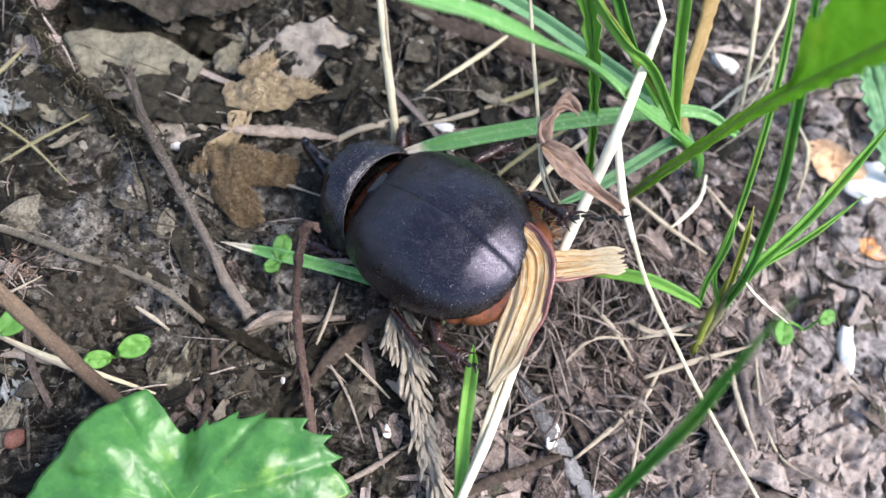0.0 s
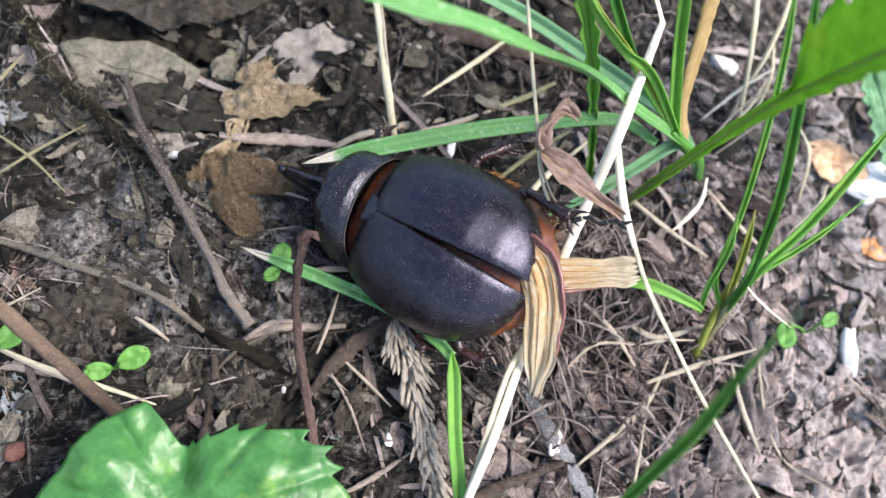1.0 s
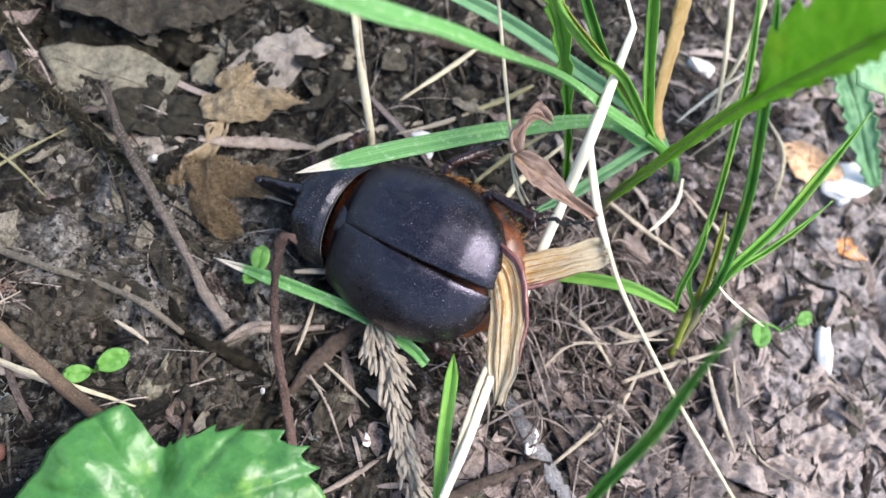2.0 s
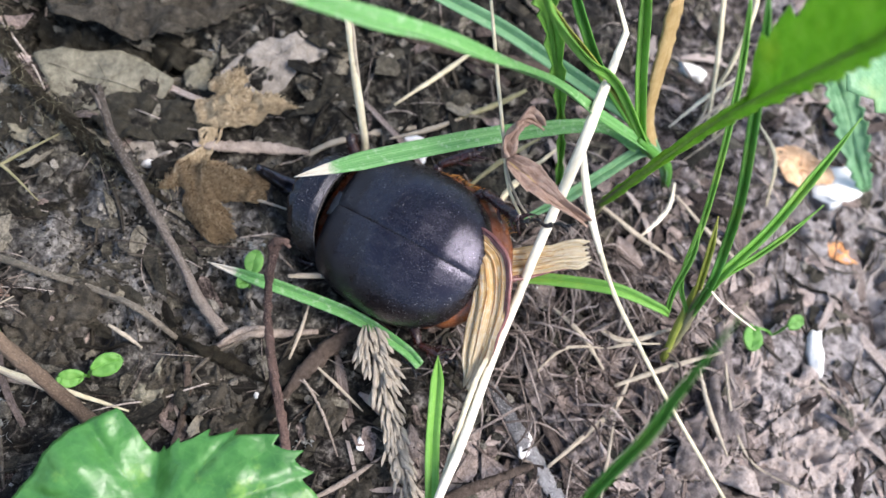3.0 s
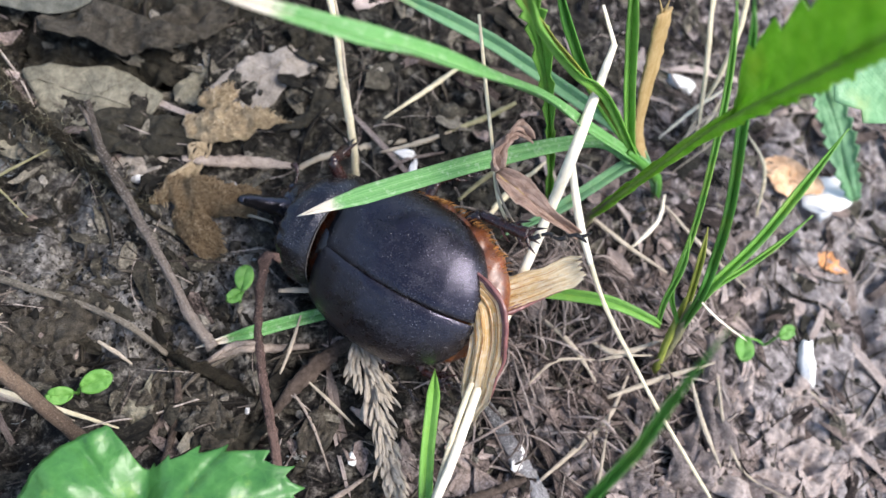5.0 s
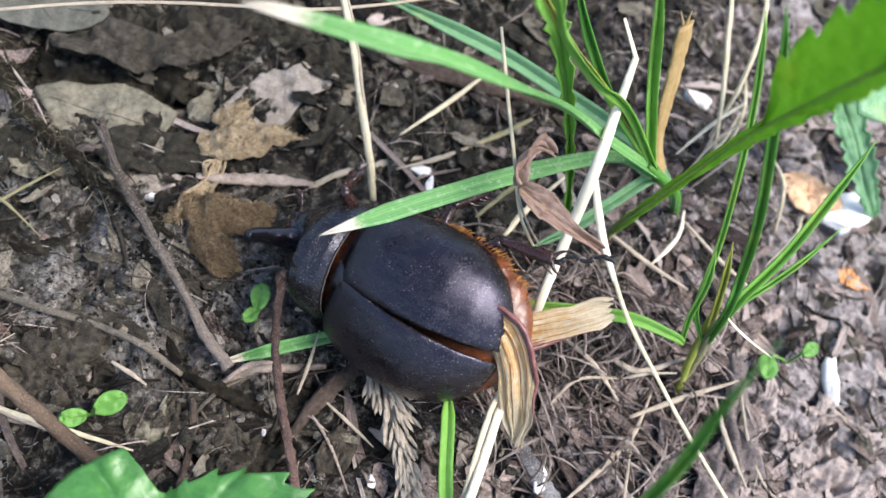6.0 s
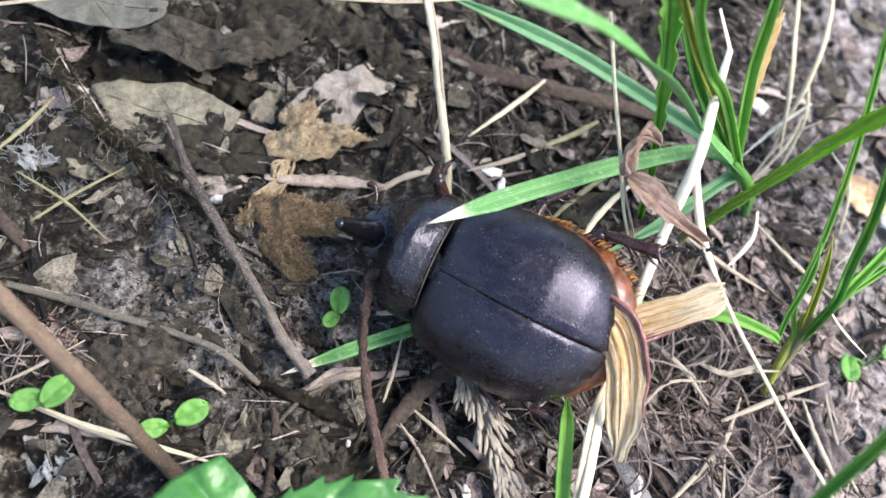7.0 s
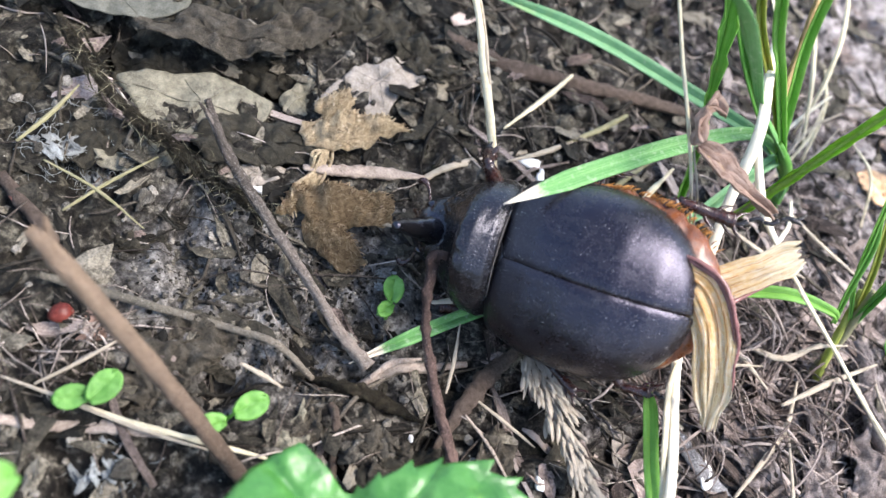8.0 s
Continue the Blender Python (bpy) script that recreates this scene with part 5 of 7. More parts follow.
# ---- clump of dead stalks round the tufts ----
def build_thatch():
    cx, cy = 2.30, -1.15
    t = thing("dead_stalk_clump", (cx, cy, 0), "tangle of thin pale dead stalks at a grass tuft", "plant litter")
    for k in range(240):
        a, r = rng.uniform(0, 6.28), rng.random() ** 0.6 * 1.5
        x, y = cx + math.cos(a) * r * 1.3, cy + math.sin(a) * r
        d, l = rng.gauss(-1.0, 0.9), rng.uniform(0.4, 1.6)
        lift = rng.uniform(0.05, 0.45)
        pts = []
        for j in range(4):
            u = j / 3
            dd = d + (u - 0.5) * rng.uniform(-0.8, 0.8)
            x1, y1 = x + math.cos(dd) * l * (u - 0.5), y + math.sin(dd) * l * (u - 0.5)
            pts.append((x1, y1, ground_z(x1, y1) + 0.04 + lift * math.sin(math.pi * u)))
        w = rng.uniform(0.006, 0.02)
        part("stalk", Shape().tube(pts, [w, w, w, w * 0.4], 5, 8, 0.3, x + k, rng.uniform(0.4, 1)), M_SLIVER, t)


build_thatch()


# ---- small bits ----
def white_bit(at, size, squash, yaw, label, lift=0.0):
    c = (at[0], at[1], ground_z(at[0], at[1]) + size * squash[2] * 0.8 + lift)
    solo("white_fragment", Shape().lump(c, size, at[0] * 7, squash, yaw, 0.7, 8, 12), M_WHITE, c, label, "white fragment", "white fragments")


white_bit((-3.52, 1.57, 0.10), 0.12, (1, 0.6, 0.5), 10, "small white chip on damp soil")
white_bit((0.13, 1.82, 0.10), 0.15, (1.1, 0.5, 0.5), -15, "small bright white chip behind the beetle")
white_bit((0.23, 1.62, 0.10), 0.12, (0.5, 1.2, 0.5), -15, "tail of a small bright white chip")
white_bit((5.94, -1.46, -0.30), 0.20, (0.62, 1.9, 0.5), -12, "elongated bright white fragment on grey soil", 0.10)
white_bit((4.85, 3.22, 0.05), 0.2, (1.2, 0.7, 0.4), -15, "bright white fragment among grass stems")
white_bit((7.06, 1.28, -0.45), 0.42, (1.2, 0.8, 0.35), 20, "broad white fragment on the open soil")
white_bit((-2.27, 1.48, 0.10), 0.06, (1.2, 0.5, 0.5), -45, "tiny white speck on the soil")
white_bit((-0.89, -2.45, 0.10), 0.07, (0.7, 1, 0.6), 0, "tiny white speck in dark litter")
white_bit((-2.15, -1.70, 0.10), 0.05, (0.7, 1, 0.6), 0, "tiny pale grain in dark litter")
white_bit((1.27, -2.58, 0.10), 0.13, (0.6, 1.3, 0.35), -30, "whitish bare patch chip on a grey stick")
white_bit((1.65, -0.42, 0.10), 0.07, (1, 1, 0.6), 0, "small pale grain in the litter")


def mould(at, size, strands):
    """Thin torn films and threads of mould, clinging to the litter."""
    s = Shape()
    for k in range(7):
        a, r = rng.uniform(0, 6.28), size * 0.7 * rng.random()
        x, y = at[0] + r * math.cos(a), at[1] + r * math.sin(a)
        s.flake((x, y, ground_z(x, y) + 0.045), size * rng.uniform(0.12, 0.3), rng.uniform(0.25, 0.7), rng.uniform(0, 360), (rng.uniform(-0.3, 0.3), rng.uniform(-0.3, 0.3)), k * 2.7 + at[0], 0.2, 0.004, 1.5, 3, 26)
    for k in range(strands):
        a, r = rng.uniform(0, 6.28), size * rng.random() ** 0.7
        x, y = at[0] + r * math.cos(a), at[1] + r * math.sin(a)
        d, l = rng.uniform(0, 6.28), size * rng.uniform(0.15, 0.5)
        s.tube([(x, y, ground_z(x, y) + 0.03), (x + l * 0.5 * math.cos(d), y + l * 0.5 * math.sin(d), ground_z(x, y) + rng.uniform(0.04, 0.08)), (x + l * math.cos(d + 0.4), y + l * math.sin(d + 0.4), ground_z(x, y) + 0.03)], rng.uniform(0.002, 0.006), 4, 5)
    solo("mould_threads", s, M_WEB, (0, 0, 0), "whitish grey mould film on damp litter", "mould", kind="stuff")


for spot, size, strands in (((-2.14, 0.17, 0.00), 0.22, 12), ((-2.69, 3.31, 0.00), 0.2, 14), ((-1.54, -2.37, 0.00), 0.15, 12), ((-5.63, 2.20, 0.00), 0.62, 170), ((-5.36, -1.73, 0.00), 0.4, 20), ((-5.17, -1.77, 0.00), 0.35, 20), ((-5.30, 1.95, 0.00), 0.35, 70)):
    mould(spot, size, strands)

at = (-5.68, -0.09, 0.10)
solo("red_seed", Shape().lump((at[0], at[1], ground_z(at[0], at[1]) + 0.09), 0.12, 1.0, (1.1, 0.9, 0.8), 20, 0.15, 10, 14), M_SEED, at, "glossy reddish seed on the soil", "seed", "seeds")
at = (-5.22, -2.34, 0.10)
solo("red_seed", Shape().lump((at[0], at[1], ground_z(at[0], at[1]) + 0.07), 0.12, 2.0, (1.1, 0.9, 0.7), 50, 0.25, 10, 14), M_SEED_DULL, at, "dull reddish seed on dark litter", "seed", "seeds")


def pebbles():
    for k, (x, y) in enumerate([(-1.01, -1.53, 0.00)[:2], (-2.84, -1.84, 0.00)[:2], (-2.46, -1.85, 0.00)[:2], (2.78, -2.35, 0.00)[:2], (-3.75, 0.95, 0.00)[:2], (2.75, -2.36, 0.00)[:2], (-4.83, 1.34, 0.00)[:2], (3.42, -2.03, 0.00)[:2], (-2.93, -1.77, 0.00)[:2], (-5.05, -1.77, 0.00)[:2]]):
        size = 0.08 + 0.05 * ((k * 7) % 5) / 5
        c = (x, y, ground_z(x, y) + size * 0.4)
        solo("pebble", Shape().lump(c, size, k * 3.3, (1.3, 0.8, 0.55), k * 40, 1.1, 10, 14), M_CRUMB, c, "small dark grey pebble in the litter", "pebble", "pebbles")


pebbles()


# ---- dried grass flower head ----
def seed_head():
    spine = [(-0.73, -0.91, 0.30), (-0.67, -1.32, 0.30), (-0.57, -1.75, 0.28), (-0.50, -2.31, 0.25), (-0.42, -2.79, 0.22), (-0.25, -3.40, 0.20)]
    line = [Vector(p) for p in smooth_line(spine, 60)]
    t = thing("dry_grass_head", spine[2], "dry beige grass flower head lying on the litter", "grass head")
    part("stem", Shape().tube(spine, 0.03, 7, 40, 0.2), M_HUSK, t)
    for k in range(290):
        i = rng.randrange(2, 58)
        p = line[i]
        d = (line[i + 1] - line[i - 1]).normalized()
        side = d.cross(Vector((0, 0, 1))).normalized()
        wide = 0.75 if i < 26 else 0.45
        a = rng.uniform(-1, 1)
        out = (d * 1.2 + side * (a * wide * 0.9 + rng.gauss(0, 0.16)) + Vector((0, 0, rng.uniform(0.0, 0.4)))).normalized()
        l = rng.uniform(0.15, 0.30)
        start = p + side * a * 0.10 * (1.6 if i < 26 else 0.9) + Vector((0, 0, rng.uniform(0, 0.12)))
        s = Shape().blade([start, start + out * l * 0.5 + Vector((0, 0, 0.03)), start + out * l], rng.uniform(0.035, 0.06), -0.15, 0.004, 7, (rng.uniform(-0.9, 0.9), -0.3, 1), 0.2, 0.02)
        part("husk", s, M_HUSK, t)


seed_head()


# ---- seedlings ----
def sprout(at, leaves, label):
    """A seedling: a short stem and its seed leaves, each (place, half length, turn)."""
    base = (at[0], at[1], ground_z(at[0], at[1]) - 0.02)
    t = thing("seedling", base, label, "seedling", "seedlings")
    for c, size, yaw in leaves:
        r = radians(yaw)
        d = Vector((math.cos(r), math.sin(r), 0.1))
        c = Vector(c)
        part("stem", Shape().tube([base, (Vector(base) + c - d * size) / 2 + Vector((0, 0, 0.06)), c - d * size * 0.9], 0.02, 6, 10), M_SPROUT, t)
        part("seed_leaf", Shape().leaf([c - d * size, c - d * size * 0.3, c + d * size * 0.4, c + d * size], size * 0.72, lambda s: (math.sin(math.pi * (0.04 + 0.93 * s)) ** 0.6,) * 2, 0.18, 0.02, 0.025, 18, 6, (-0.2, -0.4, 1), 1.0, 0, 0.012, 5, 0.0), M_SPROUT, t)


sprout((-4.15, -1.40, 0.00), [((-4.30, -1.49, 0.30), 0.15, 185), ((-3.89, -1.34, 0.30), 0.19, 20)], "bright green seedling with two round seed leaves")
sprout((-2.22, -0.29, 0.00), [((-2.15, -0.05, 0.20), 0.17, 75), ((-2.28, -0.28, 0.15), 0.12, 215)], "small green seedling beside the beetle")
sprout((-5.48, -1.05, 0.00), [((-5.58, -1.06, 0.20), 0.17, 190), ((-5.27, -1.00, 0.25), 0.2, 42)], "green seedling with two oval leaves under a stick")
sprout((5.29, -1.17, -0.10), [((5.47, -1.07, 0.10), 0.14, 20), ((4.74, -1.29, 0.10), 0.2, 250)], "small green weed seedling on dry soil")


# ---- grass ----
def tuft_behind():
    base = (*(3.93, 1.17, 0.20)[:2], 0)
    base = (base[0], base[1], ground_z(base[0], base[1]))
    node = (3.03, 1.07, 1.35)
    t = thing("grass_tuft", base, "green grass tuft with long arching blades", "grass", "grass tufts")
    part("sheath", Shape().tube([base, (3.65, 1.15, 0.60), (3.19, 1.06, 1.20), (2.80, 1.06, 1.60)], [0.07, 0.08, 0.075, 0.04], 9, 20, 0.1), M_GRASS_DEEP, t, "dark green leaf sheath")
    root = [base, (3.51, 1.12, 0.75)]
    part("blade", Shape().blade([*root, node, (1.95, 1.01, 2.35), (1.08, 0.83, 3.33), (0.16, 0.48, 4.30), (-0.54, 0.31, 4.90), (-1.15, 0.20, 5.30), (-2.00, 0.32, 5.50), (-2.29, 0.39, 5.50)], 0.21, 0.3, 0.014, 60, (-0.5, -0.1, 0.85), 0.3), M_GRASS_TIP, t, "long arching blade with a dried tip")
    part("blade", Shape().blade([*root, node, (2.17, 1.26, 2.60), (1.48, 1.10, 3.40), (0.77, 0.92, 4.40), (0.37, 0.78, 5.20), (-0.14, 0.87, 6.20)], 0.13, 0.4, 0.014, 40, (-0.6, -0.3, 0.7)), M_GRASS, t)
    part("blade", Shape().blade([*root, (2.98, 1.12, 1.40), (2.38, 1.27, 2.20), (1.53, 1.38, 3.20), (0.94, 1.28, 4.00), (0.52, 1.26, 4.60), (-0.06, 1.52, 5.40)], 0.10, 0.4, 0.014, 40, (-0.6, -0.3, 0.7)), M_GRASS_YELLOW, t)
    part("blade", Shape().blade([*root, (2.95, 1.12, 1.40), (2.54, 1.32, 2.40), (2.30, 1.48, 3.10), (1.88, 1.47, 4.20), (1.42, 1.55, 5.40)], 0.145, 0.45, 0.014, 40, (-0.3, -0.6, 0.7)), M_GRASS, t)
    part("dry_stub", Shape().tube([root[1], (3.20, 1.53, 1.20), (3.08, 1.78, 1.80), (3.01, 2.03, 2.40), (2.92, 2.25, 3.00)], [0.05, 0.10, 0.145, 0.165, 0.16], 11, 40, 0.25, 5, 0.28), M_STRAW_BROWN, t, "split golden-brown dry stem")
    for shift in (-14, 10):
        tip = (2.86, 2.30, 3.20)
        part("splinter", Shape().tube([(2.92, 2.23, 2.95), (tip[0] + shift * 0.006, tip[1], tip[2])], [0.035, 0.006], 6, 8, 0.3, shift, 0.5), M_STRAW_BROWN, t)
    part("blade", Shape().blade([*root, (3.19, 1.55, 1.00), (2.64, 2.07, 1.00), (1.97, 2.62, 1.00), (1.36, 3.10, 1.00), (0.74, 3.48, 1.00), (0.07, 3.94, 0.90), (-0.61, 4.48, 0.70)], 0.22, 0.35, 0.014, 40, (-0.5, -0.2, 0.8)), M_GRASS_BLUE, t)
    part("blade", Shape().blade([*root, (3.07, 1.12, 1.20), (2.49, 0.86, 0.95), (1.98, 0.61, 0.70), (1.27, 0.35, 0.45)], 0.17, 0.35, 0.014, 30, (-0.2, -0.4, 0.9)), M_GRASS_BLUE, t)
    part("blade", Shape().blade([*root, (2.98, 1.34, 1.30), (2.18, 1.66, 2.20), (1.77, 1.96, 2.80), (1.54, 2.20, 3.20), (1.15, 2.66, 4.00)], 0.14, 0.4, 0.014, 30, (-0.6, -0.3, 0.7)), M_GRASS_DEEP, t)
    return t, node


TUFT, NODE = tuft_behind()
OVER = part("blade", Shape().blade([NODE, (2.43, 1.22, 1.60), (1.15, 0.86, 1.85), (0.03, 0.46, 2.00), (-0.79, 0.18, 2.02), (-1.41, -0.01, 1.95)], 0.22, 0.2, 0.014, 50, (-0.35, -0.45, 0.9), 0.5, 0.03), M_GRASS_TIP, TUFT, "blade with a dried white tip over the beetle", NODE)


def jagged_leaf():
    base = (2.25, 1.19, 0.10)
    base = (base[0], base[1], ground_z(base[0], base[1]))
    t = thing("jagged_weed", base, "narrow upright weed leaf with a jagged edge", "weed leaf")
    part("leaf_blade", Shape().leaf([base, (1.97, 1.35, 1.00), (1.72, 1.48, 1.80), (1.44, 1.61, 2.60), (1.07, 1.65, 3.50), (0.83, 1.62, 4.00), (0.39, 1.68, 5.00)], 0.2, lambda s: (0.28 + 0.75 * max(0, s - 0.25),) * 2, 0.5, 0.05, 0.014, 40, 6, (-0.3, -0.6, 0.6), 3.0, 0.7, 0.03, 10), M_GRASS, t)


jagged_leaf()


def tuft_side():
    base = (3.49, -1.40, 0.00)
    base = (base[0], base[1], ground_z(base[0], base[1]))
    t = thing("grass_tuft", base, "sparse grass tuft with thin upright blades", "grass", "grass tufts")
    knot = (3.33, -1.02, 1.50)
    part("sheath", Shape().tube([base, (3.45, -1.20, 0.70), knot], [0.07, 0.065, 0.05], 8, 16, 0.15), M_STRAW_OLIVE, t, "yellowing leaf sheath")
    part("sheath", Shape().tube([(3.36, -1.53, 0.05), (3.35, -1.20, 0.70), (3.38, -0.89, 1.30)], [0.05, 0.05, 0.04], 8, 16, 0.15), M_GRASS_YELLOW, t, "yellow-green leaf sheath")
    root = [base, (3.45, -1.17, 0.75)]
    part("blade", Shape().blade([*root, (3.18, -1.08, 2.00), (3.19, -0.81, 2.45), (3.01, -0.50, 3.30), (2.73, -0.08, 4.25), (2.49, 0.41, 5.10), (2.40, 0.66, 5.40)], 0.115, 0.4, 0.014, 50, (-0.5, -0.3, 0.8), 0.6), M_GRASS_DEEP, t)
    part("blade", Shape().blade([*root, (3.04, -0.87, 1.60), (3.05, -0.38, 2.40), (2.94, 0.10, 3.30), (2.86, 0.58, 4.00), (2.70, 0.90, 4.60), (2.65, 1.07, 4.80)], 0.075, 0.4, 0.014, 50, (-0.5, -0.3, 0.8), 0.6), M_GRASS, t)
    part("blade", Shape().blade([*root, (3.32, -0.99, 1.95), (3.79, -0.57, 2.50), (4.20, -0.07, 3.10), (4.50, 0.33, 3.60)], 0.12, 0.45, 0.014, 40, (-0.4, -0.3, 0.8), 0.7), M_GRASS, t)
    part("blade", Shape().blade([*root, (3.34, -1.01, 1.90), (3.73, -0.80, 2.20), (4.02, -0.63, 2.50), (4.37, -0.38, 2.80)], 0.075, 0.45, 0.014, 40, (-0.4, -0.3, 0.8), 0.7), M_GRASS, t)
    part("blade", Shape().blade([*root, (3.36, -0.84, 1.50), (3.36, -0.54, 1.90), (3.36, -0.26, 2.20)], 0.09, 0.4, 0.014, 30, (-0.4, -0.3, 0.8), 0.8), M_GRASS_YELLOW, t)
    part("blade", Shape().blade([(3.03, -1.16, 1.10), (2.83, -1.11, 1.25), (2.34, -0.87, 1.25), (1.79, -0.66, 1.00), (1.13, -0.48, 0.75), (0.61, -0.29, 0.50)], 0.16, 0.3, 0.014, 40, (-0.2, -0.4, 0.9), 0.5), M_GRASS, t, "short blade bent under the beetle")
    part("blade", Shape().blade([(3.05, -1.16, 1.00), (2.96, -0.98, 1.50), (3.01, -0.72, 2.00), (3.00, -0.45, 2.40)], 0.08, 0.4, 0.014, 30, (-0.4, -0.3, 0.8), 0.8), M_GRASS, t)


tuft_side()


def leaning_blade():
    pts = [(0.94, -2.62, 6.29), (0.93, -2.87, 5.38), (0.88, -3.12, 4.75), (0.78, -3.32, 4.20), (0.70, -3.47, 3.80), (0.60, -3.62, 3.45)]
    far = (-0.3, -4.5, 2.0)
    low = (-0.9, -5.2, -0.1)
    t = thing("arching_grass", low, "single dark green grass blade arching near the camera", "grass blade")
    part("blade", Shape().blade([low, far, *pts[::-1]], 0.105, 0.35, 0.014, 60, (-0.4, -0.2, 0.9), 0.6), M_GRASS_DEEP, t)


leaning_blade()

# bent blade under the beetle, in two stiff lengths
BENT = thing("bent_grass_blade", (*(-0.05, -3.41, 0.20)[:2], 0.1), "bent green grass blade lying under the beetle", "grass blade")
KINK = (-0.10, -1.53, 0.55)
BENT_LOW = part("lower_length", Shape().blade([(-0.21, -3.48, 0.90), (-0.16, -3.14, 0.90), (-0.06, -2.55, 0.80), (0.10, -1.86, 0.70), (0.18, -1.48, 0.60)], 0.17, 0.3, 0.014, 30, (-0.2, -0.35, 0.9), 0.8), M_GRASS, BENT, "", (-0.21, -3.48, 0.90))
BENT_TIP = part("upper_length", Shape().blade([KINK, (-0.29, -1.28, 0.50), (-0.82, -0.83, 0.40), (-1.51, -0.47, 0.35), (-2.14, -0.16, 0.25), (-2.67, 0.11, 0.12)], 0.17, 0.3, 0.014, 40, (-0.2, -0.35, 0.9), 0.8, 0.02), M_GRASS_TIP, BENT, "tip length with a dry end", KINK)


# ---- broad leaves ----
def leaf_veins(owner, shape, material, sides, rib, thin):
    """Raised veins on a leaf: one along its rib and several towards its edges."""
    rows = shape.rows
    n, mid = len(rows) - 1, len(rows[0]) // 2
    lift = Vector((-0.003, -0.004, 0.010))
    part("vein", Shape().tube([rows[k][mid] + lift for k in range(2, n, 3)], [rib * (1 - 0.8 * k / n) for k in range(2, n, 3)], 7, 40), material, owner)
    for k in sides:
        for edge in (0, 2 * mid):
            pts = [rows[min(n, k + j)][mid + (edge - mid) * j // 9] + lift * (0.9 if j else 0.2) for j in range(0, 8)]
            part("vein", Shape().tube(pts, [thin * (1 - 0.1 * j) for j in range(8)], 6, 18), material, owner)


def lobed_leaf():
    """Broad low leaf: rounded lobes either side of a notch, bulging between its ribs, with a toothed edge."""
    cx, cy = (-3.21, -3.31, 1.20)[:2]
    base = (cx, cy - 0.9, ground_z(cx, cy - 0.9))
    t = thing("broad_leaf", base, "glossy green lobed leaf with toothed edge", "leaf", "broad leaves")
    turns = [-180, -140, -90, -40, 4, 23, 33, 48, 66, 86, 94, 101, 107, 128, 153, 176, 180]
    reach = [1.66, 1.5, 0.9, 1.55, 1.68, 1.6, 1.47, 1.2, 0.95, 0.78, 0.8, 1.03, 1.31, 1.36, 1.38, 1.62, 1.66]
    ribs = [14, 48, 122, 160]

    def skin(turn, r):
        """Place on the leaf at a turn in degrees and a distance from its middle."""
        a = radians(turn)
        x, y = r * math.cos(a), r * math.sin(a)
        z = 1.2 + 0.13 * x + 0.04 * y
        z += 0.27 * math.exp(-(((x + 0.85) / 0.5) ** 2) - ((y - 0.6) / 0.5) ** 2) + 0.17 * math.exp(-(((x - 0.75) / 0.55) ** 2) - ((y - 0.35) / 0.45) ** 2)
        z -= 0.16 * math.exp(-((x / 0.16) ** 2)) * min(1, max(0, y * 2))
        z += 0.11 * noise.noise((x * 1.6, y * 1.6, 3.3)) + 0.055 * noise.noise((x * 4, y * 4, 1.1))
        for q in ribs:
            z -= 0.055 * math.exp(-((abs(turn - q) * 0.0175 * r / 0.07) ** 2)) * min(1, r)
        z -= 0.10 * max(0, r - 1.3) ** 2
        return Vector((cx + x, cy + y, z))

    rows = []
    for i in range(29):
        row = []
        for j in range(221):
            turn = -180 + 360 * (j % 220) / 220
            edge = float(np.interp(turn, turns, reach))
            tooth = (-turn * 0.085 + 0.5 * noise.noise((turn * 0.05, 0, 0))) % 1.0
            edge *= 1 + (0.10 if turn < 86 else 0.012) * (tooth ** 2.2 - 0.3) + 0.02 * noise.noise((turn * 0.21, 2, 0))
            row.append(skin(turn, edge * (0.02 + 0.98 * i / 28)))
        rows.append(row)
    blade = part("leaf_blade", Shape().sheet(rows[::-1], 0.02), M_LEAF, t)
    for q in ribs:
        end = float(np.interp(q, turns, reach)) * 0.9
        pts = [skin(q + 3 * math.sin(k), end * (0.06 + 0.94 * k / 9)) + Vector((0, 0, 0.012)) for k in range(10)]
        part("vein", Shape().tube(pts, [0.013 * (1 - 0.085 * k) for k in range(10)], 7, 30), M_VEIN, blade)
        for k in (3, 5, 7):
            for sg in (-1, 1):
                r0 = end * (0.06 + 0.94 * k / 9)
                side = [skin(q + sg * (1 + 4.5 * m), r0 + 0.07 * m) + Vector((0, 0, 0.008)) for m in range(4) if r0 + 0.07 * m < 0.93 * float(np.interp(q + sg * (1 + 4.5 * m), turns, reach))]
                if len(side) > 2:
                    part("vein", Shape().tube(side, [0.005] * (len(side) - 1) + [0.002], 6, 10), M_VEIN, blade)
    part("leaf_stalk", Shape().tube([base, (cx, cy - 0.6, 0.7), tuple(skin(-90, 0.3) - Vector((0, 0, 0.04)))], [0.07, 0.06, 0.05], 8, 16), M_VEIN, t)


lobed_leaf()


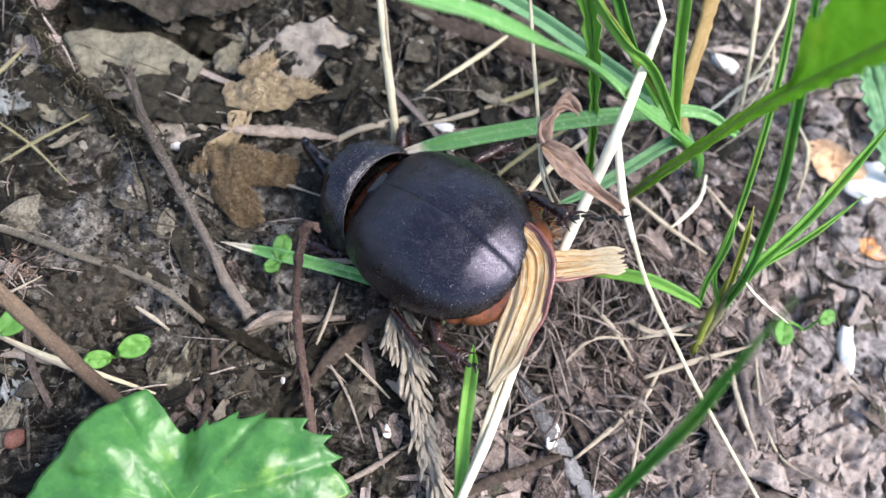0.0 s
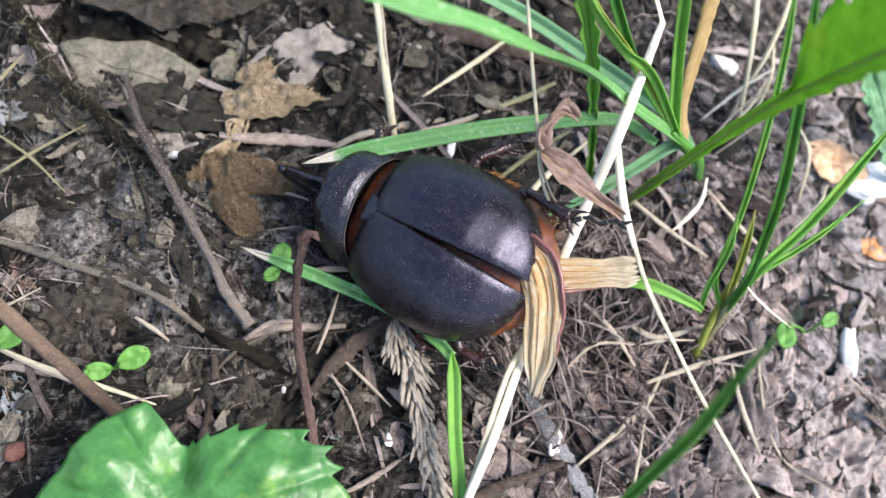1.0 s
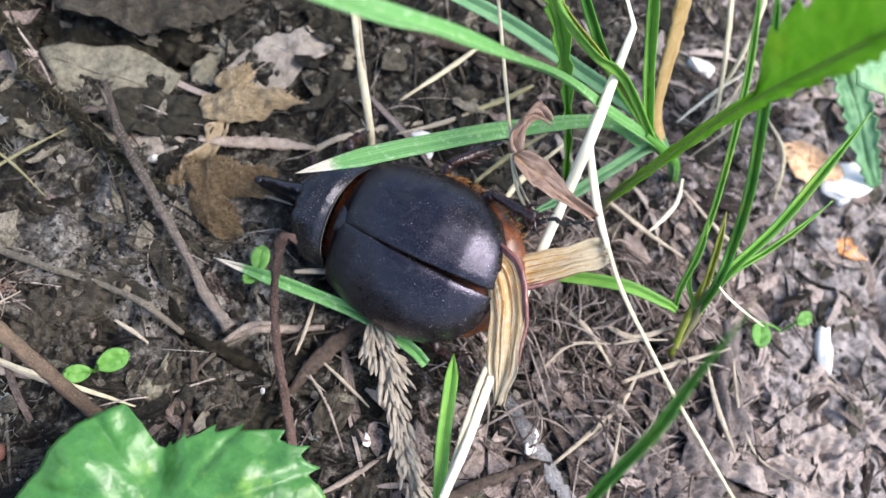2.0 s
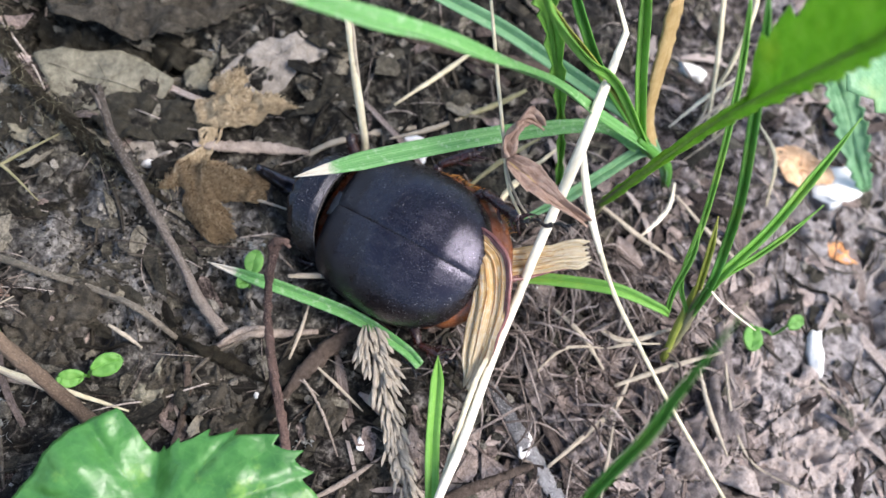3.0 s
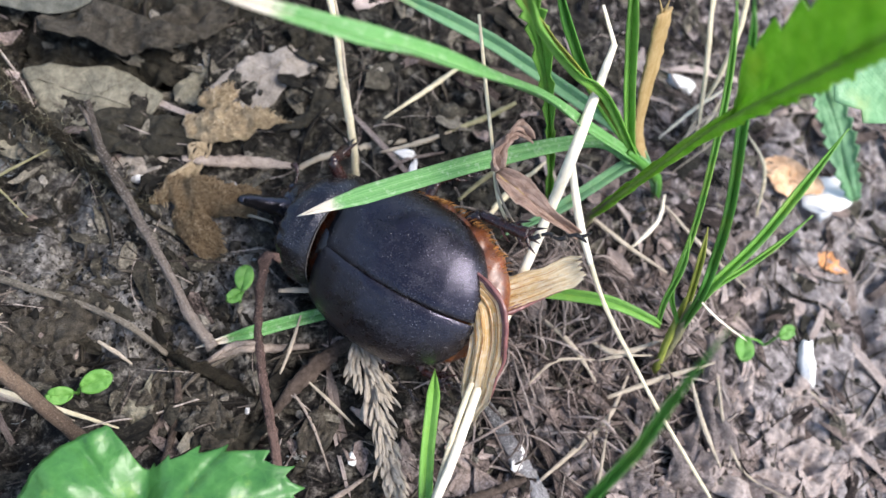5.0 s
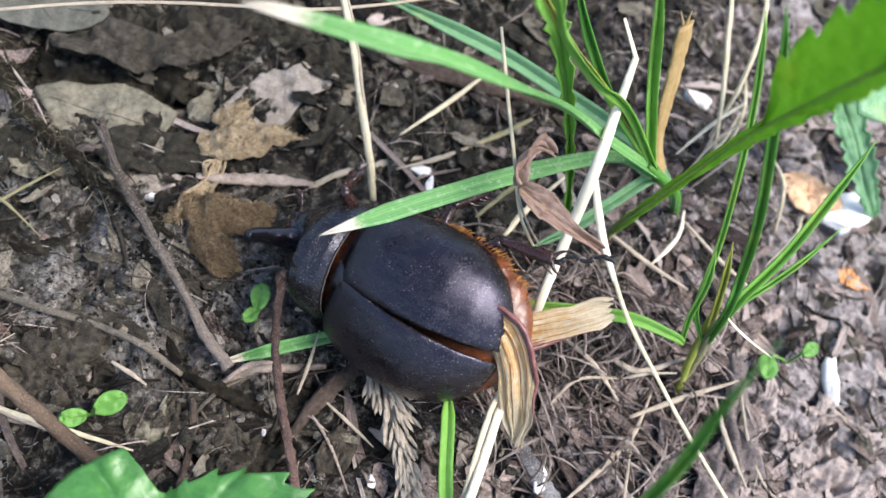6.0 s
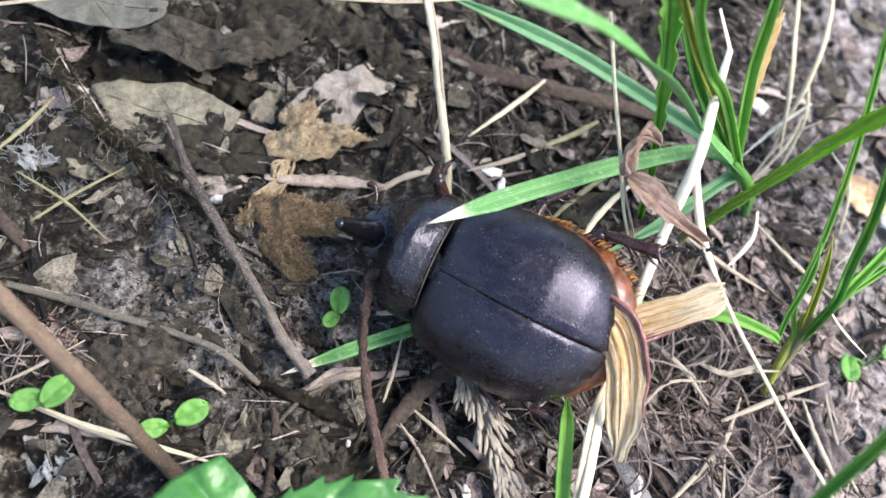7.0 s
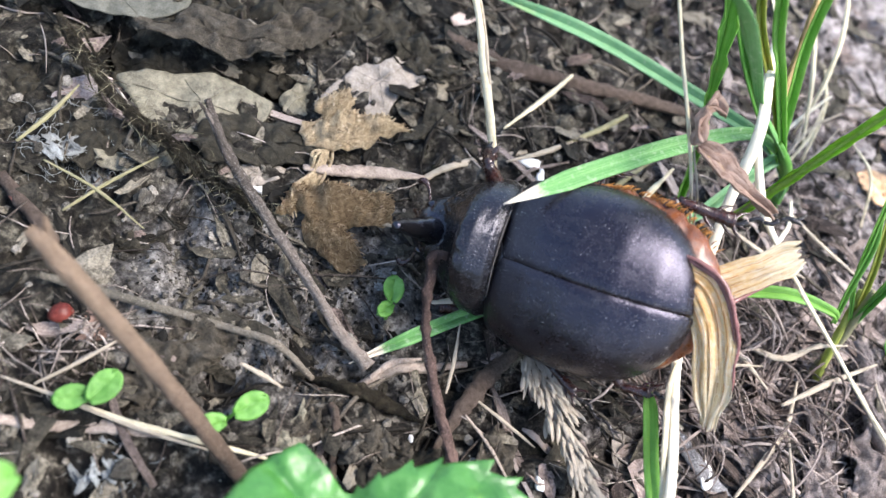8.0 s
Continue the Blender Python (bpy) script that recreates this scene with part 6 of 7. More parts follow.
def low_leaf():
    """Small leaf on a bent stalk close to the lens."""
    base = (-6.35, -2.75, ground_z(-6.35, -2.75))
    t = thing("weed_seedling", base, "small pale green leaf on a thin stalk", "weed", "seedlings")
    part("stem", Shape().tube([base, (-6.3, -2.7, 1.0), (-6.2, -2.5, 2.0)], [0.03, 0.025, 0.02], 7, 12), M_SPROUT, t)
    part("leaf_blade", Shape().leaf([(-6.2, -2.5, 2.0), (-6.08, -2.42, 2.05), (-5.95, -2.35, 2.03), (-5.85, -2.30, 1.98)], 0.17, lambda q: (math.sin(math.pi * (0.06 + 0.9 * q)) ** 0.7,) * 2, 0.2, 0.03, 0.02, 20, 6, (-0.2, -0.4, 1), 2.0, 0, 0.012, 5, 0.0), M_SPROUT, t)


low_leaf()


def weed_leaf():
    """Long toothed leaf rising past the tuft, with a strong pale rib."""
    base = (2.73, 0.73, 0.30)
    t = thing("weed_plant", (base[0], base[1], ground_z(base[0], base[1])), "tall weed with long bright green toothed leaves", "weed", "broad leaves")
    rib = [(2.70, 0.71, 0.35), (2.69, 0.52, 1.70), (2.63, 0.22, 3.50), (2.57, -0.05, 4.60), (2.46, -0.35, 5.60), (2.35, -0.60, 6.40), (2.34, -0.75, 7.00)]
    shape_of = lambda s: (0.12 + 0.92 * min(1, max(0, (s - 0.45) * 9)) ** 0.7 * min(1, (1.02 - s) * 4), 0.12 + (0.16 + 0.07 * ((s * 34) % 1.0)) * min(1, max(0, (s - 0.2) * 2)) * min(1, (1.02 - s) * 4))
    shape = Shape().leaf(rib, 0.5, shape_of, 0.10, 0.06, 0.016, 110, 12, (-0.3, -0.3, 0.85), 1.3, 0.3, 0.03, 13, 0.6)
    blade = part("leaf_blade", shape, M_LEAF_BIG, t)
    leaf_veins(blade, shape, M_VEIN, (52, 58, 64, 70, 76, 82, 88), 0.012, 0.008)
    part("midrib", Shape().tube([(x - 0.005, y - 0.01, z - 0.015) for x, y, z in rib], [0.05, 0.05, 0.045, 0.035, 0.03, 0.025, 0.02], 8, 50), M_RIB, t, "pale fleshy midrib")
    foot = (base[0], base[1], ground_z(base[0], base[1]) - 0.02)
    part("leaf_stalk", Shape().tube([foot, (base[0], base[1], 0.2), rib[0], rib[1]], [0.06, 0.06, 0.06, 0.05], 8, 16), M_STRAW_OLIVE, t)
    part("leaf_blade", Shape().leaf([(7.53, 1.18, -0.30), (7.11, 1.52, 0.20), (6.82, 2.08, 0.60), (6.46, 2.51, 1.00), (6.09, 2.72, 1.40)], 0.24, lambda s: (0.2 + 0.8 * math.sin(math.pi * min(1, s * 0.8 + 0.1)),) * 2, 0.25, 0.06, 0.016, 40, 8, (-0.3, -0.4, 0.8), 6.3, 0.5, 0.04, 12), M_LEAF_SOFT, t, "soft bluish lower leaf")
    part("leaf_blade", Shape().leaf([(8.70, 1.16, 0.00), (7.98, 1.36, 1.00), (6.85, 1.46, 2.00), (5.87, 1.63, 2.70), (5.33, 1.93, 3.00), (5.15, 2.10, 3.10)], 0.62, lambda s: (0.1 + 0.9 * math.sin(math.pi * min(1, max(0, s * 1.5 - 0.5))) ** 0.7,) * 2, 0.15, 0.08, 0.016, 40, 8, (-0.3, -0.3, 0.85), 7.3, 0.3, 0.04, 9), M_LEAF_SOFT, t, "pale bluish green leaf")


weed_leaf()


# ---- rhinoceros beetle, built round its own axes: x ahead, y to its left ----
BODY = (0, 0, 0.75)
NECK = (0.81, 0, 0.794)


def trunk(x, y, z):
    """The proportions of the hind body: a low, broad back that falls towards the tail."""
    return 1.015 * x, 1.03 * y, 0.75 + 0.849 * (z - 0.75) - 0.0924 * x


def front(x, y, z):
    """The proportions of the front shield and head."""
    return NECK[0] + 1.168 * (x - 0.78), 1.013 * y, NECK[2] + 1.112 * (z - 0.85)


def elytron(side):
    rows = []
    for i in range(41):
        s = (i / 40) ** 0.92
        x = 0.72 - 2.04 * s
        w = 0.80 + 0.15 * math.sin(math.pi * s / 0.84) if s < 0.42 else 0.95 * math.sqrt(max(0.0009, 1 - ((s - 0.42) / 0.582) ** 2.5))
        top = float(np.interp(s, [0, 0.06, 0.2, 0.4, 0.6, 0.8, 0.93, 1], [1.36, 1.45, 1.54, 1.58, 1.5, 1.28, 1.02, 0.80]))
        low = float(np.interp(s, [0, 0.4, 1], [0.85, 0.66, 0.62]))
        row = []
        for j in range(33):
            u = (j / 32) ** 1.3
            a = u * math.pi / 2
            y = w * math.sin(a) ** 0.9
            z = low + (top - low) * math.cos(a) ** 0.85
            z -= 0.022 * math.exp(-((y / 0.018) ** 2)) * min(1, s * 8)
            z += 0.005 * math.exp(-(((y - 0.085) / 0.03) ** 2)) * min(1, s * 8)
            z += 0.03 * math.exp(-(((x - 0.45) / 0.16) ** 2) - ((y - 0.62) / 0.16) ** 2)
            z += 0.006 * noise.noise((x * 3, y * 3, side))
            xx = x - 0.10 * max(0, 1 - s * 5) * (u ** 2) + 0.0
            row.append((xx, side * (y + 0.008), z))
        rows.append(row)
    return Shape().sheet(rows, 0.045 * side).shaped(trunk)


def pronotum():
    rows = []
    for i in range(61):
        s = i / 60
        x = 0.76 + 0.86 * s
        w = float(np.interp(s, [0, 0.12, 0.35, 0.6, 0.85, 1], [0.75, 0.80, 0.78, 0.67, 0.48, 0.35]))
        top = float(np.interp(s, [0, 0.08, 0.28, 0.42, 0.52, 0.7, 0.85, 1], [1.33, 1.41, 1.49, 1.45, 1.29, 1.08, 0.97, 0.9]))
        low = float(np.interp(s, [0, 1], [0.62, 0.55]))
        row = []
        for j in range(-48, 49):
            u = j / 48
            a = abs(u) * math.pi / 2
            y = w * math.sin(a) ** 0.92 * (1 if u > 0 else -1)
            hollow = 0.15 * math.exp(-(((s - 0.72) / 0.2) ** 2) - (y / 0.3) ** 2)
            knob = 0.05 * math.exp(-(((s - 0.42) / 0.1) ** 2)) * (math.exp(-(((abs(y) - 0.2) / 0.1) ** 2)) + math.exp(-((y / 0.08) ** 2)))
            z = low + (top - low) * math.cos(a) ** 0.95 - hollow + knob + 0.008 * noise.noise((x * 5, y * 5, 3)) + 0.032 * noise.noise((x * 19, y * 19, 1)) * min(1, max(0.16, s * 2.4 - 0.8)) + 0.014 * noise.noise((x * 38, y * 38, 2)) * min(1, max(0.3, s * 2))
            row.append((x - 0.16 * abs(u) ** 2.5 * s + 0.05 * abs(u) ** 3 * (1 - s), y, z))
        rows.append(row)
    return rows


def ring_body(stops, rings, seg=0.0, count=6, sides=28):
    """A body from stops of (x, half width, bottom, top), with joints."""
    t = np.array(stops, float)
    rows = []
    for k in range(rings + 1):
        x = t[0, 0] + (t[-1, 0] - t[0, 0]) * k / rings
        w, lo, hi = (float(np.interp(-x, -t[:, 0], t[:, c])) for c in (1, 2, 3))
        g = 1 - seg * abs(math.cos(math.pi * count * k / rings)) ** 10
        c, h = (lo + hi) / 2, (hi - lo) / 2
        rows.append([(x, w * g * math.cos(2 * math.pi * j / sides), c + h * g * math.sin(2 * math.pi * j / sides)) for j in range(sides)])
    return Shape().grid(rows, True)


# rest lines of the hind wings, from the root to the tip, and the points about which they turn
WING_LEFT = [(-0.98, -0.36, 0.90), (-1.32, -0.30, 0.95), (-1.56, -0.02, 0.94), (-1.72, 0.38, 0.90), (-1.84, 0.80, 0.79), (-1.90, 1.19, 0.65)]
WING_RIGHT = [(-1.12, -0.08, 0.76), (-1.45, -0.34, 0.70), (-1.85, -0.66, 0.57), (-2.28, -1.03, 0.38)]
WING_LEFT_ROOT, WING_RIGHT_ROOT = (-1.08, 0.08, 0.97), (-1.10, -0.25, 0.87)


def wing(line, widths, seed):
    """Crumpled hind wing, pleated along its length, with a torn end."""
    pts = [Vector(p) for p in smooth_line(line, 48)]
    rows = []
    for k, p in enumerate(pts):
        d = (pts[min(k + 1, 48)] - pts[max(k - 1, 0)]).normalized()
        across = d.cross(Vector((0.0, 0.1, 1))).normalized()
        up = across.cross(d)
        s = k / 48
        w = float(np.interp(s, np.linspace(0, 1, len(widths)), widths))
        row = []
        for j in range(73):
            u = j / 72 - 0.5
            pleat = (0.05 * noise.noise((u * 8 + 1.2 * s, s * 1.3, seed)) + 0.012 * noise.noise((u * 26, s * 2.4, seed + 3))) * (0.5 + 0.6 * s)
            edge = 0.12 * noise.noise((s * 6, seed, u)) * s
            torn = d * (0.10 * noise.noise((u * 9, seed, 4.0)) * s ** 6)
            row.append(p + torn + across * (u * w + edge * u) + up * (pleat + 0.06 * noise.noise((s * 3.2, u * 2.5, seed)) + 0.018 * noise.noise((s * 8, u * 9, seed)) + 0.008 * noise.noise((s * 26, u * 14, seed))))
        rows.append(row)
    return rows, Shape().sheet(rows, 0.006)


def beetle_leg(body, hip, knee, ankle, claw, thick):
    """One leg as a moving part: thigh, with shin, foot and claws under it."""
    hip, knee, ankle, claw = (Vector(p) for p in (hip, knee, ankle, claw))
    leg = part("leg", Shape().tube([hip, hip.lerp(knee, 0.5), knee], [thick * 0.9, thick * 1.25, thick * 0.75], 10, 16, 0.1, hip.x), M_LEG, body, "", hip)
    s = Shape().tube([knee, knee.lerp(ankle, 0.25), knee.lerp(ankle, 0.7), ankle], [thick * 0.6, thick * 0.75, thick * 0.85, thick * 1.05], 10, 18, 0.25, knee.y)
    part("shin", s, M_LEG, leg, "dark reddish spined shin")
    d = (ankle - knee).normalized()
    side = d.cross(Vector((0, 0, 1))).normalized()
    for k, (u, sg) in enumerate(((0.45, 1), (0.65, -1), (0.8, 1), (0.98, 1), (0.98, -1), (0.97, 0.2))):
        p = knee.lerp(ankle, u)
        part("spine", Shape().tube([p, p + side * sg * thick * 1.2 + d * thick * 0.8, p + side * sg * thick * 2.0 + d * thick * 2.3], [thick * 0.4, thick * 0.26, 0.004], 6, 6), M_LEG, leg)
    for k in range(4):
        a, b = ankle.lerp(claw, k / 4.6), ankle.lerp(claw, (k + 0.9) / 4.6)
        wob = side * thick * 0.35 * (-1) ** k
        part("foot_joint", Shape().tube([a + wob * 0.4, a.lerp(b, 0.6) + wob, b], [thick * 0.24, thick * 0.33, thick * 0.42], 7, 8), M_TARSUS, leg)
    a = ankle.lerp(claw, 3.9 / 4.6)
    for sg in (1, -1):
        part("claw", Shape().tube([a, a.lerp(claw, 0.6) + side * sg * thick * 0.4, claw + side * sg * thick * 0.8], [thick * 0.3, thick * 0.22, 0.005], 6, 8), M_TARSUS, leg)
    return leg


def beetle():
    b = thing("rhinoceros_beetle", BODY, "dark brown-black rhinoceros beetle with half-open wing cases", "beetle")
    p = {"body": b}
    part("abdomen", ring_body([(0.7, 0.5, 0.15, 1.1), (0.4, 0.82, 0.1, 1.15), (-0.3, 0.97, 0.06, 1.1), (-0.9, 0.90, 0.06, 0.92), (-1.25, 0.70, 0.10, 0.80), (-1.45, 0.44, 0.16, 0.70), (-1.54, 0.22, 0.26, 0.60), (-1.57, 0.05, 0.36, 0.50)], 60, 0.05, 8).shaped(lambda x, y, z: trunk(x, y - 0.08, z)), M_RED, b, "ringed reddish-brown abdomen")
    part("thorax", ring_body([(1.45, 0.35, 0.35, 0.8), (1.1, 0.57, 0.2, 0.97), (0.95, 0.67, 0.2, 1.24), (0.85, 0.70, 0.2, 1.28), (0.6, 0.71, 0.2, 1.29), (0.3, 0.6, 0.2, 1.1)], 30, 0.0).shaped(trunk), M_MEMBRANE, b, "reddish membrane between shield and wing cases")
    for side, key in ((1, "left"), (-1, "right")):
        hinge = (0.58, side * 0.4, 1.2)
        p[key] = part("elytron", elytron(side), M_SHELL, b, "smooth waxy dark wing case", hinge)
        edge = [(0.5, side * 0.86, 0.79), (0.0, side * 0.955, 0.69), (-0.5, side * 0.90, 0.655), (-0.95, side * 0.70, 0.64), (-1.22, side * 0.40, 0.63), (-1.31, side * 0.06, 0.70)]
        part("elytron_rim", Shape().tube(edge, [0.018, 0.02, 0.02, 0.02, 0.02, 0.012], 6, 40).shaped(trunk), M_HORN, p[key])
    s = Shape()
    s.grid([[(0.78 - 0.30 * i / 8, (0.17 * (1 - i / 8) ** 0.8 + 0.004) * math.cos(math.pi * j / 8), 1.39 + 0.012 * i - 0.0 + 0.04 * math.sin(math.pi * j / 8) * (1 - i / 9)) for j in range(9)] for i in range(9)])
    part("scutellum", s.shaped(trunk), M_SHIELD, b)
    # front shield with the head and horn
    rows = pronotum()
    shield = part("pronotum", Shape().sheet(rows, 0.05).shaped(front), M_SHIELD, b, "rough black front shield", NECK)
    p["shield"] = shield
    back = rows[0]
    part("pronotum_rim", Shape().tube([(q[0] - 0.005, q[1], q[2] + 0.004) for q in back[4:94:8]], 0.006, 6, 60).shaped(front), M_RIM, shield, "pale line along the rear edge")
    part("front_rim", Shape().tube([(q[0] + 0.004, q[1], q[2] + 0.006) for q in rows[-2][6:92:8]], 0.012, 6, 60).shaped(front), M_LEG, shield, "thin brown front edge")
    part("pronotum_belly", ring_body([(1.58, 0.36, 0.5, 0.9), (1.3, 0.58, 0.3, 0.95), (0.95, 0.76, 0.25, 1.05), (0.8, 0.72, 0.3, 1.0)], 20).shaped(front), M_SHIELD, shield)
    part("head", Shape().lump((1.50, 0, 0.72), 0.30, 4.0, (0.9, 0.95, 0.75), 0, 0.12, 14, 22).shaped(front), M_HORN, shield, "glossy black head")
    part("horn", Shape().tube([(1.66, 0, 0.80), (1.76, 0, 1.00), (1.84, 0, 1.20), (1.885, 0, 1.38), (1.88, 0, 1.51)], [0.18, 0.13, 0.10, 0.078, 0.045], 14, 30, 0.06), M_HORN, shield, "curved polished black horn")
    for sg in (1, -1):
        part("eye", Shape().lump((1.60, sg * 0.27, 0.74), 0.075, 1.0, (1, 0.8, 1), 0, 0.0, 8, 12).shaped(front), M_HORN, shield)
        part("mouth_bristle", Shape().tube([(1.74, sg * 0.1, 0.6), (1.84, sg * 0.14, 0.5), (1.86, sg * 0.1, 0.42)], [0.035, 0.025, 0.008], 6, 8).shaped(front), M_LEG, shield)
        part("antenna", Shape().tube([(1.66, sg * 0.25, 0.64), (1.72, sg * 0.42, 0.6), (1.80, sg * 0.5, 0.58), (1.86, sg * 0.47, 0.56)], [0.02, 0.018, 0.04, 0.03], 7, 14).shaped(front), M_LEG, shield)
    # hind wings
    for key, line, widths, seed, pivot, lead in (
            ("wing_left", WING_LEFT, [0.44, 0.48, 0.47, 0.43, 0.36, 0.15], 2.0, WING_LEFT_ROOT, (0, 6)),
            ("wing_right", WING_RIGHT, [0.32, 0.40, 0.41, 0.39, 0.37, 0.30], 6.0, WING_RIGHT_ROOT, (72, 64))):
        rows, skin = wing(line, widths, seed)
        p[key] = part("hind_wing", skin, M_WING, b, "folded amber membrane wing", pivot)
        part("wing_rib", Shape().tube([r[lead[0]] for r in rows[::5]], [0.012, 0.026, 0.032, 0.032, 0.03, 0.026, 0.018, 0.010, 0.006], 8, 40, 0.5), M_COSTA, p[key], "reddish leading rib")
        part("wing_rib", Shape().tube([r[lead[1]] for r in rows[:26:5]], [0.02, 0.025, 0.025, 0.02, 0.015, 0.006], 8, 30, 0.4), M_COSTA, p[key])
        for j in (16, 29, 44, 57):
            part("wing_vein", Shape().tube([Vector(r[j]) + Vector((0, 0, 0.006)) for r in rows[::5]], [0.007] * 6 + [0.005, 0.004, 0.003], 5, 30), M_WING_VEIN, p[key])
    # legs
    p["hind_right"] = beetle_leg(b, (-0.4, -0.72, 0.5), (-0.70, -1.10, 0.82), (-1.32, -1.10, 0.98), (-1.97, -1.36, 1.28), 0.085)
    p["mid_right"] = beetle_leg(b, (0.1, -0.5, 0.4), (0.05, -1.18, 0.60), (-0.15, -1.55, 0.35), (-0.29, -1.95, 0.0), 0.085)
    beetle_leg(b, (0.95, -0.4, 0.45), (1.20, -0.90, 1.02), (1.36, -1.0, 0.5), (1.5, -1.1, 0.2), 0.085)
    beetle_leg(b, (-0.4, 0.6, 0.36), (-0.85, 1.05, 0.36), (-1.15, 1.03, 0.3), (-1.42, 1.01, 0.22), 0.075)
    p["mid_left"] = beetle_leg(b, (0.15, 0.5, 0.25), (0.12, 1.02, 0.45), (-0.40, 1.33, 0.40), (-0.96, 1.65, 0.28), 0.06)
    beetle_leg(b, (0.95, 0.4, 0.3), (1.05, 0.82, 0.36), (1.42, 0.9, 0.4), (1.62, 1.08, 0.45), 0.075)
    # tawny fringe of hair along the flanks
    s = Shape()
    for k in range(120):
        x = 0.5 - 1.85 * rng.random()
        w = float(np.interp(-x, [-0.5, 0.3, 0.9, 1.25, 1.4], [0.86, 1.03, 0.97, 0.78, 0.62]))
        q = Vector((x, -w, 0.6 + rng.uniform(-0.08, 0.1)))
        out = Vector((-0.4 + rng.uniform(-0.4, 0.3), -1, rng.uniform(-0.3, 0.4))).normalized()
        s.tube([q, q + out * 0.04, q + out * rng.uniform(0.05, 0.09) + Vector((-0.03, 0, -0.03))], [0.006, 0.005, 0.001], 4, 3)
    part("hair_fringe", s.shaped(trunk), M_FUR, b, "short tawny hairs")
    return p


BEETLE = beetle()

# seconds, place of the body's centre, then roll, pitch and turn in degrees
BEETLE_ROWS = [
    (0, -0.322, -0.116, 0.980, -4.6, 23.3, 136.2),
    (0.5, -0.329, -0.224, 1.010, -20.3, 18.2, 139.7),
    (1, -0.319, -0.167, 1.005, -22.3, 16.4, 143.3),
    (1.5, -0.356, -0.186, 0.968, -30.5, 16.9, 141.9),
    (2, -0.343, -0.141, 0.788, -29.3, 18.3, 142.5),
    (3.5, -0.351, 0.158, 0.636, -17.6, 23.6, 138.6),
    (4, -0.313, -0.039, 0.668, -29.7, 18.6, 141.9),
    (4.5, -0.340, -0.161, 0.816, -36.4, 17.7, 138.6),
    (6, -0.430, -0.435, 1.005, -40.1, 12.8, 141.2),
    (6.5, -0.460, -0.516, 1.065, -41.5, 15.6, 142.7),
    (7, -0.463, -0.451, 1.150, -34.4, 11.0, 141.8),
    (7.5, -0.425, -0.598, 1.084, -47.7, 16.0, 144.9),
    (8, -0.452, -0.485, 1.246, -43.3, 20.6, 142.0),
]
# seconds, opening of the wing cases, nod and turn of the front shield
FLUTTER = [
    (0.0, 0, 12, 1), (0.5, 0.5, 9, 2), (1.0, 2.5, 11, 3), (1.5, 3.8, 8, 1), (2.0, 1.5, 7, 1), (3.5, 0, 6, 4), (4.0, 0, 4, 1),
    (4.5, 0, 4, 1), (6.0, 2.3, 4, 3), (6.5, 1.8, 0, 0), (7.0, 0.6, -2, 2), (7.5, 1.0, -4, 2), (8.0, 0.4, -4, 1),
]
# seconds and the tip of each hind wing
WING_LEFT_TIPS = [
    (0, (0.22, -2.11, 1.02)), (0.5, (0.51, -2.24, 0.92)), (1, (0.80, -2.06, 0.81)),
    (1.5, (0.76, -2.10, 0.75)), (2, (0.66, -2.15, 0.75)), (3.5, (0.36, -1.79, 0.54)),
    (4, (0.51, -2.11, 0.67)), (4.5, (0.41, -2.11, 0.44)), (6, (0.85, -2.16, 0.47)), (6.5, (0.93, -2.20, 0.63)),
    (7, (0.76, -2.32, 0.73)), (7.5, (0.95, -2.34, 0.70)), (8, (0.82, -2.24, 0.93)),
]
WING_RIGHT_TIPS = [
    (0, (2.01, -0.64, 1.29)), (0.5, (2.03, -0.87, 1.45)), (1, (2.08, -0.78, 1.47)),
    (1.5, (1.91, -1.13, 1.81)), (2, (1.99, -0.57, 1.68)), (3.5, (1.98, -0.39, 1.26)),
    (4, (2.02, -0.23, 1.34)), (4.5, (1.94, -0.37, 1.41)), (6, (1.93, -0.88, 1.61)), (6.5, (1.87, -0.84, 1.82)),
    (7, (1.90, -0.87, 1.91)), (7.5, (1.87, -1.05, 2.04)), (8, (1.82, -0.84, 2.16)),
]
# seconds and the tip of the blade that slips over the shield
OVER_TIPS = [
    (0.0, (-0.77, 1.03, 0.75)), (0.5, (-1.73, 0.91, 0.85)), (1.0, (-1.89, 0.90, 0.95)), (1.5, (-1.88, 0.83, 1.30)), (2.0, (-1.73, 0.42, 1.80)),
    (3.5, (-1.67, 0.40, 1.85)), (4.0, (-1.63, 0.20, 1.85)), (4.5, (-1.56, 0.09, 1.90)), (6.0, (-1.51, 0.02, 1.95)), (6.5, (-1.50, -0.04, 1.95)),
    (7.0, (-1.43, 0.08, 1.95)), (7.5, (-1.46, -0.10, 1.95)), (8.0, (-1.41, -0.01, 1.95)),
]
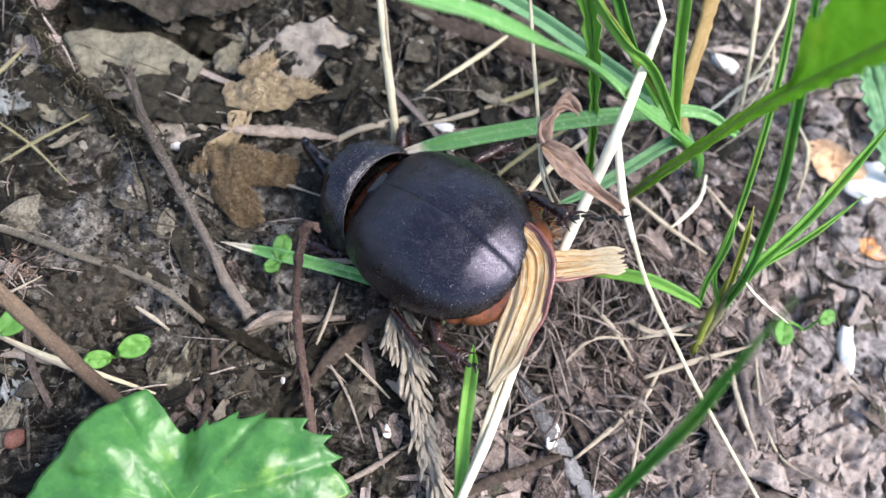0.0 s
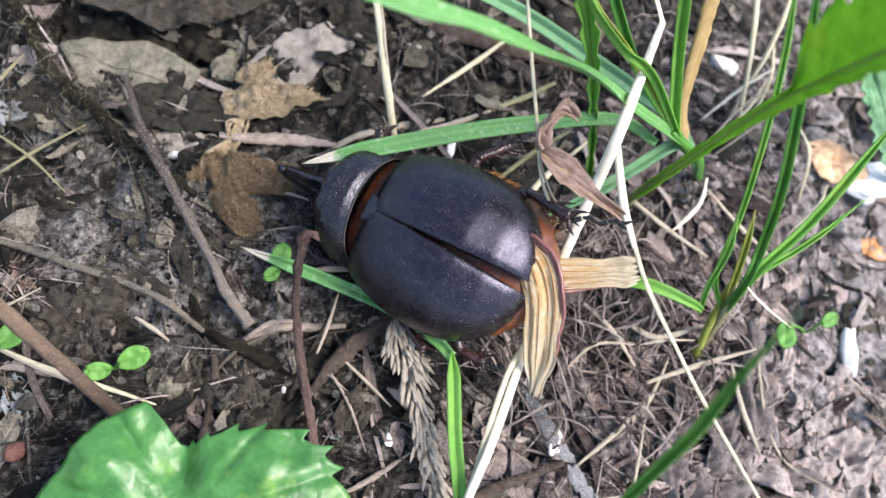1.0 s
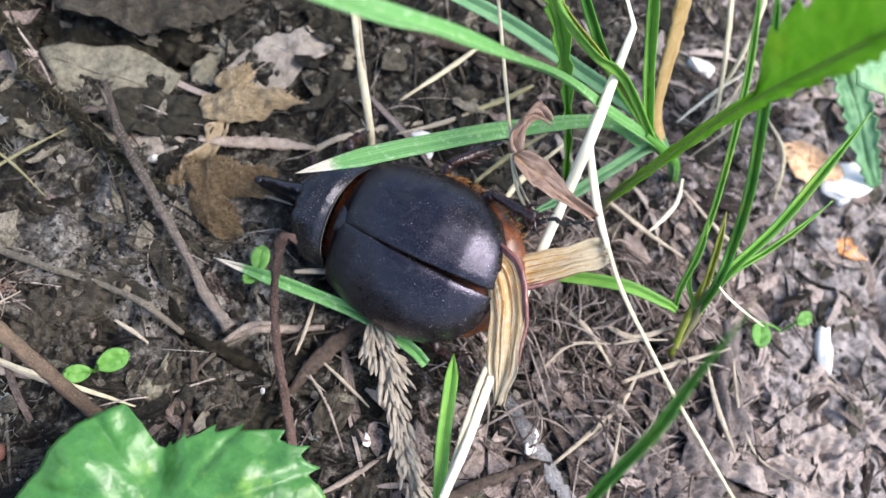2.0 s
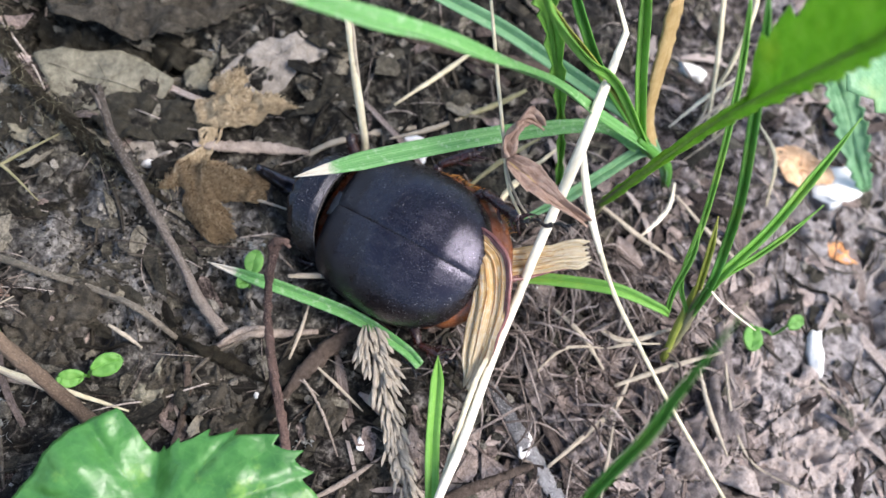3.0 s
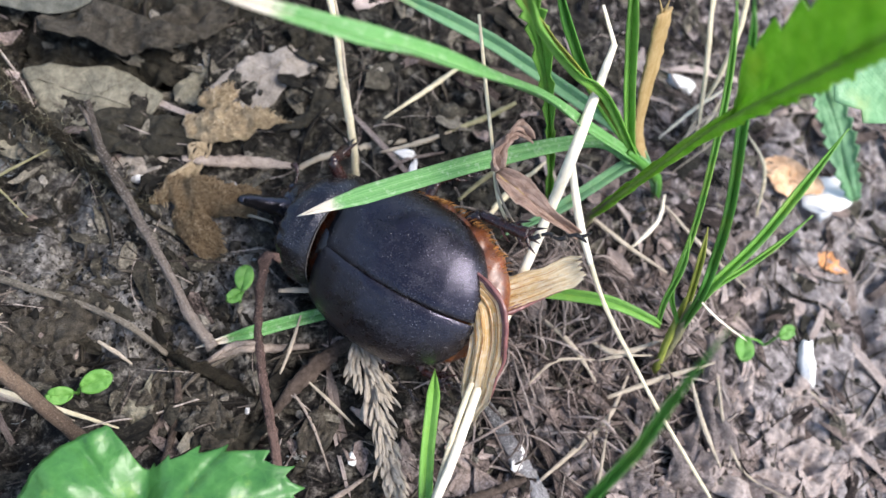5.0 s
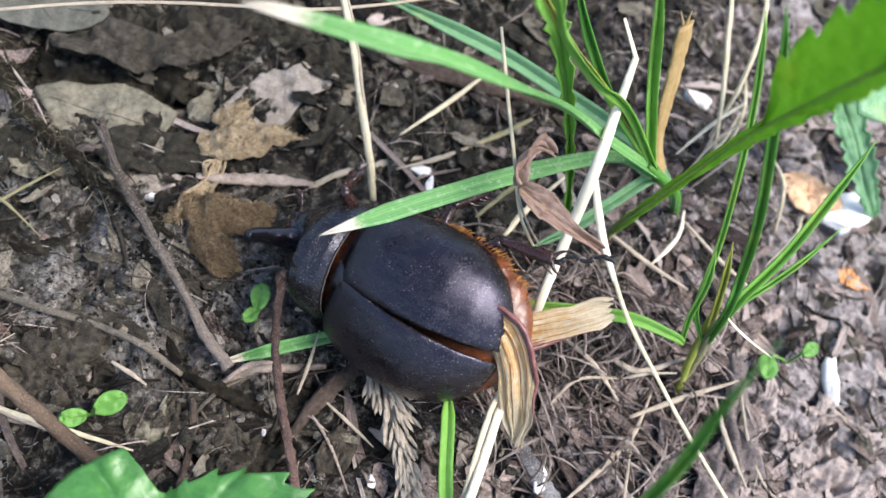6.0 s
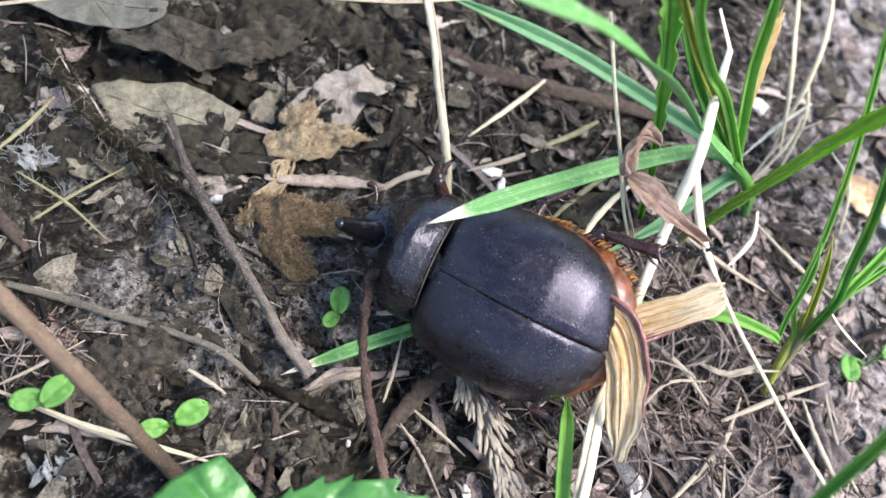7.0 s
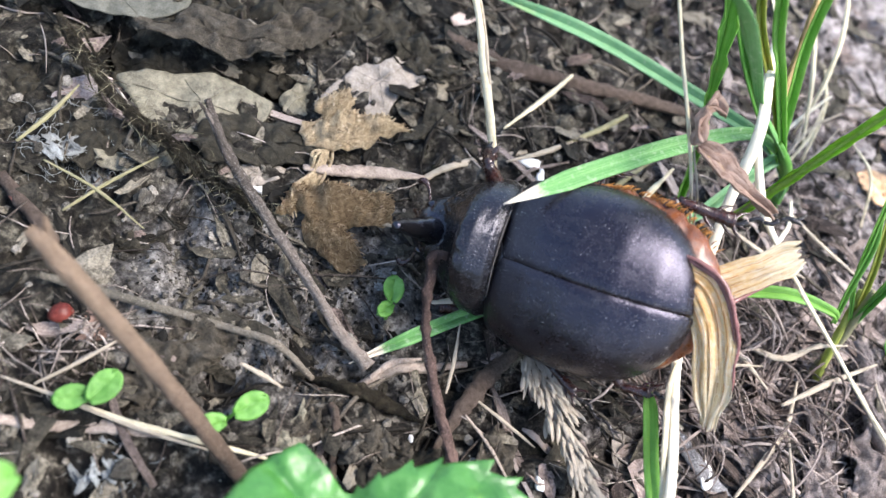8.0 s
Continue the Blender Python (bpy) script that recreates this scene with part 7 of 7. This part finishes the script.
# seconds, kink and tip of the bent blade's upper length
BENT_ROWS = [
    (0.0, (-0.10, -1.12, 0.40), (-2.54, -0.09, 0.12)), (0.5, (-0.15, -1.32, 0.45), (-2.59, -0.01, 0.12)), (1.0, (-0.10, -1.53, 0.55), (-2.67, 0.11, 0.12)),
    (1.5, (-0.10, -1.53, 0.50), (-2.80, 0.08, 0.12)), (2.0, (-0.13, -1.60, 0.50), (-2.79, 0.03, 0.12)), (3.5, (-0.10, -1.47, 0.50), (-2.61, -0.05, 0.12)),
    (4.0, (0.35, -0.69, 0.30), (-2.71, -0.67, 0.05)), (4.5, (0.28, -0.56, 0.30), (-2.71, -0.91, 0.02)), (6.0, (0.27, -0.67, 0.30), (-2.62, -0.85, 0.00)),
    (6.5, (0.16, -0.48, 0.30), (-2.68, -0.84, 0.00)), (7.0, (0.14, -0.40, 0.30), (-2.66, -0.84, 0.00)), (7.5, (0.26, -0.39, 0.30), (-2.69, -0.87, 0.00)),
    (8.0, (0.26, -0.27, 0.30), (-2.78, -0.85, 0.00)),
]
# seconds and the top of the bent blade's lower length
BENT_TOPS = [
    (0.0, (0.18, -1.48, 0.60)), (0.5, (0.16, -1.49, 0.60)), (1.0, (-0.11, -1.54, 0.60)), (1.5, (0.14, -1.61, 0.60)), (2.0, (0.19, -1.60, 0.60)),
    (3.5, (0.04, -1.57, 0.60)), (4.0, (0.16, -1.59, 0.60)), (4.5, (0.20, -1.45, 0.60)), (6.0, (0.06, -1.55, 0.60)), (6.5, (0.19, -1.69, 0.60)),
    (7.0, (0.36, -1.52, 0.60)), (7.5, (0.47, -1.69, 0.60)), (8.0, (0.51, -1.52, 0.60)),
]


def aimed(ob, rest_root, rest_tip, root, tip):
    """The pose, in its thing's space, that carries a stiff blade from its rest line to a line from root towards tip."""
    rest = Vector(rest_tip) - Vector(rest_root)
    turn = rest.rotation_difference(Vector(tip) - Vector(root))
    base = ob.parent["base"]
    return Matrix.LocRotScale([CM * (p - q) for p, q in zip(root, base)], turn, None)


# where the feet keep their hold while the body rocks, and the claw at rest
HOLDS = {"hind_right": ((1.68, -0.48, 2.30), (-1.97, -1.36, 1.28)), "mid_right": ((1.06, 1.25, 1.00), (-0.29, -1.95, 0.0)), "mid_left": ((-0.05, -2.10, 0.55), (-0.96, 1.65, 0.28))}


def motions():
    bodies = [(t, pose(CM * x, CM * y, CM * z, rx, ry, rz)) for t, x, y, z, rx, ry, rz in BEETLE_ROWS]
    walk(BEETLE["body"], bodies)
    for key, sign in (("left", -1), ("right", 1)):
        ob = BEETLE[key]
        walk(ob, [(row[0], pose(*ob.location, 0, 0, sign * row[1])) for row in FLUTTER])
    ob = BEETLE["shield"]
    place = ob.location.copy()
    walk(ob, [(row[0], pose(place.x + CM * 0.004 * row[2], place.y, place.z, 0, row[2], row[3])) for row in FLUTTER])
    # limbs and wings turn about their roots so that their ends reach the places given
    reaches = [(key, claw, [grip] * len(bodies)) for key, (grip, claw) in HOLDS.items()]
    reaches += [("wing_left", WING_LEFT[-1], [tip for t, tip in WING_LEFT_TIPS]), ("wing_right", WING_RIGHT[-1], [tip for t, tip in WING_RIGHT_TIPS])]
    for key, end, goals in reaches:
        ob = BEETLE[key]
        root = ob.location.copy()
        rest = (Vector(end) - Vector(BODY)) * CM - root
        rows = []
        for (t, m), goal in zip(bodies, goals):
            aim = m.inverted() @ (Vector(goal) * CM) - root
            rows.append((t, Matrix.LocRotScale(root, rest.rotation_difference(aim), None)))
        walk(ob, rows)
    rest = OVER_TIPS[-1][1]
    rows = []
    for t, tip in OVER_TIPS:
        slack = (Vector(tip) - Vector(NODE)).length - (Vector(rest) - Vector(NODE)).length
        root = Vector(NODE) + (Vector(tip) - Vector(NODE)).normalized() * slack
        rows.append((t, aimed(OVER, NODE, rest, root, tip)))
    walk(OVER, rows)
    walk(BENT_TIP, [(t, aimed(BENT_TIP, KINK, BENT_ROWS[2][2], kink, tip)) for t, kink, tip in BENT_ROWS])
    foot = tuple(BENT_LOW["base"])
    walk(BENT_LOW, [(t, aimed(BENT_LOW, foot, BENT_TOPS[0][1], foot, top)) for t, top in BENT_TOPS])


motions()
